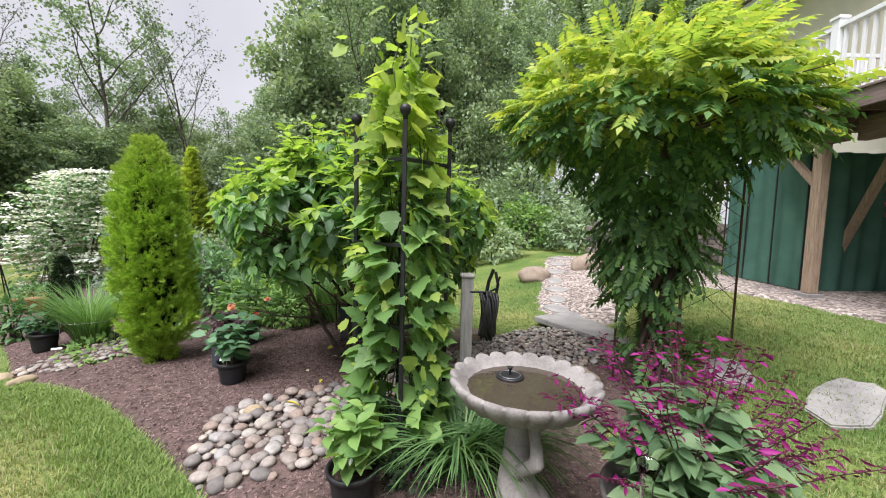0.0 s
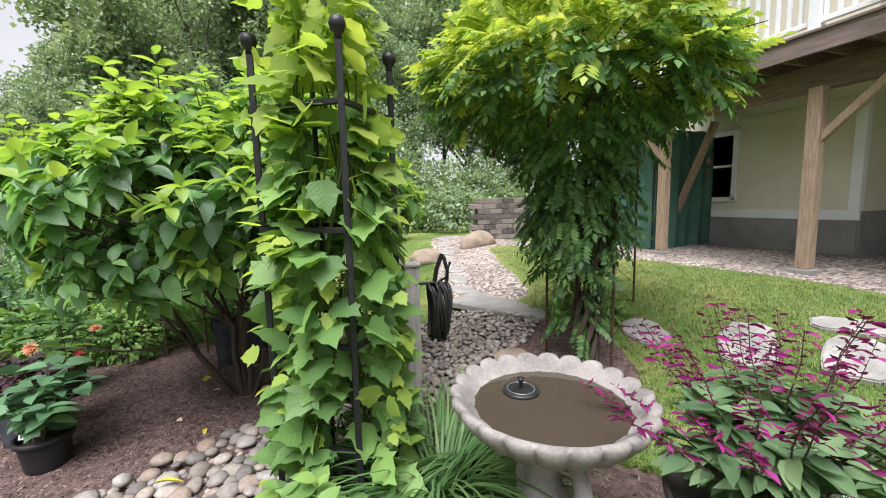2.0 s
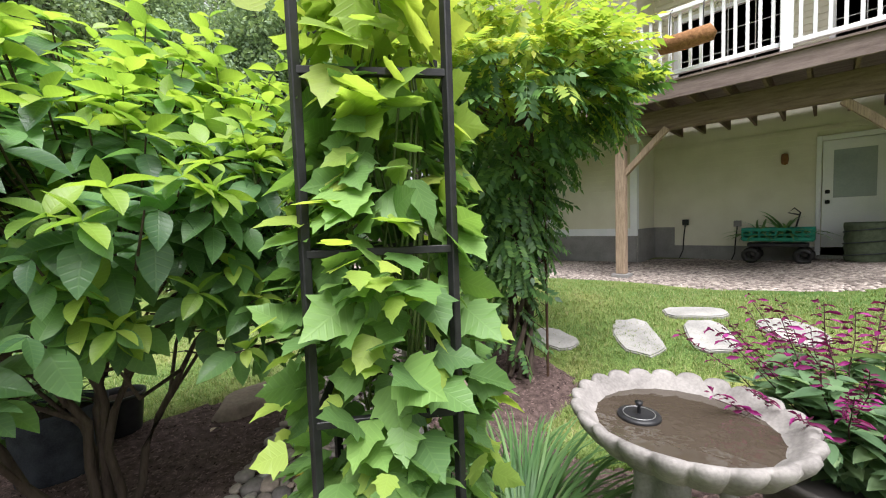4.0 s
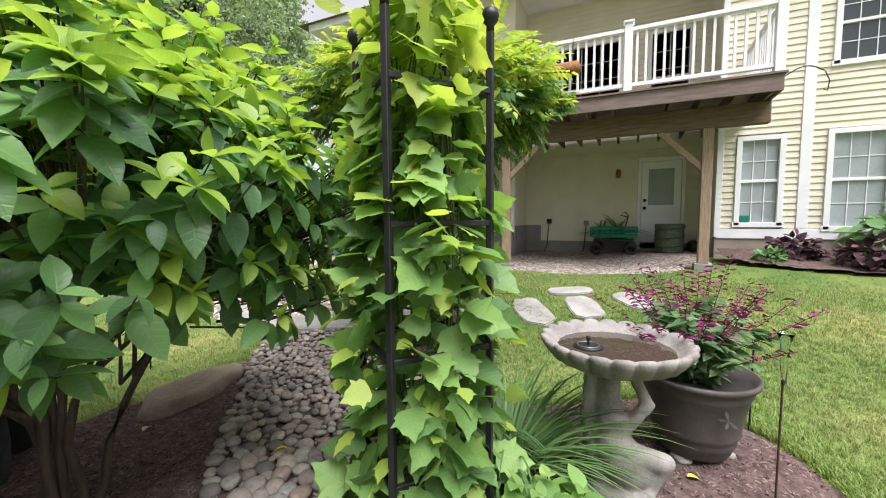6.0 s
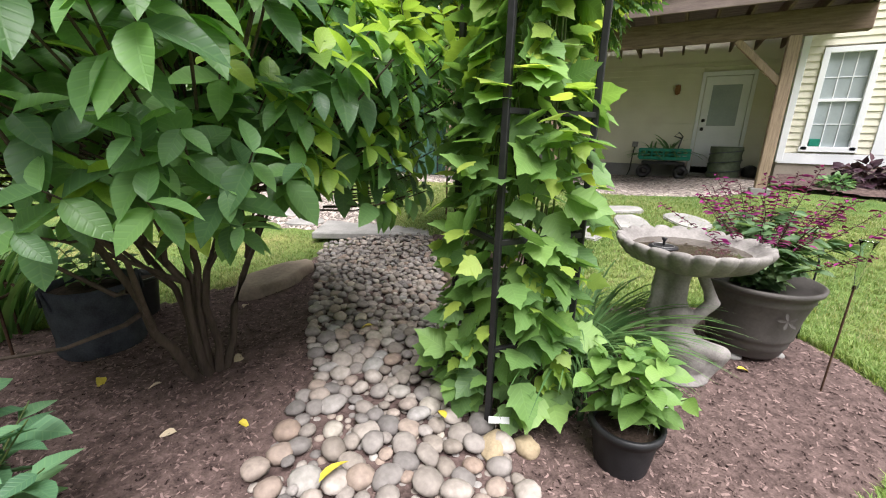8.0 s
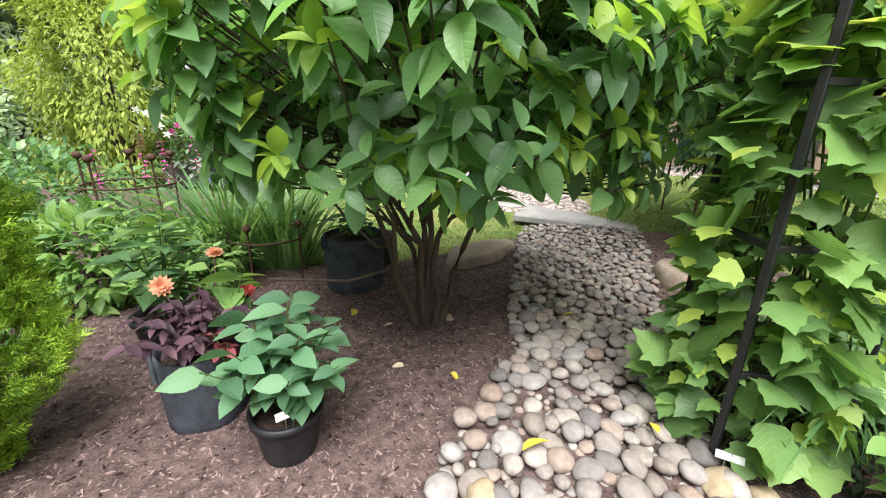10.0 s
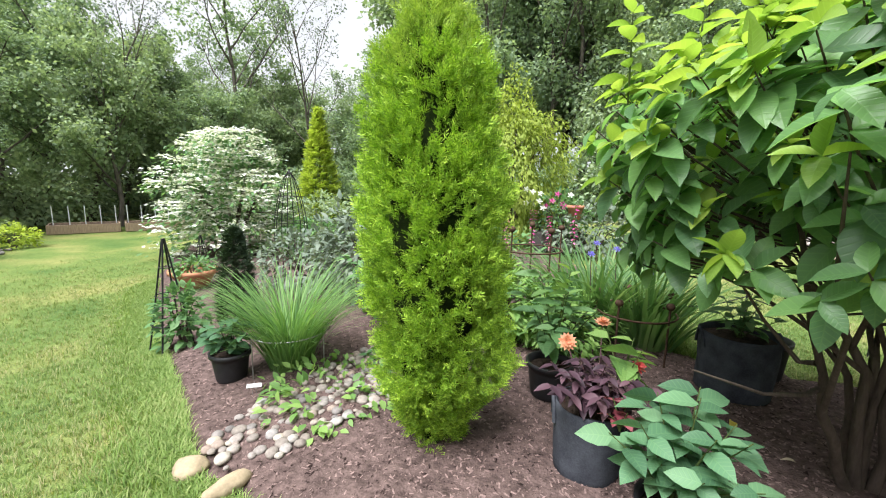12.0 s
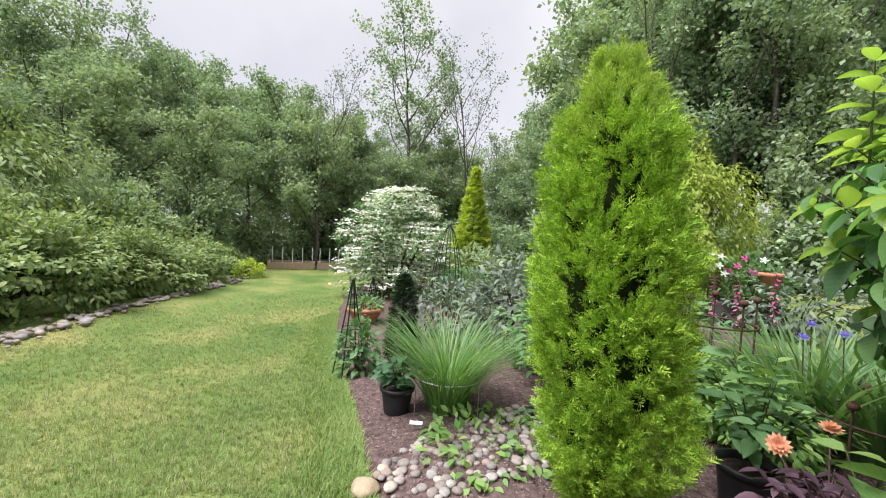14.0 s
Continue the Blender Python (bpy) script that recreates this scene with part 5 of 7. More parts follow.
for y in (D0 + 0.05, 1.85, 3.85, 5.78, D1 - 0.06):
    dbox("rail_post", M_WHITE, DX + 0.03, DX + 0.15, y - 0.06, y + 0.06, 3.39, 4.45)
    dbox("post_cap", M_WHITE, DX + 0.01, DX + 0.17, y - 0.08, y + 0.08, 4.45, 4.49)
tagged(house, kind="structure")

# coir planter that hangs on the rail
bk = thing("hanging_planter", DX - 0.12, 2.88, 3.86, "brown coir trough planter hung on the deck rail", "planter")
part_np("liner", *join_np([tube_np(np.array([[0, -0.34, 0], [0, -0.30, -0.02], [0, 0, -0.03], [0, 0.30, -0.02], [0, 0.34, 0]]), np.array([0.04, 0.11, 0.12, 0.11, 0.04]), 12)]), M_BROWN, bk, "", True)
tubes_part("hook", [(np.array([[0, -0.2, 0.02], [0.05, -0.2, 0.42], [0.18, -0.2, 0.52]]), 0.008), (np.array([[0, 0.2, 0.02], [0.05, 0.2, 0.42], [0.18, 0.2, 0.52]]), 0.008)], M_BLACK, bk)
hk = thing("plant_hook", DX + 0.06, D0 - 0.02, 3.35, "black curled iron plant hook on the deck corner", "hook")
ht = np.linspace(0, 1, 14)
tubes_part("arm", [(np.stack([np.zeros(14), -0.42 * ht, 0.10 * np.sin(ht * 3.1) - 0.02], 1), 0.008), (np.array([[0, -0.42, -0.02], [0, -0.47, -0.15], [0, -0.45, -0.28], [0, -0.41, -0.25]]), 0.007)], M_BLACK, hk)

# shade-net greenhouse under the deck's far end
net = thing("shade_net_shelter", 6.9, 7.6, None, "dark green shade-net shelter under the deck", "shelter")
for a, b in (((-0.9, -1.0), (-0.9, 0.9)), ((-0.9, -1.0), (0.6, -1.0)), ((-0.9, 0.9), (0.6, 0.9))):
    a, b = np.array(a), np.array(b)
    t = np.linspace(0, 1, 30)
    nrm = np.array([-(b - a)[1], (b - a)[0]]) / np.linalg.norm(b - a)
    wv = 0.03 * np.sin(t * 31) + 0.02 * np.sin(t * 13)
    xy = a + (b - a) * t[:, None] + nrm * wv[:, None]
    V = np.concatenate([np.column_stack([xy, np.full(30, 0.0)]), np.column_stack([xy - nrm * 0.03, np.full(30, 1.15)]), np.column_stack([xy, np.full(30, 2.3)])])
    k = np.arange(29)
    F = np.concatenate([np.stack([k + o, k + 1 + o, k + 31 + o, k + 30 + o], 1) for o in (0, 30)])
    part_np("net_panel", V, F, M_MESH, net, "", True)
for x, y in ((-0.9, -1.0), (-0.9, -0.35), (-0.9, 0.3), (-0.9, 0.9), (0.6, -1.0)):
    tubes_part("pole", [(np.array([[x - 0.03, y, 0], [x - 0.03, y, 2.3]]), 0.014)], M_BLACK, net)

orn = thing("hanging_ornament", 6.55, 5.95, 0, "pink flower-shaped wind ornament on a thin cord", "ornament")
tubes_part("cord", [(np.array([[0, 0, 3.1], [0, 0, 1.72]]), 0.004)], M_BLACK, orn, n=5)
for z_, r_ in ((2.12, 0.075), (1.92, 0.055), (1.76, 0.045)):
    a_ = np.linspace(0, 2 * np.pi, 6)[:-1] + z_
    part_np("petal_ring", *scatter_np(*ovate(3, 0.7, 0.1, 0.1), np.tile([[0, 0, z_]], (5, 1)), np.stack([0.3 * np.cos(a_), np.cos(a_), np.sin(a_)], 1), np.tile([[-1.0, 0.2, 0]], (5, 1)), np.full(5, r_)), P_CORAL, orn)
tub = thing("teal_box", XA - 0.02, -0.17, 1.28, "small teal box standing on the window sill", "box")
box_part("carton", M_TEAL, tub, -0.03, 0.025, -0.07, 0.07, 0.0, 0.13, 0.006)

# garden cart with potted plants, leaf bag, dark pot by the wall
cart = thing("garden_cart", 8.25, 2.1, None, "black wheeled garden cart with a teal crate tray", "cart")
for y0, y1, x0, x1 in ((-0.5, -0.46, -0.25, 0.25), (0.46, 0.5, -0.25, 0.25)):
    box_part("tray_end", M_TEAL, cart, x0, x1, y0, y1, 0.42, 0.64)
for x in (-0.26, 0.24):
    for z0, z1 in ((0.42, 0.47), (0.50, 0.54), (0.58, 0.64)):
        box_part("tray_slat", M_TEAL, cart, x, x + 0.025, -0.5, 0.5, z0, z1)
    for k in range(9):
        box_part("tray_rib", M_TEAL, cart, x + 0.004, x + 0.02, -0.47 + k * 0.115, -0.44 + k * 0.115, 0.42, 0.62, 0)
box_part("tray_floor", M_TEAL, cart, -0.25, 0.25, -0.48, 0.48, 0.40, 0.425)
box_part("chassis", M_BLACK, cart, -0.2, 0.2, -0.42, 0.42, 0.30, 0.36)
for x in (-0.24, 0.24):
    for y in (-0.36, 0.36):
        V, F = tube_np(np.array([[0.0, 0.1 * math.cos(a), 0.1 * math.sin(a)] for a in np.linspace(0, 2 * math.pi, 17)[:-1]]), 0.045, 8, True)
        w = part_np("wheel", V + np.array([x, y, 0.145]), F, M_RUBBER, cart, "", True)
tubes_part("handle", [(np.array([[0, -0.2, 0.42], [0, -0.3, 0.9], [0, -0.22, 0.98], [0, -0.14, 0.9], [0, -0.28, 0.86]]), 0.014)], M_BLACK, cart)
BL = blade(0.05, 0.9, 5)


def strap_clump(name, x, y, z, n, length, mat, label, spread=0.6, seed=1, tpl=None, base=0.06, category="plant", stand=0.9):
    r = np.random.default_rng(seed)
    t = thing(name, x, y, z, label, category)
    a = r.uniform(0, 2 * np.pi, n)
    k = np.sqrt(r.uniform(0, 1, n))
    d = np.stack([np.cos(a) * spread * k, np.sin(a) * spread * k, np.full(n, stand)], 1) + r.normal(size=(n, 3)) * np.array([0.13, 0.13, 0.0])
    p = np.stack([np.cos(a) * base * k, np.sin(a) * base * k, np.zeros(n)], 1)
    out = np.stack([-np.cos(a), -np.sin(a), np.full(n, 0.3)], 1) + r.normal(size=(n, 3)) * 0.25
    size = r.uniform(0.65, 1.1, n) * length
    fans = max(2, n // 45)
    for j in range(fans):
        q = slice(j, None, fans) if fans < 4 else np.floor(a / (2 * np.pi) * fans).astype(int) == j
        part_np("leaf_fan", *scatter_np(*(BL if tpl is None else tpl), p[q], unit(d[q]), unit(out[q]), size[q]), mat, t)
    return t


strap_clump("potted_aloe", 8.25, 2.0, gz(8.25, 2.0) + 0.44, 44, 0.66, L_GREEN, "spiky dark green potted plant in the cart", 1.1, 71)
strap_clump("potted_aloe", 8.25, 2.35, gz(8.25, 2.3) + 0.44, 34, 0.6, L_GREEN, "spiky dark green potted plant in the cart", 1.2, 72)
bag = thing("leaf_bag", 8.15, 0.98, None, "olive green pop-up leaf bag", "bag")
part_np("bag_wall", *lathe([(0.27, 0.0), (0.285, 0.06), (0.27, 0.12), (0.29, 0.2), (0.275, 0.28), (0.29, 0.36), (0.275, 0.46), (0.29, 0.56), (0.285, 0.62), (0.27, 0.61), (0.26, 0.1), (0.0, 0.09)], 28), M_BAG, bag, "", True)
sp = np.linspace(0, 6 * np.pi, 90)
tubes_part("spring", [(np.stack([0.292 * np.cos(sp), 0.292 * np.sin(sp), 0.03 + 0.58 * sp / sp[-1]], 1), 0.008)], M_FELT, bag)
rock("black_sack", 8.3, 0.52, 0.2, 0.16, 0.14, M_RUBBER, "crumpled black plastic sack by the wall", 10, 27, 0.10, "sack")

hosta = make_bush("hosta", 6.85, -2.1, 0.6, 0.55, 0.62, 230, 0.26, L_GREEN, "large ribbed green hosta by the house", "plant", tpl=ovate(4, 0.7, 0.14, 0.35), droop=0.5, seed=81, stems=4, z=gz(6.85, -2.1) + 0.13)
for k, (x, y, s) in enumerate(((6.75, -0.75, 0.3), (6.2, -1.55, 0.36), (6.15, -2.3, 0.34))):
    make_bush("heuchera", x, y, s, s, 0.36, 260, 0.12, L_PURPLE, "dark purple heuchera in the house bed", "plant", "purple plants by the house", tpl=ovate(3, 0.9, 0.1, 0.2), droop=0.3, seed=84 + k, stems=3, z=gz(x, y) + 0.08)
make_bush("low_plant", 6.45, -0.35, 0.22, 0.2, 0.2, 160, 0.09, L_GREEN, "small low green plant in the house bed", "plant", tpl=OV4, seed=88, stems=2, z=gz(6.45, -0.35) + 0.05)

# ---- plant tower with climbing vine ----
TC = np.array([-0.285, 2.50])
CORN = np.array([(-0.58, 2.47), (-0.245, 2.22), (0.01, 2.53), (-0.335, 2.78)])
tower = thing("plant_tower", TC[0], TC[1], 0, "black square steel plant tower with ball finials", "trellis")
tl = CORN - TC
for k in range(4):
    x, y = tl[k]
    p = part("leg", beam_between((x, y, -0.03), (x, y, 2.10), 0.026, 0.026, 0.003), M_BLACK, tower)
    fin = lathe([(0.0, 2.10), (0.016, 2.102), (0.014, 2.12), (0.028, 2.135), (0.034, 2.155), (0.028, 2.178), (0.0, 2.19)], 14)
    part_np("finial", fin[0] + np.array([x, y, 0]), fin[1], M_BLACK, p, "", True)
    for z in (0.42, 0.89, 1.38, 1.88):
        a, b = tl[k], tl[(k + 1) % 4]
        part("cross_bar", beam_between((*a, z), (*b, z), 0.022, 0.022, 0.002), M_BLACK, tower)


def vine_leaves(n, r, zlo, zhi, rad):
    z = zlo + (zhi - zlo) * r.uniform(0, 1, n)
    a = r.uniform(0, 2 * np.pi, n)
    k = rad(z) * (0.35 + 0.7 * np.sqrt(r.uniform(0, 1, n)))
    p = np.stack([k * np.cos(a), k * np.sin(a), z], 1)
    out = np.stack([np.cos(a), np.sin(a), np.full(n, -0.42)], 1)
    ax = unit(out + r.normal(size=(n, 3)) * 0.5)
    up = unit(np.stack([np.cos(a) * 1.2, np.sin(a) * 1.0, np.full(n, 0.95)], 1) + r.normal(size=(n, 3)) * 0.55)
    legs = np.arctan2(tl[:, 1], tl[:, 0])
    off = np.min(np.abs((a[:, None] - legs[None] + np.pi) % (2 * np.pi) - np.pi), 1)
    keep = (k < 0.13) | (off > 0.30) | (r.uniform(0, 1, n) < 0.10)
    for ux, uy in ((0.0, 1.0), (0.90, 0.43)):       # few leaves hang outside the legs towards the lawn
        for qx, qy in tl:
            lat = np.abs((p[:, 0] - qx) * uy - (p[:, 1] - qy) * ux)
            keep &= (lat > 0.034) | ((p[:, 0] - qx) * ux + (p[:, 1] - qy) * uy > 0.0) | (r.uniform(0, 1, n) < 0.35)
    return p[keep], ax[keep], up[keep]


vr = np.random.default_rng(91)
vine = thing("climbing_vine", TC[0], TC[1], 0, "lush green lobed-leaf vine climbing the black plant tower", "vine")
LB = lobed()
rad = lambda z: 0.20 + 0.10 * smooth01(0.0, 0.3, z) + 0.04 * np.sin(z * 5 + 1) - 0.10 * smooth01(0.9, 1.5, z)
p, ax, up = vine_leaves(1350, vr, 0.12, 1.95, rad)
part_np("foliage", *scatter_np(*LB, p, ax, up, vr.uniform(0.075, 0.185, len(p))), L_VINE, vine)
# upper leaves: young ones whose colour also holds painted backlight
p, ax, up = vine_leaves(400, vr, 1.45, 2.45, lambda z: 0.24 - 0.10 * smooth01(1.9, 2.4, z))
tagged(part_np("new_growth", *scatter_np(*LB, p, ax, up, vr.uniform(0.07, 0.17, len(p))), L_VINENEWLIT, vine, "yellow-green young leaves at the top"), kind="stuff")
p, ax, up = vine_leaves(230, vr, 0.15, 1.45, lambda z: 0.33 + 0 * z)
tagged(part_np("new_growth", *scatter_np(*LB, p * np.array([1.05, 1.05, 1]), ax, up, vr.uniform(0.06, 0.13, len(p))), L_VINENEWLIT, vine), kind="stuff")
lines = []
for k in range(16):
    a0, z = vr.uniform(0, 6.28), np.linspace(0, vr.uniform(1.6, 2.3), 9)
    rr = 0.10 + 0.06 * vr.uniform(0, 1)
    lines.append((np.stack([rr * np.cos(a0 + z * 1.5), rr * np.sin(a0 + z * 1.5), z], 1), 0.0045))
lines.append((np.stack([np.full(8, 0.03), np.full(8, 0.04), np.linspace(1.9, 2.75, 8)], 1) + vr.normal(size=(8, 3)) * 0.012, 0.004))
lines.append((np.stack([np.full(8, -0.05), np.full(8, 0.0), np.linspace(1.9, 2.6, 8)], 1) + vr.normal(size=(8, 3)) * 0.014, 0.004))
tubes_each("stem", lines, M_STEM, vine, 5)
NS = 120
p = np.stack([vr.normal(size=NS) * 0.14, vr.normal(size=NS) * 0.14, 2.05 + 0.75 * vr.uniform(0, 1, NS) ** 1.4], 1)
tagged(part_np("shoot_leaves", *scatter_np(*LB, p, unit(vr.normal(size=(NS, 3))), unit(UP + vr.normal(size=(NS, 3)) * 0.4), vr.uniform(0.06, 0.15, NS)), L_VINENEWLIT, vine), kind="stuff")


def plant_tag(x, y, z, rz, h=0.12, tilt=35):
    t = thing("plant_label", x, y, z, "white plastic plant label on a wire stake", "plant label", rz=rz)
    box_part("plate", M_TAG, t, -0.045, 0.045, -0.003, 0.003, -0.014, 0.014, 0.001, m=pose(0, 0, h, -tilt))
    tubes_part("stake", [(np.array([[-0.012, 0, -0.03], [-0.012, 0.0, h - 0.01], [0, 0, h + 0.028], [0.012, 0.0, h - 0.01], [0.012, 0, -0.03]]), 0.0018)], M_WIRE, t, n=5)
    return t


plant_tag(-0.60, 2.41, 0.0, -62, 0.11)
plant_tag(-0.46, 1.84, 0.16, -60, 0.16)
plant_tag(-4.18, 4.02, None, 30, 0.08, 60)


# ---- wooden post with hose ----
wp = thing("hose_post", 0.17, 2.90, 0, "silvered square wooden post with capped top", "post")
box_part("shaft", M_GREYWOOD, wp, -0.045, 0.045, -0.045, 0.045, -0.05, 1.10, 0.004)
box_part("cap", M_GREYWOOD, wp, -0.055, 0.055, -0.055, 0.055, 1.10, 1.13, 0.01)
hz_ = thing("garden_hose", 0.33, 2.86, 0.0, "coiled black rubber garden hose hung on a hook", "hose")
for k in range(9):
    a = np.linspace(0, 2 * np.pi, 25)[:-1]
    V, F = tube_np(np.stack([0.012 * (k - 4) * 1.05 + 0.012 * np.cos(a * 2 + k), (0.065 + 0.006 * (k % 3)) * np.cos(a), 0.83 + (0.16 + 0.006 * (k % 4)) * np.sin(a) - 0.02 * (k % 2)], 1), 0.011, 7, True)
    part_np("coil", V, F, M_RUBBER, hz_, "", True)
tubes_part("hook", [(np.array([[-0.14, 0, 1.0], [0.0, 0.0, 1.0], [0.06, 0, 1.03], [0.08, 0, 1.12]]), 0.009), (np.array([[-0.02, 0.03, 0.95], [0.0, 0.02, 1.08], [0.03, 0.0, 1.17]]), 0.014), (np.array([[0.05, 0.0, 0.95], [0.07, 0.02, 1.06], [0.05, 0.03, 1.15]]), 0.012)], M_BLACK, hz_)

# ---- bird bath ----
bb = thing("bird_bath", 0.40, 1.78, 0, "weathered cast-stone bird bath with scalloped bowl and figure pedestal", "bird bath")
R = 0.355
scal = lambda a, i: 1 + (0.085 * np.abs(np.sin(a * 11)) ** 0.6 - 0.06) * (0, 0.1, 0.3, 0.7, 1, 1, 1, 0.9, 0.6, 0.35, 0.15, 0, 0)[i]
prof = [(0.0, 0.63), (0.10, 0.635), (0.20, 0.655), (0.30, 0.70), (R - 0.012, 0.755), (R, 0.782), (R - 0.006, 0.797), (R - 0.022, 0.797), (0.312, 0.778), (0.288, 0.758), (0.262, 0.738), (0.12, 0.722), (0.0, 0.72)]
bv, bf = lathe(prof, 176, scal)
ba = np.arctan2(bv[:, 1], bv[:, 0])
ring_i = np.arange(len(bv)) // 176
bv[:, 2] += np.array([0, 0, 0.0, 0.004, 0.008, 0.012, 0.014, 0.016, 0.015, 0.012, 0.006, 0, 0])[ring_i] * (np.abs(np.sin(ba * 11)) ** 0.55 - 0.75)
part_np("bowl", bv, bf, M_CONC, bb, "fluted shallow bowl with scalloped rim", True)
wv, wf = lathe([(0.0, 0.746), (0.14, 0.746), (0.281, 0.746)], 48)
part_np("water", wv, wf, water_m, bb, "shallow murky rain water", True)


def blobs(name, items, mat, parent, sub=3, noise_amp=0.006):
    """One rough body of melted lumps."""
    bm = bmesh.new()
    for (c, s) in items:
        bmesh.ops.create_icosphere(bm, subdivisions=sub, radius=1.0, matrix=Matrix.LocRotScale(c, None, s))
    for v in bm.verts:
        v.co += Vector(noise.noise_vector(v.co * 18)) * noise_amp
    ob = part(name, bm, mat, parent, "", True)
    m = ob.modifiers.new("melt", 'REMESH')
    m.mode, m.voxel_size, m.use_smooth_shade = 'VOXEL', 0.012, True
    s = ob.modifiers.new("smooth", 'SMOOTH')
    s.factor, s.iterations = 0.6, 6
    return ob


def limb(a, b, ra, rb, n=7):
    """Lumps along a line, in the figure's own plane: (sideways, outwards, height)."""
    out = []
    for k in range(n):
        u = k / (n - 1)
        w, o, z = (a[i] + (b[i] - a[i]) * u for i in range(3))
        q = ra + (rb - ra) * u
        out.append(((0.43 * w - 0.90 * o, -0.90 * w - 0.43 * o, z), (q, q, q)))
    return out


# a plain seated shape that leans against a curved column, on a round foot
figure = [((0.02, -0.05, 0.025), (0.17, 0.17, 0.03))]
for q in (((-0.02, 0, 0.66), (-0.03, 0, 0.46), 0.055, 0.062), ((-0.03, 0, 0.46), (0.0, 0.02, 0.24), 0.066, 0.10), ((-0.11, -0.02, 0.66), (-0.13, -0.02, 0.40), 0.030, 0.030), ((-0.13, -0.02, 0.40), (-0.06, -0.02, 0.10), 0.034, 0.07),
          ((0.07, 0, 0.66), (0.16, 0.03, 0.46), 0.030, 0.034), ((0.16, 0.03, 0.46), (0.05, 0.06, 0.36), 0.036, 0.032), ((0.02, 0.02, 0.20), (0.08, 0.02, 0.12), 0.11, 0.11), ((0.04, 0.06, 0.22), (0.24, 0.06, 0.17), 0.068, 0.050),
          ((0.24, 0.06, 0.16), (0.17, 0.06, 0.035), 0.046, 0.036), ((0.03, -0.06, 0.20), (0.21, -0.08, 0.12), 0.066, 0.05), ((0.21, -0.08, 0.11), (0.20, -0.06, 0.03), 0.042, 0.036), ((-0.08, 0, 0.66), (0.07, 0, 0.66), 0.05, 0.05)):
    figure += limb(*q)
blobs("pedestal", figure, M_CONC, bb)
ft = thing("fountain_pump", 0.35, 1.90, 0.748, "small round black solar fountain floating in the water", "fountain")
part_np("float_disc", *lathe([(0.0, -0.012), (0.06, -0.012), (0.072, 0.0), (0.07, 0.008), (0.05, 0.01), (0.0, 0.011)], 28), M_BLACK, ft, "", True)
part_np("rim_ring", *tube_np(np.stack([0.052 * np.cos(np.linspace(0, 6.28, 33)[:-1]), 0.052 * np.sin(np.linspace(0, 6.28, 33)[:-1]), np.full(32, 0.011)], 1), 0.0015, 5, True), M_WIRE, ft, "", True)
part_np("nozzle", *lathe([(0.006, 0.008), (0.006, 0.035), (0.010, 0.038), (0.014, 0.052), (0.0, 0.053)], 12), M_BLACK, ft, "", True)


# ---- pots ----
def pot(name, x, y, r0, r1, h, mat, label, rim=True, felt=False, z=None, soil=True):
    t = thing(name, x, y, z, label, "pot")
    prof = [(0.0, 0.005), (r0 - 0.01, 0.0), (r0, 0.012)]
    for k in range(1, 8):
        u = k / 8
        prof.append((r0 + (r1 - r0) * u, h * u))
    if rim:
        prof += [(r1 - 0.004, h - 0.035), (r1 + 0.010, h - 0.03), (r1 + 0.012, h), (r1 - 0.004, h), (r1 - 0.012, h - 0.05)]
    else:
        prof += [(r1, h), (r1 - 0.008, h + 0.002), (r1 - 0.014, h - 0.05)]
    wave = (lambda a, i: 1 + 0.02 * np.sin(a * 5 + i * 0.6) + 0.012 * np.sin(a * 11 + i)) if felt else None
    part_np("pot_body", *lathe(prof, 36, wave), mat, t, "", True)
    if soil:
        part_np("soil", *lathe([(0.0, h - 0.035), (r1 * 0.5, h - 0.03), (r1 - 0.008, h - 0.045)], 24, lambda a, i: 1 + 0.0 * a), M_SOIL, t, "", True)
    if felt:
        for s in (-1, 1):
            aa = np.linspace(-0.28, 0.28, 9)
            zz = h - 0.10 + 0.11 * np.cos(aa / 0.28 * 1.57)
            tubes_part("strap", [(np.stack([s * (r1 + 0.008) * np.cos(aa), s * (r1 + 0.008) * np.sin(aa), zz], 1), 0.010)], M_FELT, t)
    return t


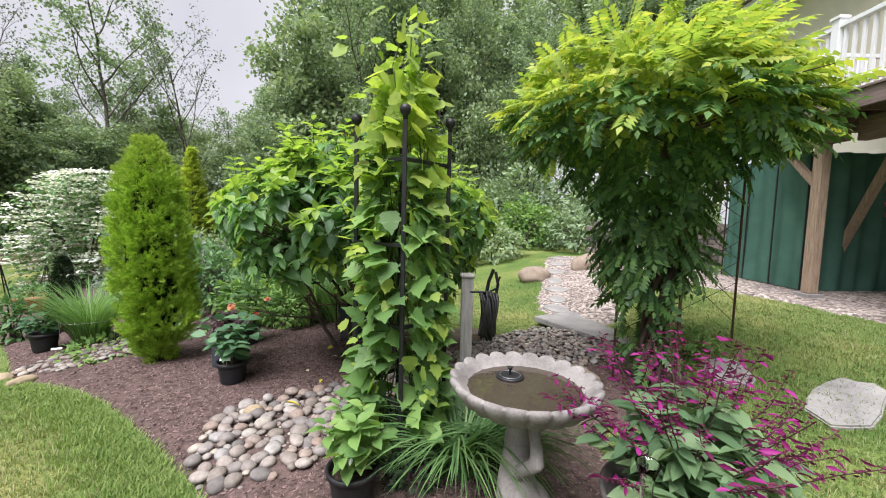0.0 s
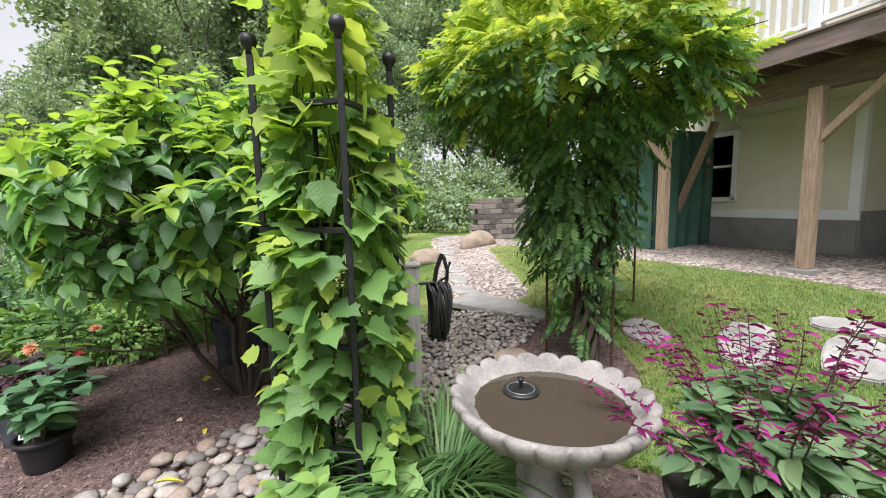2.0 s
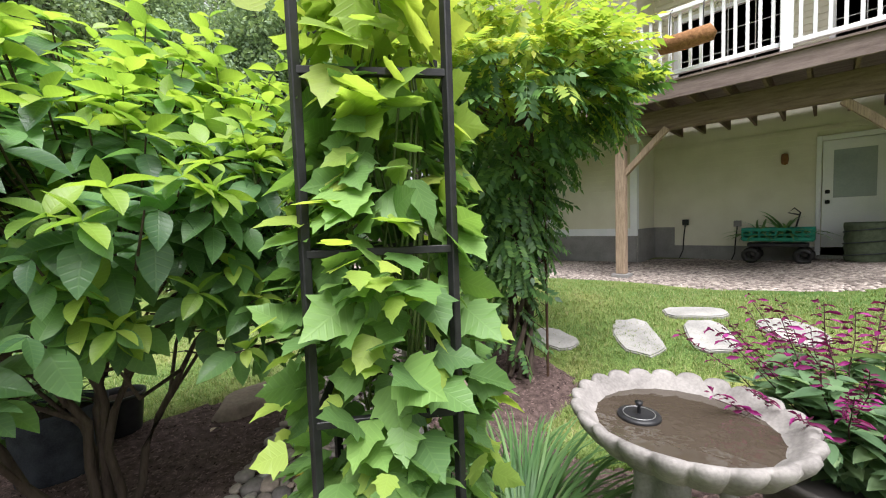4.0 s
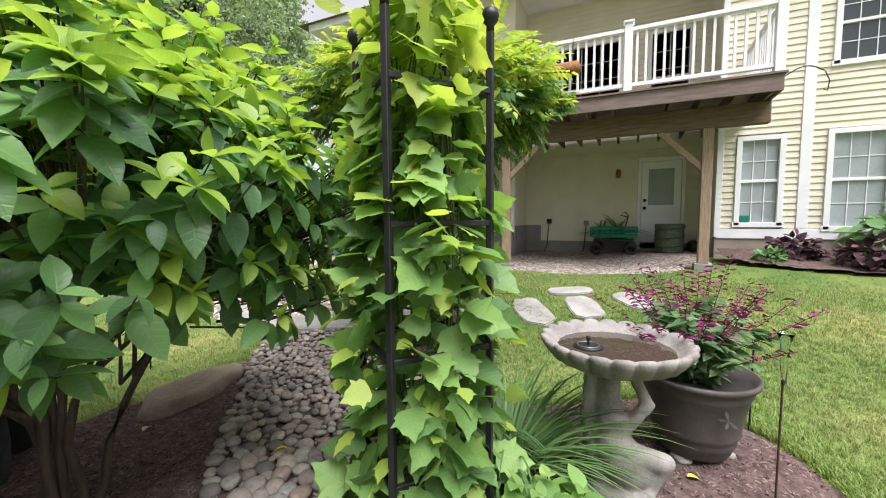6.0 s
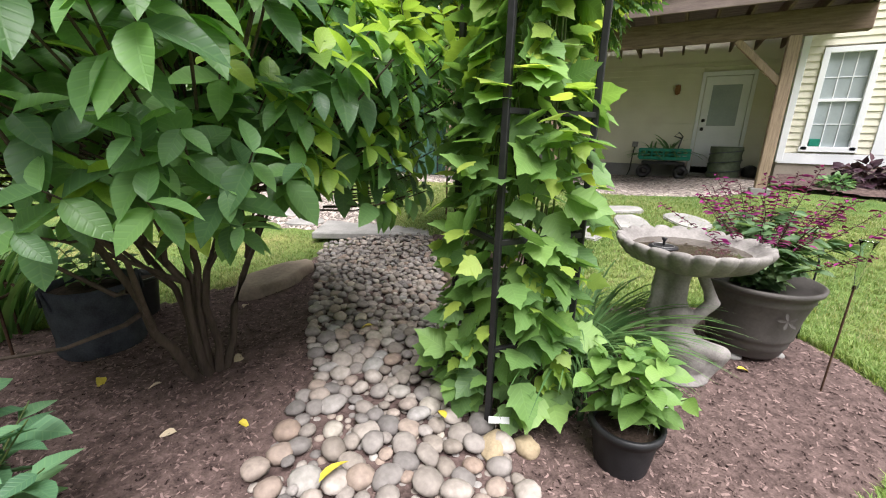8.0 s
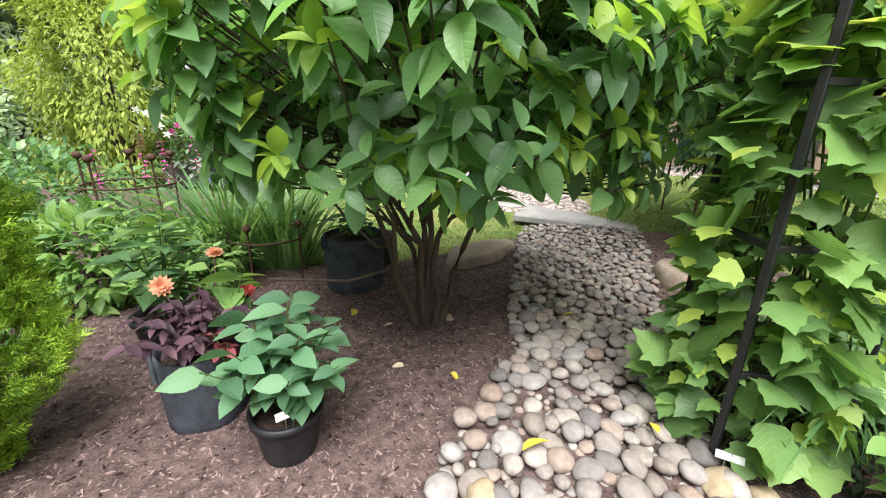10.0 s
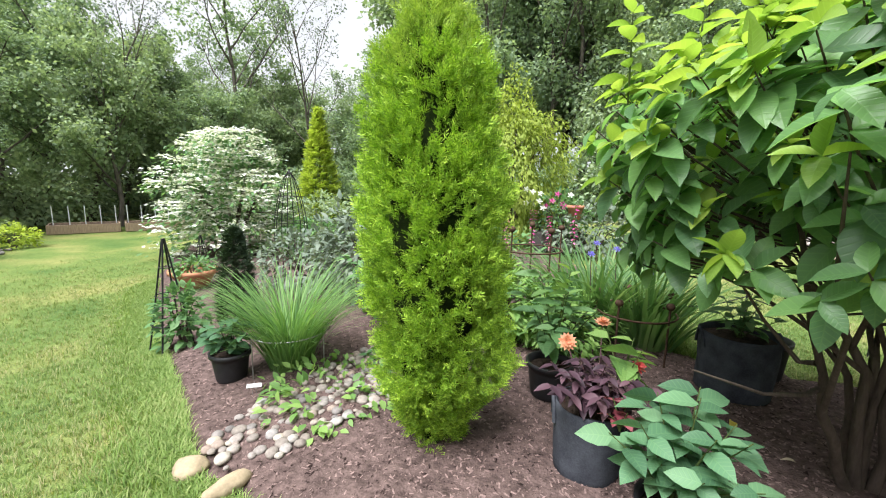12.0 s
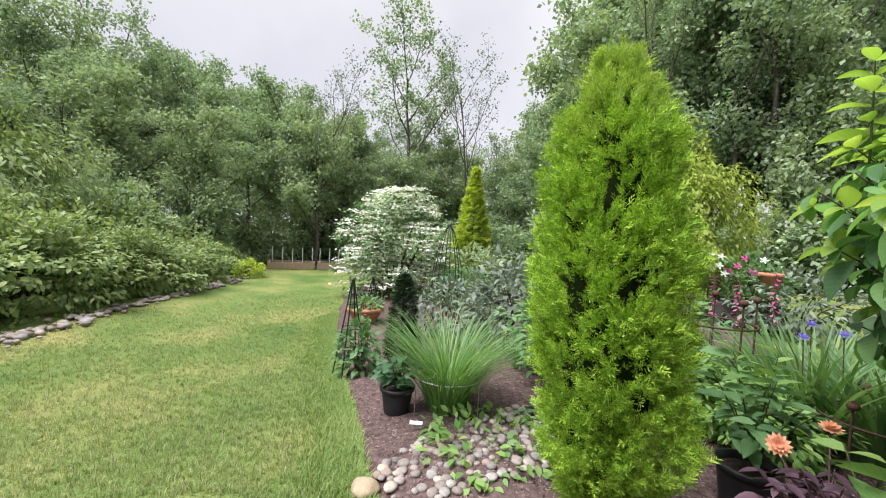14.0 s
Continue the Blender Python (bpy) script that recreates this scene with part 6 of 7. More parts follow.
def leafy_plant(name, x, y, z, n_stems, h, R, leaf_tpl, size, mat, label, seed, per=12, lean=0.5, category="plant", mat2=None, stem_mat=None, droop=0.35):
    """Branching stems with leaves in whorls."""
    r = np.random.default_rng(seed)
    t = thing(name, x, y, z, label, category)
    lines, pos, ax = [], [], []
    for k in range(n_stems):
        a = k * 2.4 + r.uniform(0, 0.5)
        q = math.sqrt((k + 0.5) / n_stems)
        tip = np.array([math.cos(a) * R * q, math.sin(a) * R * q, h * (1.05 - 0.45 * q * q) * r.uniform(0.85, 1.1)])
        u = np.linspace(0, 1, 6)[:, None]
        pts = tip * np.concatenate([u ** 1.4, u ** 1.4, u], 1)
        lines.append((pts, np.linspace(0.006, 0.002, 6)))
        for j in range(per):
            v = 0.3 + 0.7 * (j + r.uniform(0, 0.6)) / per
            b = tip * np.array([v ** 1.4, v ** 1.4, v])
            th = j * 1.57 + (j // 2) * 1.2 + r.uniform(0, 0.6)
            pos.append(b)
            ax.append(np.array([math.cos(th), math.sin(th), 0.35 - droop + 0.5 * (v - 0.6)]) + 0.4 * tip * np.array([1, 1, 0]))
    pos, ax = np.array(pos), np.array(ax)
    tubes_each("stem", lines, stem_mat or M_STEM, t, 5)
    s = r.uniform(0.6, 1.15, len(pos)) * size
    part_np("leaves", *scatter_np(*leaf_tpl, pos, unit(ax), unit(UP + r.normal(size=pos.shape) * 0.3), s), mat, t)
    if mat2 is not None:
        k = pos[:, 2] > h * 0.72
        tagged(part_np("new_growth", *scatter_np(*leaf_tpl, pos[k] + UP * 0.03, unit(ax[k] + UP * 0.5), unit(UP + r.normal(size=pos[k].shape) * 0.4), s[k] * 0.7), mat2, t), kind="stuff")
    return t


OV5 = ovate(4, 0.62, 0.14, 0.25)
OVN = ovate(4, 0.42, 0.14, 0.25)
pot("nursery_pot", -1.92, 3.40, 0.10, 0.125, 0.205, M_POT, "round black plastic nursery pot")
leafy_plant("dahlia", -1.92, 3.40, 0.17, 12, 0.44, 0.28, OV5, 0.13, L_DAHLIA, "leafy grey-green dahlia without flowers in a black pot", 201, 11)
plant_tag(-1.93, 3.30, 0.15, 5, 0.10, 25)
pot("grow_bag", -2.17, 3.80, 0.155, 0.16, 0.34, M_FELT, "round dark grey felt grow bag", False, True)
leafy_plant("purple_sweet_potato", -2.17, 3.74, 0.33, 14, 0.24, 0.25, OVN, 0.085, L_PURPLE, "dark purple sweet potato vine spilling from a grow bag", 202, 18, droop=0.55, stem_mat=M_PSTEM)
leafy_plant("coleus", -2.08, 3.60, 0.34, 5, 0.14, 0.07, OV5, 0.06, P_CORAL, "small red-leaved coleus in the grow bag", 203, 5)
leafy_plant("canna", -2.02, 3.90, 0.33, 4, 0.34, 0.14, OV5, 0.15, L_BRIGHT, "broad bright green canna leaves", 205, 5)
pot("nursery_pot", -2.32, 4.45, 0.11, 0.14, 0.24, M_POT, "round black plastic nursery pot")
leafy_plant("dahlia", -2.30, 4.48, 0.2, 9, 0.58, 0.32, OVN, 0.16, L_GREEN, "pale green leafy dahlia in a black pot", 204, 11, mat2=L_BRIGHT)
pot("grow_bag", -1.10, 4.82, 0.215, 0.225, 0.42, M_FELT, "large round dark felt grow bag with handles", False, True)
leafy_plant("potted_seedling", -1.10, 4.82, 0.36, 6, 0.34, 0.22, OVN, 0.14, L_GREEN, "young green plant in a large grow bag", 206, 8)
pot("nursery_pot", -0.78, 5.12, 0.12, 0.15, 0.30, M_POT, "round black plastic nursery pot")
pot("nursery_pot", -4.55, 4.25, 0.10, 0.13, 0.22, M_POT, "round black plastic nursery pot")
leafy_plant("potted_perennial", -4.55, 4.25, gz(-4.55, 4.25) + 0.18, 8, 0.30, 0.2, OV5, 0.12, L_DAHLIA, "leafy green perennial in a black pot", 207, 9)
pot("nursery_pot", -0.46, 1.93, 0.10, 0.13, 0.22, M_POT, "round black plastic nursery pot")
leafy_plant("hydrangea_seedling", -0.46, 1.93, 0.17, 9, 0.34, 0.21, OV5, 0.13, L_BRIGHT, "compact bright green hydrangea in a black pot", 208, 11, mat2=L_BRIGHT)


# flowers
PETAL = ovate(3, 0.38, 0.1, -0.1, 0.6)


def flower(name, x, y, z, r, mat, label, n=26, stem_from=None, tilt=(0.2, -0.3, 0.9), seed=1, rows=3):
    q = np.random.default_rng(seed)
    t = thing(name, x, y, z, label, "flower")
    nrm = Vector(tilt).normalized()
    m = nrm.to_track_quat("Z", "Y").to_matrix()
    M3 = np.array(m)
    pos, ax, sz = [], [], []
    for k in range(rows):
        for j in range(n // rows):
            a = 2 * math.pi * (j + 0.5 * (k % 2)) / (n // rows)
            e = 0.15 + 0.45 * k
            ax.append(M3 @ np.array([math.cos(a), math.sin(a), e]))
            pos.append(M3 @ np.array([0, 0, 0.006 * k]))
            sz.append(r * (1 - 0.22 * k))
    part_np("petals", *scatter_np(*PETAL, np.array(pos), np.array(ax), np.tile(np.array(nrm), (len(pos), 1)), np.array(sz)), mat, t)
    if stem_from is not None:
        b = np.array(stem_from) - np.array([x, y, z])
        tubes_part("stem", [(np.array([[0, 0, -0.005], b * 0.4 + np.array([0, 0, -0.02]), b]), np.array([0.0035, 0.004, 0.005]))], M_PSTEM, t)
    return t


flower("dahlia_flower", -2.27, 4.03, 0.54, 0.052, P_ORANGE, "round apricot dahlia bloom on a dark stem", 39, (-2.16, 3.86, 0.3), (0.1, -0.9, 0.5), 1)
flower("dahlia_flower", -2.04, 4.36, 0.55, 0.052, P_ORANGE, "apricot dahlia bloom seen side-on", 33, (-2.1, 4.0, 0.3), (0.0, -0.25, 0.95), 2)
flower("dahlia_flower", -1.95, 3.90, 0.50, 0.04, P_RED, "coral red dahlia bud opening", 24, (-2.0, 3.85, 0.3), (0.2, -0.7, 0.6), 3)

# big planter with salvia
sal = thing("large_planter", 0.95, 1.36, 0.045, "large dark grey bell-shaped planter with banded relief", "planter")
part_np("planter_body", *lathe([(0.0, 0.0), (0.18, 0.0), (0.19, 0.015), (0.205, 0.06), (0.215, 0.075), (0.215, 0.09), (0.225, 0.12), (0.232, 0.13), (0.232, 0.145), (0.25, 0.26), (0.275, 0.36), (0.285, 0.375), (0.282, 0.39), (0.295, 0.42), (0.312, 0.43), (0.316, 0.455), (0.30, 0.46), (0.285, 0.42), (0.0, 0.41)], 48), M_PLANTER, sal, "", True)
for k in range(3):
    a = 0.6 + k * 2.1
    rock("pot_foot", 0.95 + 0.15 * math.cos(a), 1.36 + 0.15 * math.sin(a), 0.06, 0.05, 0.035, M_SLAB, "small pale stone foot under the planter", 30 * k, 40 + k, 0.02, "stone", group="planter feet")
for k in range(5):
    a = math.pi * 1.12 + 0.0
    b = k * 2 * math.pi / 5
    V, F = scatter_np(*PETAL, np.array([[-0.262 * 1.02, -0.12, 0.30]]), np.array([[0.2 * math.sin(b), math.cos(b) * 0.9, math.sin(b)]]), np.array([[-1.0, -0.3, 0]]), np.array([0.05]))
    part_np("relief_flower", V, F, M_PLANTER, sal, "", True)
sr = np.random.default_rng(301)
salvia = thing("salvia", 0.95, 1.36, 0.42, "salvia with spikes of magenta flowers and purple calyces", "plant")
lines, lp, la, fp_, fa, cp_ = [], [], [], [], [], []
for k in range(36):
    a = k * 2.4
    q = math.sqrt((k + 0.5) / 36)
    H = sr.uniform(0.52, 0.80) * (1.08 - 0.42 * q)
    tip = np.array([math.cos(a) * q * sr.uniform(0.4, 0.66), math.sin(a) * q * sr.uniform(0.4, 0.66), H])
    u = np.linspace(0, 1, 7)[:, None]
    pts = tip * np.concatenate([u ** 1.3, u ** 1.3, u], 1) + sr.normal(size=(7, 3)) * 0.008 * u
    lines.append((pts, np.linspace(0.004, 0.0015, 7)))
    for j in range(40):
        v = sr.uniform(0.08, 0.70)
        th = sr.uniform(0, 6.28)
        lp.append(tip * np.array([v ** 1.3, v ** 1.3, v]))
        la.append((math.cos(th), math.sin(th), 0.1))
    for j in range(26):
        v = 0.70 + 0.33 * j / 26
        th = j * 2.1 + sr.uniform(0, 0.8)
        b = tip * np.array([v ** 1.3, v ** 1.3, v])
        d_ = np.array([math.cos(th), math.sin(th), 0.25])
        cp_.append((b, d_))
        if sr.uniform() < 0.42:
            fp_.append(b + d_ * 0.012)
            fa.append(d_ + np.array([0, 0, -0.25]))
tubes_each("stem", lines, M_PSTEM, salvia, 5)
part_np("leaves", *scatter_np(*OVN, np.array(lp), unit(np.array(la)), unit(UP + sr.normal(size=(len(lp), 3)) * 0.4), sr.uniform(0.06, 0.135, len(lp))), L_SALVIA, salvia)
P_CALYX = leaf("plum_calyx", [(0.2, (0.05, 0.008, 0.025)), (0.6, (0.11, 0.015, 0.05)), (0.95, (0.20, 0.03, 0.09))], 0.2, 0.6, 0.2, 0.9)
TUBE = ovate(3, 0.35, 0.35, 0.3, 0.6)
tagged(part_np("calyx", *scatter_np(*TUBE, np.array([c for c, d_ in cp_]), unit(np.array([d_ for c, d_ in cp_])), unit(sr.normal(size=(len(cp_), 3))), sr.uniform(0.018, 0.03, len(cp_))), P_CALYX, salvia), kind="stuff")
part_np("blossom", *scatter_np(*TUBE, np.array(fp_), unit(np.array(fa)), unit(sr.normal(size=(len(fp_), 3)) + UP), sr.uniform(0.030, 0.052, len(fp_))), P_MAGENTA, salvia, "magenta tubular blossoms")
# glass rain gauge on a rod beside the planter, and a curled iron stake
rg = thing("rain_gauge", 0.62, 1.05, None, "clear glass rain gauge on a thin metal rod", "rain gauge")
tubes_part("rod", [(np.array([[0, 0, -0.05], [0, 0, 0.62]]), 0.005)], M_RUST, rg)
part_np("glass_tube", *lathe([(0.014, 0.60), (0.016, 0.70), (0.02, 0.80), (0.034, 0.845), (0.036, 0.85), (0.032, 0.848), (0.017, 0.80), (0.013, 0.70), (0.0, 0.605)], 20), glass("clear_glass", (0.9, 0.95, 0.93)), rg, "", True)
st = thing("iron_stake", 1.42, 0.98, None, "thin black iron garden stake with curled top", "stake")
ca = np.linspace(0, 5.2, 14)
tubes_part("rod", [(np.array([[0, 0, -0.05], [0, 0, 0.55]]), 0.006), (np.stack([0.05 * np.sin(ca) * (1 - ca / 9), np.zeros(14), 0.60 - 0.05 * np.cos(ca) * (1 - ca / 9)], 1), 0.005)], M_BLACK, st)

# daylily clump between tower and bath, low ground plants
strap_clump("daylily_clump", 0.12, 2.26, 0.0, 330, 0.78, L_IRIS, "arching bright green strap-leaved daylily clump", 0.42, 311, blade(0.013, 1.15, 8), 0.13, stand=2.1)
strap_clump("daylily_clump", 0.40, 2.42, 0.0, 200, 0.6, L_IRIS, "arching bright green strap-leaved daylily clump", 0.45, 312, blade(0.013, 1.2, 8), 0.12, stand=1.8)


# ---- the large leafy shrub ----
shrub = thing("large_shrub", -0.95, 3.95, 0, "large multi-stemmed shrub with broad ovate green leaves", "shrub")
hr = np.random.default_rng(401)
tips, lines = [], []
# base, knee, fork and end of each main stem
for k, (bx, by, kx, ky, kz, fx, fy, fz, ex, ey, ez, r0) in enumerate((
        (-0.02, 0.00, -0.05, 0.02, 0.55, -0.28, 0.05, 0.92, -0.85, 0.20, 1.55, 0.023), (0.02, 0.03, -0.01, 0.05, 0.60, 0.14, 0.30, 1.05, 0.45, 0.80, 1.70, 0.022),
        (0.03, -0.01, 0.05, 0.00, 0.58, 0.22, -0.14, 0.98, 0.70, -0.55, 1.60, 0.021), (0.05, -0.02, 0.22, -0.03, 0.50, 0.42, 0.00, 0.85, 1.05, 0.15, 1.40, 0.020),
        (-0.05, -0.01, -0.27, -0.10, 0.40, -0.40, -0.16, 0.80, -0.70, -0.35, 1.45, 0.023), (0.00, 0.04, -0.06, 0.10, 0.50, -0.25, 0.40, 0.95, -0.55, 0.85, 1.60, 0.018),
        (0.00, 0.01, 0.02, 0.02, 0.62, -0.04, 0.00, 1.25, 0.12, 0.05, 2.15, 0.020))):
    b, kn, f, e = np.array([bx, by, -0.03]), np.array([kx, ky, kz]), np.array([fx, fy, fz]), np.array([ex, ey, ez])
    jit = lambda q: hr.normal(size=3) * q
    pp = np.array([b, b * 0.65 + kn * 0.35 + jit(0.016), b * 0.3 + kn * 0.7 + jit(0.016), kn, (kn + f) / 2 + jit(0.02), f, (f + e) / 2 + jit(0.05), e])
    lines.append((pp, r0 * np.array([1.25, 1.0, 0.92, 0.88, 0.72, 0.6, 0.4, 0.18])))
    for q in range(3):
        c = f + jit(0.22) + np.array([fx, fy, 0.25]) * 0.5
        lines.append((np.array([kn + (f - kn) * 0.3 * q, (kn + c) / 2 + jit(0.03) + UP * 0.05, c, c + unit(c - kn) * 0.45]), r0 * np.array([0.55, 0.45, 0.3, 0.12])))
for k, (pp, rr) in enumerate(lines):
    part_np("stem", *tube_np(pp, rr, 8), M_SBARK, shrub, "", True)
# twigs end in whorls of leaves through the outer dome
NT = 900
d = unit(hr.normal(size=(NT * 4, 3)))
d = d[(d[:, 2] > -0.55)][:NT]
C = np.array([0.12, 0.02, 1.42])
lump = 1 + 0.10 * np.sin(d[:, 0] * 5 + 1) * np.sin(d[:, 1] * 4 + 2) + 0.06 * np.sin(d[:, 2] * 8)
E_ = C + d * np.array([1.26, 1.14, 0.84]) * (lump * (1 - 0.5 * hr.uniform(0, 1, NT) ** 2.2))[:, None]
E_ = E_[E_[:, 2] > np.where(E_[:, 1] < -0.35, 0.58, 0.72)]
NT = len(E_)
dd = unit(E_ - C)
pos, ax, up, sz = [], [], [], []
new_pos, new_ax, new_sz = [], [], []
twigs = []
for k in range(NT):
    e, o = E_[k], dd[k]
    g = unit(o + UP * 0.7)
    twigs.append((np.array([e - g * 0.30 - o * 0.1, e - g * 0.12, e + g * 0.05]), np.array([0.005, 0.004, 0.0025])))
    for j in range(6):
        th = j * 1.57 + (j // 2) * 0.8 + k
        b = e + g * (0.05 - 0.065 * (j // 2))
        s1 = unit(np.cross(g, np.array([0.3, 0.2, 1.0])))
        s2 = np.cross(g, s1)
        pos.append(b)
        ax.append(s1 * math.cos(th) + s2 * math.sin(th) + g * 0.15 - UP * (0.10 + 0.25 * hr.uniform()))
        sz.append(hr.uniform(0.09, 0.165) * (0.8 if j < 2 else 1.1))
    # lighter leaves grow more frequent with height, painting in light from above
    if hr.uniform() < 0.34 + 0.64 * smooth01(1.35, 1.85, e[2]):
        for j in range(4):
            th = j * 1.57 + k
            s1 = unit(np.cross(g, np.array([0.3, 0.2, 1.0])))
            s2 = np.cross(g, s1)
            new_pos.append(e + g * 0.06)
            new_ax.append(s1 * math.cos(th) + s2 * math.sin(th) + g * (0.7 if j > 1 else 0.35))
            new_sz.append(hr.uniform(0.075, 0.13))
pos, ax = np.array(pos), unit(np.array(ax))
SHL = ovate(5, 0.54, 0.20, 0.26, 0.45)
part_np("foliage", *scatter_np(*SHL, pos, ax, unit(UP + np.repeat(dd, 6, 0) * 0.5 + hr.normal(size=pos.shape) * 0.25), np.array(sz)), L_SHRUB, shrub)
tagged(part_np("new_growth", *scatter_np(*SHL, np.array(new_pos), unit(np.array(new_ax)), unit(UP + hr.normal(size=(len(new_pos), 3)) * 0.3), np.array(new_sz)), L_SHRUBNEWLIT, shrub, "lighter young leaves at the shoot tips"), kind="stuff")
# upright shoots that stand above the dome
sp_, sa_, ss_, sl_ = [], [], [], []
for k in range(105):
    i = hr.integers(NT)
    while E_[i][2] < 1.62:
        i = hr.integers(NT)
    b = E_[i]
    L = hr.uniform(0.14, 0.36)
    t_ = b + np.array([hr.normal() * 0.06, hr.normal() * 0.06, L])
    sl_.append((np.array([b - UP * 0.1, (b + t_) / 2, t_]), np.array([0.005, 0.004, 0.002])))
    m_ = int(L / 0.07) + 2
    for j in range(m_):
        for q in (0, 1):
            th = j * 1.57 + q * 3.14 + k
            sp_.append(b + (t_ - b) * (j + 0.6) / m_)
            sa_.append((math.cos(th), math.sin(th), 0.15 + 0.5 * j / m_))
            ss_.append(hr.uniform(0.09, 0.15) * (1.1 - 0.4 * j / m_))
tubes_each("shoot", sl_, M_STEM, shrub, 5)
part_np("shoot_foliage", *scatter_np(*SHL, np.array(sp_), unit(np.array(sa_)), unit(UP + hr.normal(size=(len(sp_), 3)) * 0.25), np.array(ss_)), L_SHRUBNEWLIT, shrub)
part_np("twig_work", *join_np([tube_np(a_, b_, 4) for a_, b_ in twigs]), M_SBARK, shrub, "", True)

# ---- columnar golden juniper ----
jun = thing("columnar_juniper", -2.93, 3.84, 0, "tall columnar golden-green juniper with dense feathery foliage", "conifer")
jr = np.random.default_rng(501)
JFR = frond(9, 0.068)


def jun_r(z):
    return 0.10 + 0.17 * smooth01(0.0, 0.5, z) + 0.055 * smooth01(0.4, 1.0, z) - 0.075 * smooth01(1.1, 2.0, z) - 0.19 * smooth01(1.75, 2.32, z) ** 1.1


NCL, TIPS, PER = 680, 4760, 7              # knobs of growth, branchlets on them, and sprays on each
kz, ka, kr = jr.uniform(0.02, 2.24, NCL), jr.uniform(0, 2 * np.pi, NCL), 0.035 - 0.12 * jr.uniform(0, 1, NCL) ** 1.2
pick = np.repeat(np.arange(NCL), TIPS // NCL)
tz = np.clip(kz[pick] + jr.normal(size=TIPS) * 0.036, 0.02, 2.25)
ta = ka[pick] + jr.normal(size=TIPS) * 0.036 / np.maximum(0.12, jun_r(tz))
trad = jun_r(tz) * (0.98 + 0.05 * np.sin(ta * 5 + tz * 1.3)) + kr[pick] + jr.normal(size=TIPS) * 0.012
bulge = 0.12 * np.exp(-((tz - 0.45) / 0.2) ** 2) * np.maximum(0, np.cos(ta - 0.2)) ** 2
tip = np.stack([(trad + bulge) * np.cos(ta) - 0.03 * tz, (trad + bulge) * np.sin(ta) + 0.01 * tz, tz], 1)
tdir = unit(np.stack([np.cos(ta), np.sin(ta), 0.9 + 0.9 * smooth01(1.75, 2.3, tz)], 1) + jr.normal(size=(TIPS, 3)) * 0.2)
u = jr.uniform(-0.075, 0.015, (TIPS, PER))
p = (tip[:, None] + tdir[:, None] * u[..., None] + jr.normal(size=(TIPS, PER, 3)) * 0.008).reshape(-1, 3)
dr = (tdir[:, None] + jr.normal(size=(TIPS, PER, 3)) * 0.33).reshape(-1, 3)
z = np.repeat(tz, PER)
top = z > 1.75 + 0.35 * np.repeat(jr.uniform(0, 1, TIPS), PER)
for nm, k, mt in (("foliage", ~top, L_JUN), ("golden_top", top, L_JUNTOP)):
    part_np(nm, *scatter_np(*JFR, p[k], unit(dr[k]), unit(jr.normal(size=(k.sum(), 3)) + UP * 0.5), jr.uniform(0.040, 0.076, k.sum())), mt, jun, "" if nm == "foliage" else "golden yellow sprays at the top")
# added solid core, painted as shade where gaps between sprays show through
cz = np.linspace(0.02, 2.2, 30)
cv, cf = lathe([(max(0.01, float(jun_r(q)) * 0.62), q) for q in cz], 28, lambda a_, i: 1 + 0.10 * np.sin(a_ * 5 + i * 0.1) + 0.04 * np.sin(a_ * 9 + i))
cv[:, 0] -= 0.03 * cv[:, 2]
part_np("shade_core", cv, cf, L_JUNSHADE, jun, "added near-black core that stands in for the shade between the sprays", True)
tubes_part("trunk", [(np.array([[0.02, 0, -0.03], [0.0, 0, 0.25]]), np.array([0.05, 0.04]))], M_BARK, jun)

# ---- wisteria on its arch ----
arch = thing("garden_arch", 2.3, 3.85, 0, "rusty iron garden arch with lattice sides", "arch")
ab = np.array([2.3, 3.85, 0])
feet = [np.array(q) for q in ((1.95, 3.18), (1.66, 3.70), (3.06, 4.08), (2.80, 4.58))]
for q in feet:
    g = gz(*q)
    tubes_part("post", [(np.array([[*q, g - 0.05], [*q, 1.2], [*q, 2.2]]) - ab, 0.012)], M_RUST, arch)
for q, w in ((feet[0], feet[2]), (feet[1], feet[3])):
    t = np.linspace(0, np.pi, 15)
    mid, hv = (q + w) / 2, (q - w) / 2
    tubes_part("hoop", [(np.column_stack([mid[0] + hv[0] * np.cos(t), mid[1] + hv[1] * np.cos(t), 2.2 + 0.35 * np.sin(t)]) - ab, 0.012)], M_RUST, arch)
for q, w in ((feet[0], feet[1]), (feet[2], feet[3])):
    for k in range(9):
        za = 0.2 + gz(*q) + k * 0.22
        for s in (0, 1):
            c, e = ((q, w), (w, q))[s]
            tubes_part("lattice_rod", [(np.array([[*c, za], [*e, za + 0.42]]) - ab, 0.0035)], M_RUST, arch, n=5)
wis = thing("wisteria", 2.0, 3.5, gz(2.0, 3.5), "wisteria with drooping pinnate leaves over an arch", "climber")
wr = np.random.default_rng(601)
g0 = gz(2.0, 3.5)
lines = []
for k in range(7):
    a = k * 0.9
    zz = np.linspace(0, 2.3, 12)
    lines.append((np.stack([-0.15 + 0.10 * np.cos(a + zz * 3.1) + 0.05 * zz, -0.1 + 0.10 * np.sin(a + zz * 3.1), zz], 1), np.linspace(0.026, 0.012, 12)))
for k in range(24):
    a = k * 2.4
    u = np.linspace(0, 1, 6)
    L = wr.uniform(0.7, 1.3)
    lines.append((np.stack([-0.1 + L * u * math.cos(a), L * u * math.sin(a), 2.2 + 0.55 * u - 0.35 * u * u], 1), np.linspace(0.014, 0.003, 6)))
tubes_each("vine_stem", lines, M_BARK, wis, 6)
PN = pinnate(6)
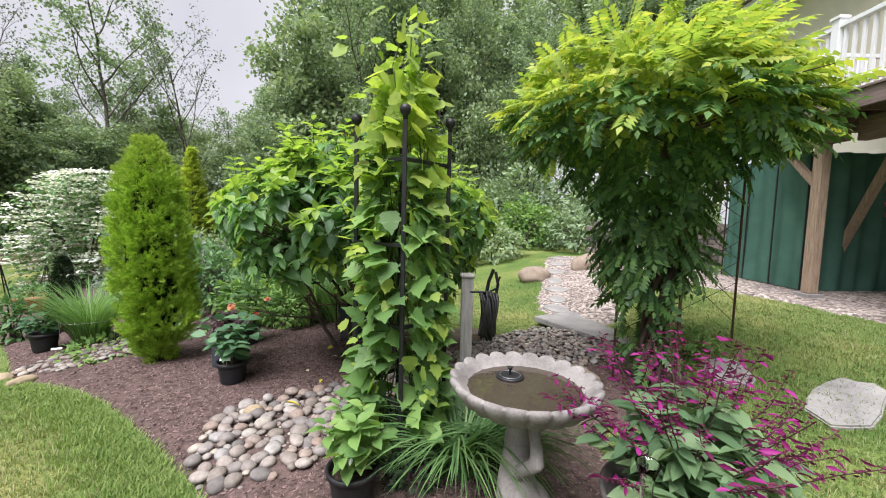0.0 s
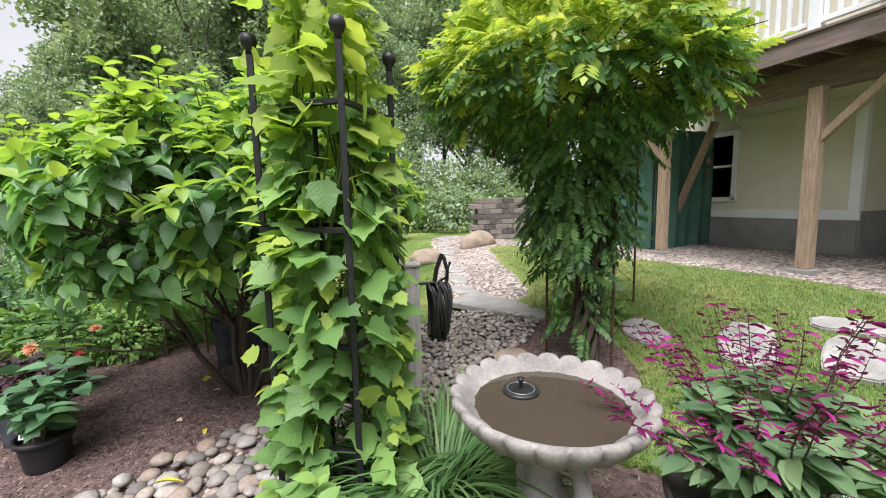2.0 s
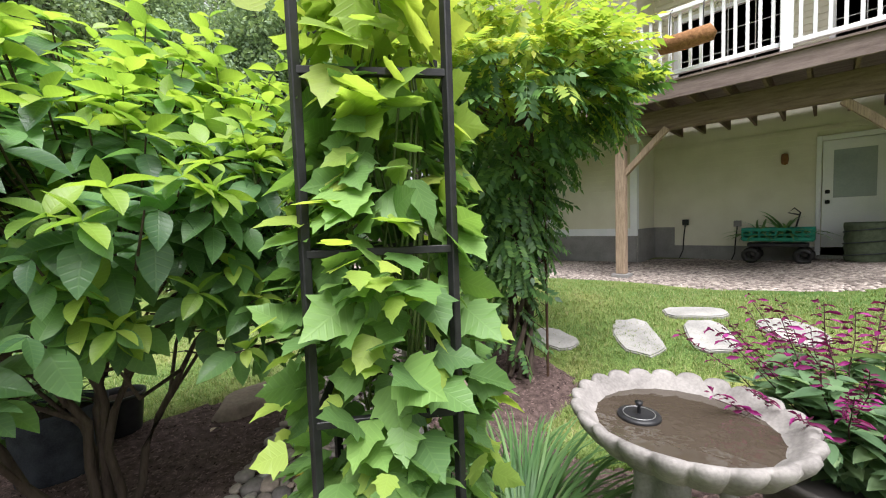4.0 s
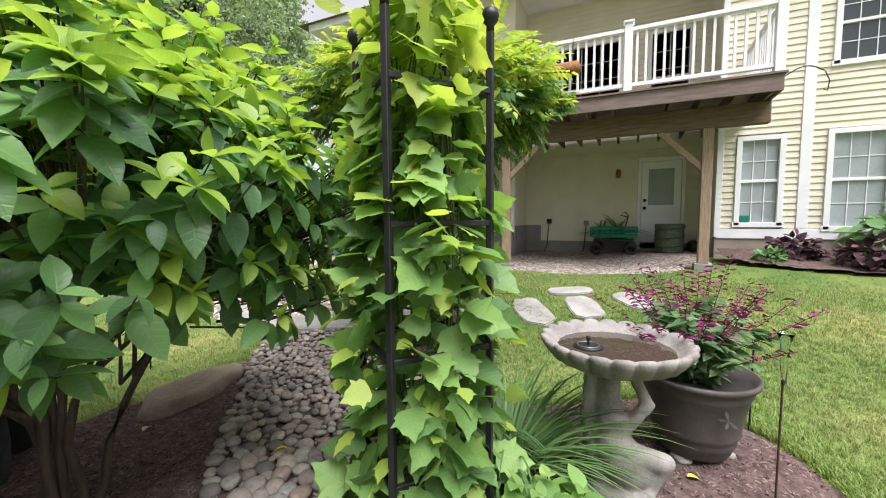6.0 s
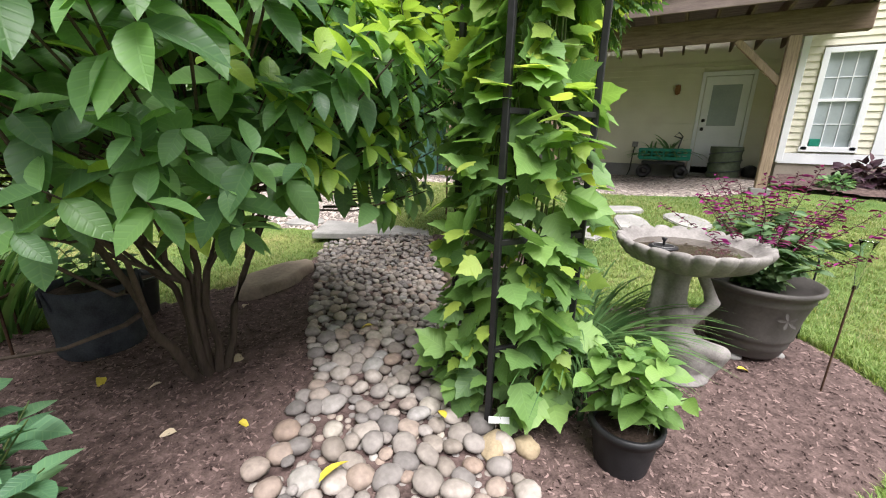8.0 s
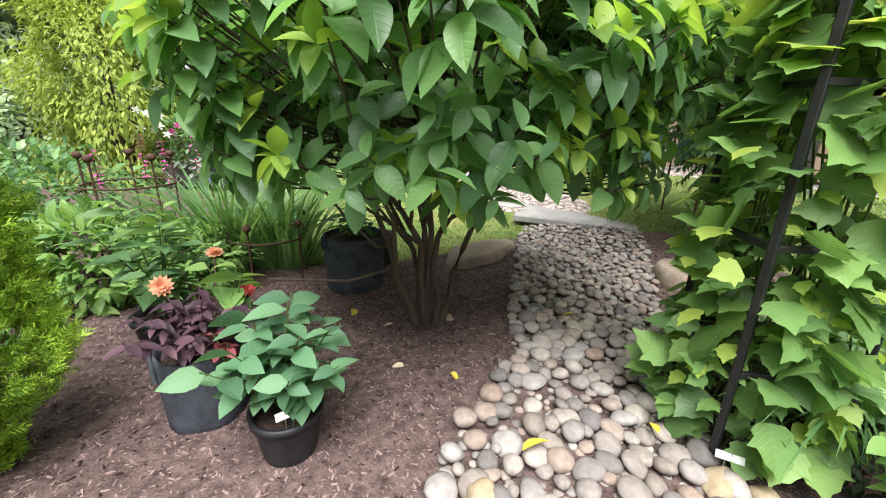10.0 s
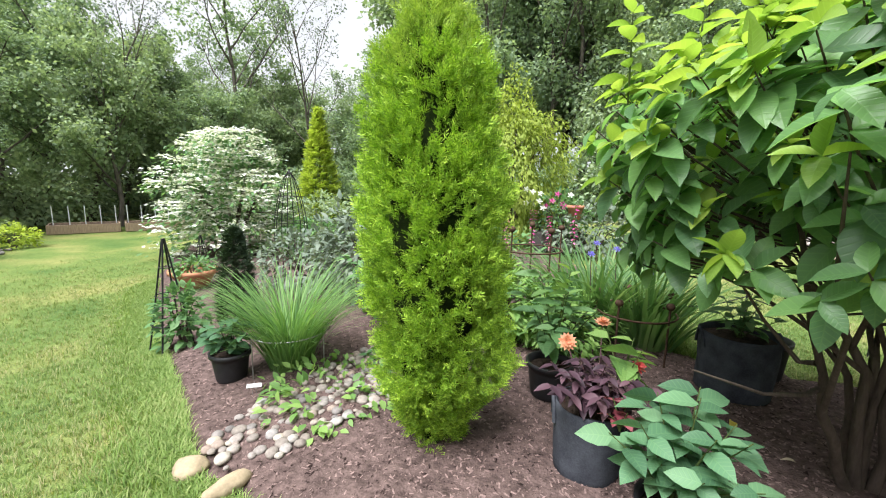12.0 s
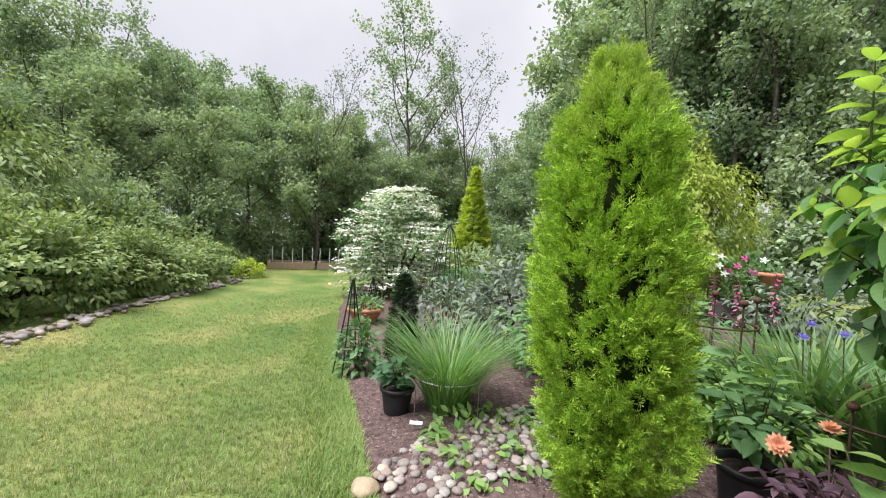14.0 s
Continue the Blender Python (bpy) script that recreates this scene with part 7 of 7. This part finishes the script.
# umbrella crown: a lumpy cap, fuller towards the house side
NW = 1500
d = unit(wr.normal(size=(NW * 3, 3)))
d = d[d[:, 2] > -0.12][:NW]
lump = 1 + 0.10 * np.sin(d[:, 0] * 6 + 2) * np.sin(d[:, 1] * 5) + 0.05 * np.sin(d[:, 2] * 12 + d[:, 0] * 8)
cc = np.array([-0.22, 0.0, 2.28])
p = cc + d * np.array([1.12, 1.02, 0.78]) * (lump * (1 - 0.4 * wr.uniform(0, 1, len(d)) ** 2))[:, None]
ax = unit(d * np.array([1, 1, 0.4]) + wr.normal(size=d.shape) * 0.45 - UP * 0.35)
# split by height: the crown's top takes the colour with light painted in
old = (d[:, 2] < 0.12 + 0.25 * wr.uniform(-1, 1, len(d)))
sz = wr.uniform(0.20, 0.32, len(d))
up = unit(UP + d * 0.6 + wr.normal(size=d.shape) * 0.25)
part_np("foliage", *scatter_np(*PN, p[old], ax[old], up[old], sz[old]), L_WIST, wis)
tagged(part_np("new_growth", *scatter_np(*PN, p[~old], ax[~old], up[~old], sz[~old]), L_WISTNEWLIT, wis, "bright yellow-green young leaves"), kind="stuff")
NC = 800
z = wr.uniform(0.25, 2.25, NC) ** 1.0
a = wr.uniform(0, 6.28, NC)
rc = (0.16 + 0.24 * smooth01(0.5, 1.3, z) + 0.34 * smooth01(1.5, 2.2, z)) * np.sqrt(wr.uniform(0.15, 1, NC))
keep = (z > 1.0) | (wr.uniform(0, 1, NC) < 0.14)
p = np.stack([-0.18 + rc * np.cos(a), 0.0 + rc * np.sin(a), z], 1)[keep]
o = np.stack([np.cos(a), np.sin(a), np.zeros(NC)], 1)[keep]
part_np("lower_foliage", *scatter_np(*PN, p, unit(o * 0.8 - UP * 0.75 + wr.normal(size=p.shape) * 0.35), unit(o + UP * 0.6 + wr.normal(size=p.shape) * 0.3), wr.uniform(0.18, 0.30, len(p))), L_WIST, wis)

# ---- left part of the bed ----
gr = strap_clump("ornamental_grass", -4.22, 4.48, None, 760, 0.92, L_GRASS, "fountain of thin blue-green ornamental grass", 0.33, 701, blade(0.006, 0.75, 7), 0.15, stand=1.7)
hoop_a = np.linspace(0, 2 * np.pi, 33)[:-1]
hp = thing("plant_hoop", -4.22, 4.48, None, "thin wire plant support ring round the grass", "plant support")
part_np("ring", *tube_np(np.stack([0.28 * np.cos(hoop_a), 0.28 * np.sin(hoop_a), np.full(32, 0.30)], 1), 0.005, 5, True), M_WIRE, hp, "", True)
for k in range(3):
    a = k * 2.09
    tubes_part("leg", [(np.array([[0.28 * math.cos(a), 0.28 * math.sin(a), -0.03], [0.28 * math.cos(a), 0.28 * math.sin(a), 0.3]]), 0.004)], M_WIRE, hp)
cone_conifer("dark_yew", -5.45, 5.4, 0.30, 1.08, 2600, 0.085, L_DARK, "small dark green upright yew", 0.3, 703, 0.45)


def wire_obelisk(x, y, R, H, n, mat, label, ball=False, round_top=False, seed=1):
    t = thing("wire_obelisk", x, y, None, label, "trellis")
    for k in range(n):
        a = 2 * math.pi * k / n + 0.4
        if round_top:
            u = np.linspace(0, 1, 12)
            pts = np.stack([R * math.cos(a) * np.minimum(1, 1.9 * (1 - u)) ** 0.6, R * math.sin(a) * np.minimum(1, 1.9 * (1 - u)) ** 0.6, H * u ** 0.9], 1)
        else:
            pts = np.array([[R * math.cos(a), R * math.sin(a), -0.03], [R * 0.5 * math.cos(a), R * 0.5 * math.sin(a), H * 0.5], [0.01 * math.cos(a), 0.01 * math.sin(a), H]])
        tubes_part("rod", [(pts, 0.008)], mat, t, n=6)
    for u in (0.25, 0.5, 0.75):
        rr = R * ((1 - u) if not round_top else 1.0 if u < 0.6 else 0.75)
        part_np("ring", *tube_np(np.stack([rr * np.cos(hoop_a), rr * np.sin(hoop_a), np.full(32, H * u)], 1), 0.005, 5, True), mat, t, "", True)
    return t


wire_obelisk(-5.72, 4.85, 0.20, 1.05, 4, M_BLACK, "slim black wire obelisk with a climbing plant")
make_bush("low_climber", -5.66, 4.92, 0.2, 0.2, 0.6, 320, 0.09, L_GREEN, "green climber at the obelisk's foot", "plant", tpl=OV4, seed=705, stems=3)
wire_obelisk(-6.95, 8.65, 0.30, 1.95, 8, M_BLACK, "tall black iron obelisk with rounded top", round_top=True)
wire_obelisk(-8.3, 7.9, 0.2, 0.8, 4, M_BLACK, "short black wire plant support")
tp = thing("terracotta_bowl", -7.95, 7.35, None, "wide terracotta bowl with plants", "pot")
part_np("bowl", *lathe([(0.0, 0.0), (0.2, 0.0), (0.28, 0.16), (0.33, 0.24), (0.37, 0.25), (0.37, 0.31), (0.33, 0.31), (0.31, 0.25), (0.0, 0.24)], 32), M_TERRA, tp, "", True)
make_bush("bowl_plant", -7.95, 7.35, 0.30, 0.30, 0.24, 260, 0.10, L_GREEN, "green plants in a terracotta bowl", "plant", tpl=OVN, seed=706, stems=3, z=gz(-7.95, 7.35) + 0.25)
make_bush("perennial_mound", -4.5, 6.5, 0.7, 0.6, 1.15, 1500, 0.11, L_GREY, "grey-green leafy perennial mound", "plant", "perennials in the bed", tpl=OVN, seed=707)
make_bush("perennial_mound", -3.6, 5.9, 0.65, 0.6, 1.05, 1600, 0.10, L_GREEN, "dense green leafy perennial mound", "plant", "perennials in the bed", tpl=OVN, seed=708)
make_bush("perennial_mound", -5.8, 7.2, 0.7, 0.7, 0.9, 1100, 0.10, L_GREY, "grey-green leafy perennial mound", "plant", "perennials in the bed", tpl=OVN, seed=709)
make_bush("perennial_mound", -2.75, 5.55, 0.5, 0.45, 0.6, 1400, 0.10, L_BRIGHT, "bright green leafy perennial clump", "plant", "perennials in the bed", tpl=OVN, seed=710)
make_bush("perennial_mound", -2.2, 5.3, 0.4, 0.36, 0.5, 1300, 0.07, L_BRIGHT, "dense green leafy perennial mound", "plant", "perennials in the bed", tpl=OVN, seed=711)
make_bush("perennial_mound", -3.4, 7.6, 0.9, 0.8, 0.9, 1400, 0.11, L_GREEN, "dense green leafy perennial mound", "plant", "perennials in the bed", tpl=OVN, seed=712)
make_bush("perennial_mound", -5.0, 9.2, 1.0, 0.9, 1.0, 1400, 0.12, L_GREY, "grey-green leafy perennial mound", "plant", "perennials in the bed", tpl=OVN, seed=713)
make_bush("perennial_mound", -7.4, 10.2, 0.9, 0.8, 0.9, 1200, 0.12, L_GREEN, "dense green leafy perennial mound", "plant", "perennials in the bed", tpl=OVN, seed=714)
make_bush("perennial_mound", -8.3, 12.4, 1.3, 1.1, 1.4, 1800, 0.13, L_WOODS2, "light green leafy shrub mound", "plant", "perennials in the bed", tpl=OVN, seed=715)
make_bush("leafy_shrub", -1.2, 10.5, 1.1, 1.0, 1.0, 1500, 0.12, L_GREY, "grey-green shrub behind the iris bed", "shrub", tpl=OVN, seed=716)
strap_clump("iris_clump", -1.85, 5.75, None, 260, 0.95, L_IRIS, "tall upright green iris leaves", 0.45, 721, blade(0.022, 0.5, 5), 0.3, stand=1.3)
strap_clump("iris_clump", -1.45, 5.6, None, 200, 0.9, L_IRIS, "tall upright green iris leaves", 0.5, 722, blade(0.022, 0.5, 5), 0.26, stand=1.3)
for k, (x, y, z) in enumerate(((-1.95, 5.6, 0.76), (-1.72, 5.7, 0.80), (-1.86, 5.9, 0.82), (-1.5, 5.45, 0.66))):
    flower("iris_flower", x, y, z, 0.042, P_BLUE, "violet-blue iris bloom on a tall stem", 12, (x + 0.05, y + 0.1, 0.2), (0.1, -0.5, 0.8), 30 + k, 2)


def ring_support(x, y, R, H, label):
    t = thing("peony_ring", x, y, None, label, "plant support")
    part_np("ring", *tube_np(np.stack([R * np.cos(hoop_a), R * np.sin(hoop_a), np.full(32, H * 0.8)], 1), 0.008, 6, True), M_RUST, t, "", True)
    for k in range(5):
        a = k * 2 * math.pi / 5 + 0.3
        q = part_np("stake", *tube_np(np.array([[R * math.cos(a), R * math.sin(a), -0.03], [R * math.cos(a), R * math.sin(a), H]]), 0.008, 6), M_RUST, t, "", True)
        V, F = lathe([(0.0, H - 0.005), (0.024, H + 0.01), (0.033, H + 0.03), (0.024, H + 0.05), (0.0, H + 0.058)], 12)
        part_np("ball_finial", V + np.array([R * math.cos(a), R * math.sin(a), 0]), F, M_RUST, q, "", True)


ring_support(-2.47, 5.9, 0.30, 0.92, "rusty iron ring support with ball-topped stakes")
ring_support(-1.62, 5.3, 0.30, 0.46, "low rusty iron ring support with ball-topped stakes")
for k, (x, y, h) in enumerate(((-2.25, 6.9, 1.0), (-2.75, 6.6, 0.95), (-2.45, 7.3, 1.05), (-2.0, 6.6, 1.15))):
    r = np.random.default_rng(740 + k)
    t = thing("foxglove", x, y, None, "tall pink foxglove spire in bloom", "flower", "foxgloves")
    tubes_part("stem", [(np.array([[0, 0, 0], [0, 0, h]]), 0.006)], M_STEM, t)
    zz = np.repeat(np.linspace(h * 0.6, h, 12), 3)
    aa = r.uniform(0, 6.28, len(zz))
    part_np("bells", *scatter_np(*PETAL, np.stack([0 * zz, 0 * zz, zz], 1), np.stack([np.cos(aa), np.sin(aa), -0.5 + 0 * aa], 1), np.tile(UP, (len(zz), 1)), np.full(len(zz), 0.06)), P_PINK, t)
    part_np("leaves", *scatter_np(*OVN, np.zeros((14, 3)) + UP * np.linspace(0.02, h * 0.55, 14)[:, None], unit(np.stack([np.cos(np.arange(14) * 2.4), np.sin(np.arange(14) * 2.4), 0.2 + 0 * np.arange(14)], 1)), np.tile(UP, (14, 1)), np.linspace(0.22, 0.1, 14)), L_GREEN, t)
# rose planter in the distance
rp = thing("stone_trough", -1.9, 10.6, None, "grey trough planted with pale pink roses", "planter")
box_part("trough", M_PLANTER, rp, -0.5, 0.5, -0.25, 0.25, 0, 0.42, 0.03)
make_bush("rose_bush", -1.9, 10.6, 0.6, 0.45, 0.85, 700, 0.10, L_GREEN, "pale pink rose bush in a trough", "bush", tpl=OV4, seed=751, z=gz(-1.9, 10.6) + 0.4)
for k in range(14):
    r = np.random.default_rng(760 + k)
    flower("rose", -1.95 + r.normal() * 0.35, 10.25 + r.normal() * 0.12, 1.0 + r.uniform(-0.2, 0.35), 0.075, P_WHITE if k % 3 else P_PINK, "pale pink open rose bloom", 15, None, (0.1, -0.8, 0.5), k, 3)
pt_ = thing("terracotta_pot", -1.62, 10.2, gz(-1.62, 10.2) + 0.72, "hanging terracotta pot among roses", "pot")
part_np("pot_body", *lathe([(0.0, 0.0), (0.10, 0.0), (0.15, 0.22), (0.17, 0.22), (0.17, 0.28), (0.14, 0.28), (0.0, 0.24)], 20), M_TERRA, pt_, "", True)
tubes_part("stake", [(np.array([[0, 0.05, -0.78], [0, 0.05, 0.1]]), 0.01)], M_BLACK, pt_)

# raised beds and stakes at the lawn's end
for k, (x, y) in enumerate(((-16.9, 12.1), (-15.7, 13.6))):
    rb = thing("raised_bed", x, y, None, "low raised bed of pale sawn timber", "raised bed", "raised beds", rz=52)
    for a in ((-0.9, 0.9, -0.5, -0.45), (-0.9, 0.9, 0.45, 0.5), (-0.9, -0.85, -0.45, 0.45), (0.85, 0.9, -0.45, 0.45)):
        box_part("board", M_WOOD, rb, *a, 0, 0.28)
    box_part("soil", M_SOIL, rb, -0.85, 0.85, -0.45, 0.45, 0, 0.22, 0)
    for j in range(5):
        tubes_part("stake", [(np.array([[-0.8 + 0.4 * j, 0.35, 0.1], [-0.8 + 0.4 * j, 0.35, 0.85]]), 0.016)], M_WHITE, rb, n=5)
wpot = thing("rope_line", -0.55, 5.6, None, "thin dark rope fence between low stakes", "fence")
for k in range(3):
    tubes_part("stake", [(np.array([[-1.1 + 1.0 * k, 0.1 * k, -0.05], [-1.1 + 1.0 * k, 0.1 * k, 0.5]]), 0.008)], M_BLACK, wpot, n=5)
u_ = np.linspace(0, 1, 12)
for k in range(2):
    tubes_part("rope", [(np.stack([-1.1 + k + u_, 0.1 * (k + u_), 0.46 - 0.12 * np.sin(u_ * np.pi)], 1), 0.005)], M_BLACK, wpot, n=5)

# weeds between the small creek's stones
make_bush("strawberry_weed", -3.72, 4.15, 0.42, 0.5, 0.10, 260, 0.07, L_BRIGHT, "low light green weeds among the stones", "weed", tpl=OV4, seed=771, stems=2)
make_bush("strawberry_weed", -3.3, 4.75, 0.35, 0.4, 0.12, 200, 0.07, L_GREEN, "low light green weeds among the stones", "weed", tpl=OV4, seed=772, stems=2)
make_bush("dark_perennial", -0.15, 2.12, 0.16, 0.14, 0.22, 200, 0.06, L_DARK, "small dark feathery perennial", "plant", tpl=OVN, seed=773, stems=2)
make_bush("lawn_edge_plant", 2.55, 3.95, 0.22, 0.2, 0.25, 220, 0.07, L_BRIGHT, "small pale green plant at the arch", "plant", tpl=OVN, seed=774, stems=2)
make_bush("path_shrub", 1.4, 12.6, 1.0, 0.9, 1.3, 1500, 0.13, L_WOODS2, "light green shrub beside the path", "shrub", "shrubs by the path", tpl=OV4, seed=775)
make_bush("path_shrub", 4.6, 14.0, 1.2, 1.1, 1.6, 1700, 0.14, L_WOODS, "green shrub beside the path", "shrub", "shrubs by the path", tpl=OV4, seed=776)
make_bush("path_shrub", 3.0, 15.2, 1.1, 1.0, 1.9, 1700, 0.14, L_BRIGHT, "bright green shrub beside the path", "shrub", "shrubs by the path", tpl=OV4, seed=777)

# fallen leaves on mulch and stones
fl_rng = np.random.default_rng(801)
for k, (x, y, z, s, m, lab) in enumerate(((-1.22, 2.84, 0.10, 0.14, M_BLEAF, "long curled yellow fallen leaf on the stones"), (-0.16, 3.47, 0.09, 0.08, M_BLEAF, "yellow fallen leaf on the stones"), (-1.29, 4.37, 0.03, 0.09, M_BLEAF, "yellow fallen leaf on the mulch"),
                                         (-0.84, 3.92, 0.03, 0.10, M_BLEAF2, "dry pale fallen leaf on the mulch"), (-1.30, 3.62, 0.03, 0.07, M_BLEAF2, "dry pale fallen leaf on the mulch"), (-1.12, 3.45, 0.03, 0.06, M_BLEAF, "yellow fallen leaf on the mulch"),
                                         (-0.35, 4.55, 0.03, 0.09, M_BLEAF2, "dry pale fallen leaf on the mulch"), (-1.15, 4.05, 0.03, 0.06, M_BLEAF2, "dry pale fallen leaf on the mulch"), (0.62, 1.42, 0.03, 0.07, M_BLEAF, "yellow fallen leaf on the mulch"), (-0.70, 2.62, 0.10, 0.07, M_BLEAF, "yellow fallen leaf on the stones"))):
    V, F = scatter_np(*ovate(5, 0.32 if k == 0 else 0.5, 0.3, 0.25 + 0.2 * fl_rng.uniform()), np.zeros((1, 3)), np.array([[math.cos(k * 2.2), math.sin(k * 2.2), 0.12]]), UP[None] + fl_rng.normal(size=(1, 3)) * 0.2, np.array([s]))
    o = part_np("fallen_leaf", V, F, m, None, "", True)
    o.matrix_basis = pose(x, y, gz(x, y) + z)
    tagged(o, lab, "leaf", "fallen leaves")

# ---- bark chips and grass ----
cr_ = np.random.default_rng(811)
cx, cy = cr_.uniform(-5.8, 2.2, 110000), cr_.uniform(0.6, 6.0, 110000)
dens = np.exp(-np.hypot(cx + 1.2, cy - 2.9) / 2.6)
k = inside(BED, cx, cy) & ~inside(CREEK, cx, cy) & (cr_.uniform(0, 1, 110000) < 0.25 + 1.2 * dens)
cx, cy = cx[k], cy[k]
n = len(cx)
CH = (np.array([(-0.5, -0.16, 0), (0.5, -0.10, 0.02), (0.45, 0.16, 0), (-0.45, 0.12, 0.03), (0, 0, 0.22)]), np.array([(0, 1, 4), (1, 2, 4), (2, 3, 4), (3, 0, 4)]))
ang = cr_.uniform(0, 6.28, n)
cz_ = ground_z(cx, cy) + bed_lift(cx, cy)
tagged(part_np("bark_chips", *scatter_np(*CH, np.stack([cx, cy, cz_ + 0.001], 1), np.stack([np.cos(ang), np.sin(ang), cr_.normal(size=n) * 0.25], 1), unit(UP + cr_.normal(size=(n, 3)) * 0.35), 0.006 + 0.028 * cr_.uniform(0, 1, n) ** 1.8), M_CHIP), "loose shredded bark chips on the bed", "mulch", kind="stuff")

TUFT_V, TUFT_F = [], []
tr_ = np.random.default_rng(821)
for k in range(7):
    a = tr_.uniform(0, 6.28)
    lean = tr_.uniform(0.15, 0.75)
    b = np.array([tr_.normal() * 0.25, tr_.normal() * 0.25, 0])
    dxy = np.array([math.cos(a), math.sin(a), 0])
    s = np.array([-math.sin(a), math.cos(a), 0]) * 0.045
    L = tr_.uniform(0.6, 1.1)
    m = b + dxy * lean * 0.4 * L + UP * 0.6 * L
    e = b + dxy * lean * L + UP * (1 - 0.3 * lean) * L
    i = len(TUFT_V)
    TUFT_V += [b - s, b + s, m + s * 0.8, m - s * 0.8, e]
    TUFT_F += [(i, i + 1, i + 2), (i, i + 2, i + 3), (i + 3, i + 2, i + 4)]
TUFT = (np.array(TUFT_V), np.array(TUFT_F))


def grass(name, x0, x1, y0, y1, density, size, holes, r, falloff=None):
    n = int((x1 - x0) * (y1 - y0) * density)
    x, y = r.uniform(x0, x1, n), r.uniform(y0, y1, n)
    k = np.ones(n, bool)
    for h in holes:
        k &= ~inside(h, x, y)
    if falloff is not None:
        k &= r.uniform(0, 1, n) < falloff(x, y)
    x, y = x[k], y[k]
    n = len(x)
    a = r.uniform(0, 6.28, n)
    z = ground_z(x, y) + lumps(x, y, 1.7, 0.012) - 0.022
    return tagged(part_np(name, *scatter_np(TUFT[0], TUFT[1], np.stack([x, y, z], 1), np.stack([np.cos(a), np.sin(a), 0 * a], 1), np.tile(UP, (n, 1)), r.uniform(0.7, 1.3, n) * size), M_BLADE), "short mown lawn grass", "grass", kind="stuff")


HOLES = (BED, PATIO, PATH_GRAVEL, HOUSE_BED)
def turf_density(x, y):
    """Thick by the walked edge, thinner farther off, fading to nothing at the sheet's rim."""
    near = np.minimum(np.hypot(x + 3.2, y - 2.2), np.hypot(x - 1.2, y - 1.0))
    rim = smooth01(-13, -9, x) * smooth01(6.2, 4.5, x) * smooth01(-2.5, -0.5, y) * smooth01(10.0, 7.5, y)
    return np.clip(2.6 / np.maximum(0.8, near), 0.16, 1) * rim


grass("lawn_grass", -13.0, 6.2, -2.5, 10.0, 1000, 0.040, HOLES, np.random.default_rng(831), turf_density)

# lusher grass along the bed's edge
er = np.random.default_rng(841)
bp_ = np.array(BED)
seg = np.roll(bp_, -1, 0) - bp_
sl = np.hypot(*seg.T)
pick = er.choice(len(bp_), 52000, p=sl / sl.sum())
q = bp_[pick] + seg[pick] * er.uniform(0, 1, 52000)[:, None]
nrm_ = np.stack([seg[pick, 1], -seg[pick, 0]], 1) / (sl[pick, None] + 1e-9)
q = q + nrm_ * np.abs(er.normal(size=52000) * 0.16 - 0.015)[:, None]
k = ~inside(BED, q[:, 0], q[:, 1]) & (q[:, 1] < 8.5) & (q[:, 0] > -9) & ((q[:, 0] < -1.0) | (q[:, 1] < 2.6))
for h in (PATIO, PATH_GRAVEL):
    k &= ~inside(h, q[:, 0], q[:, 1])
q = q[k]
a = er.uniform(0, 6.28, len(q))
tagged(part_np("edge_grass", *scatter_np(TUFT[0], TUFT[1], np.column_stack([q, ground_z(q[:, 0], q[:, 1]) - 0.02]), np.stack([np.cos(a), np.sin(a), 0 * a], 1), np.tile(UP, (len(q), 1)), er.uniform(0.7, 1.3, len(q)) * 0.055), M_LUSH), "longer lush green grass along the mulch", "grass", kind="stuff")
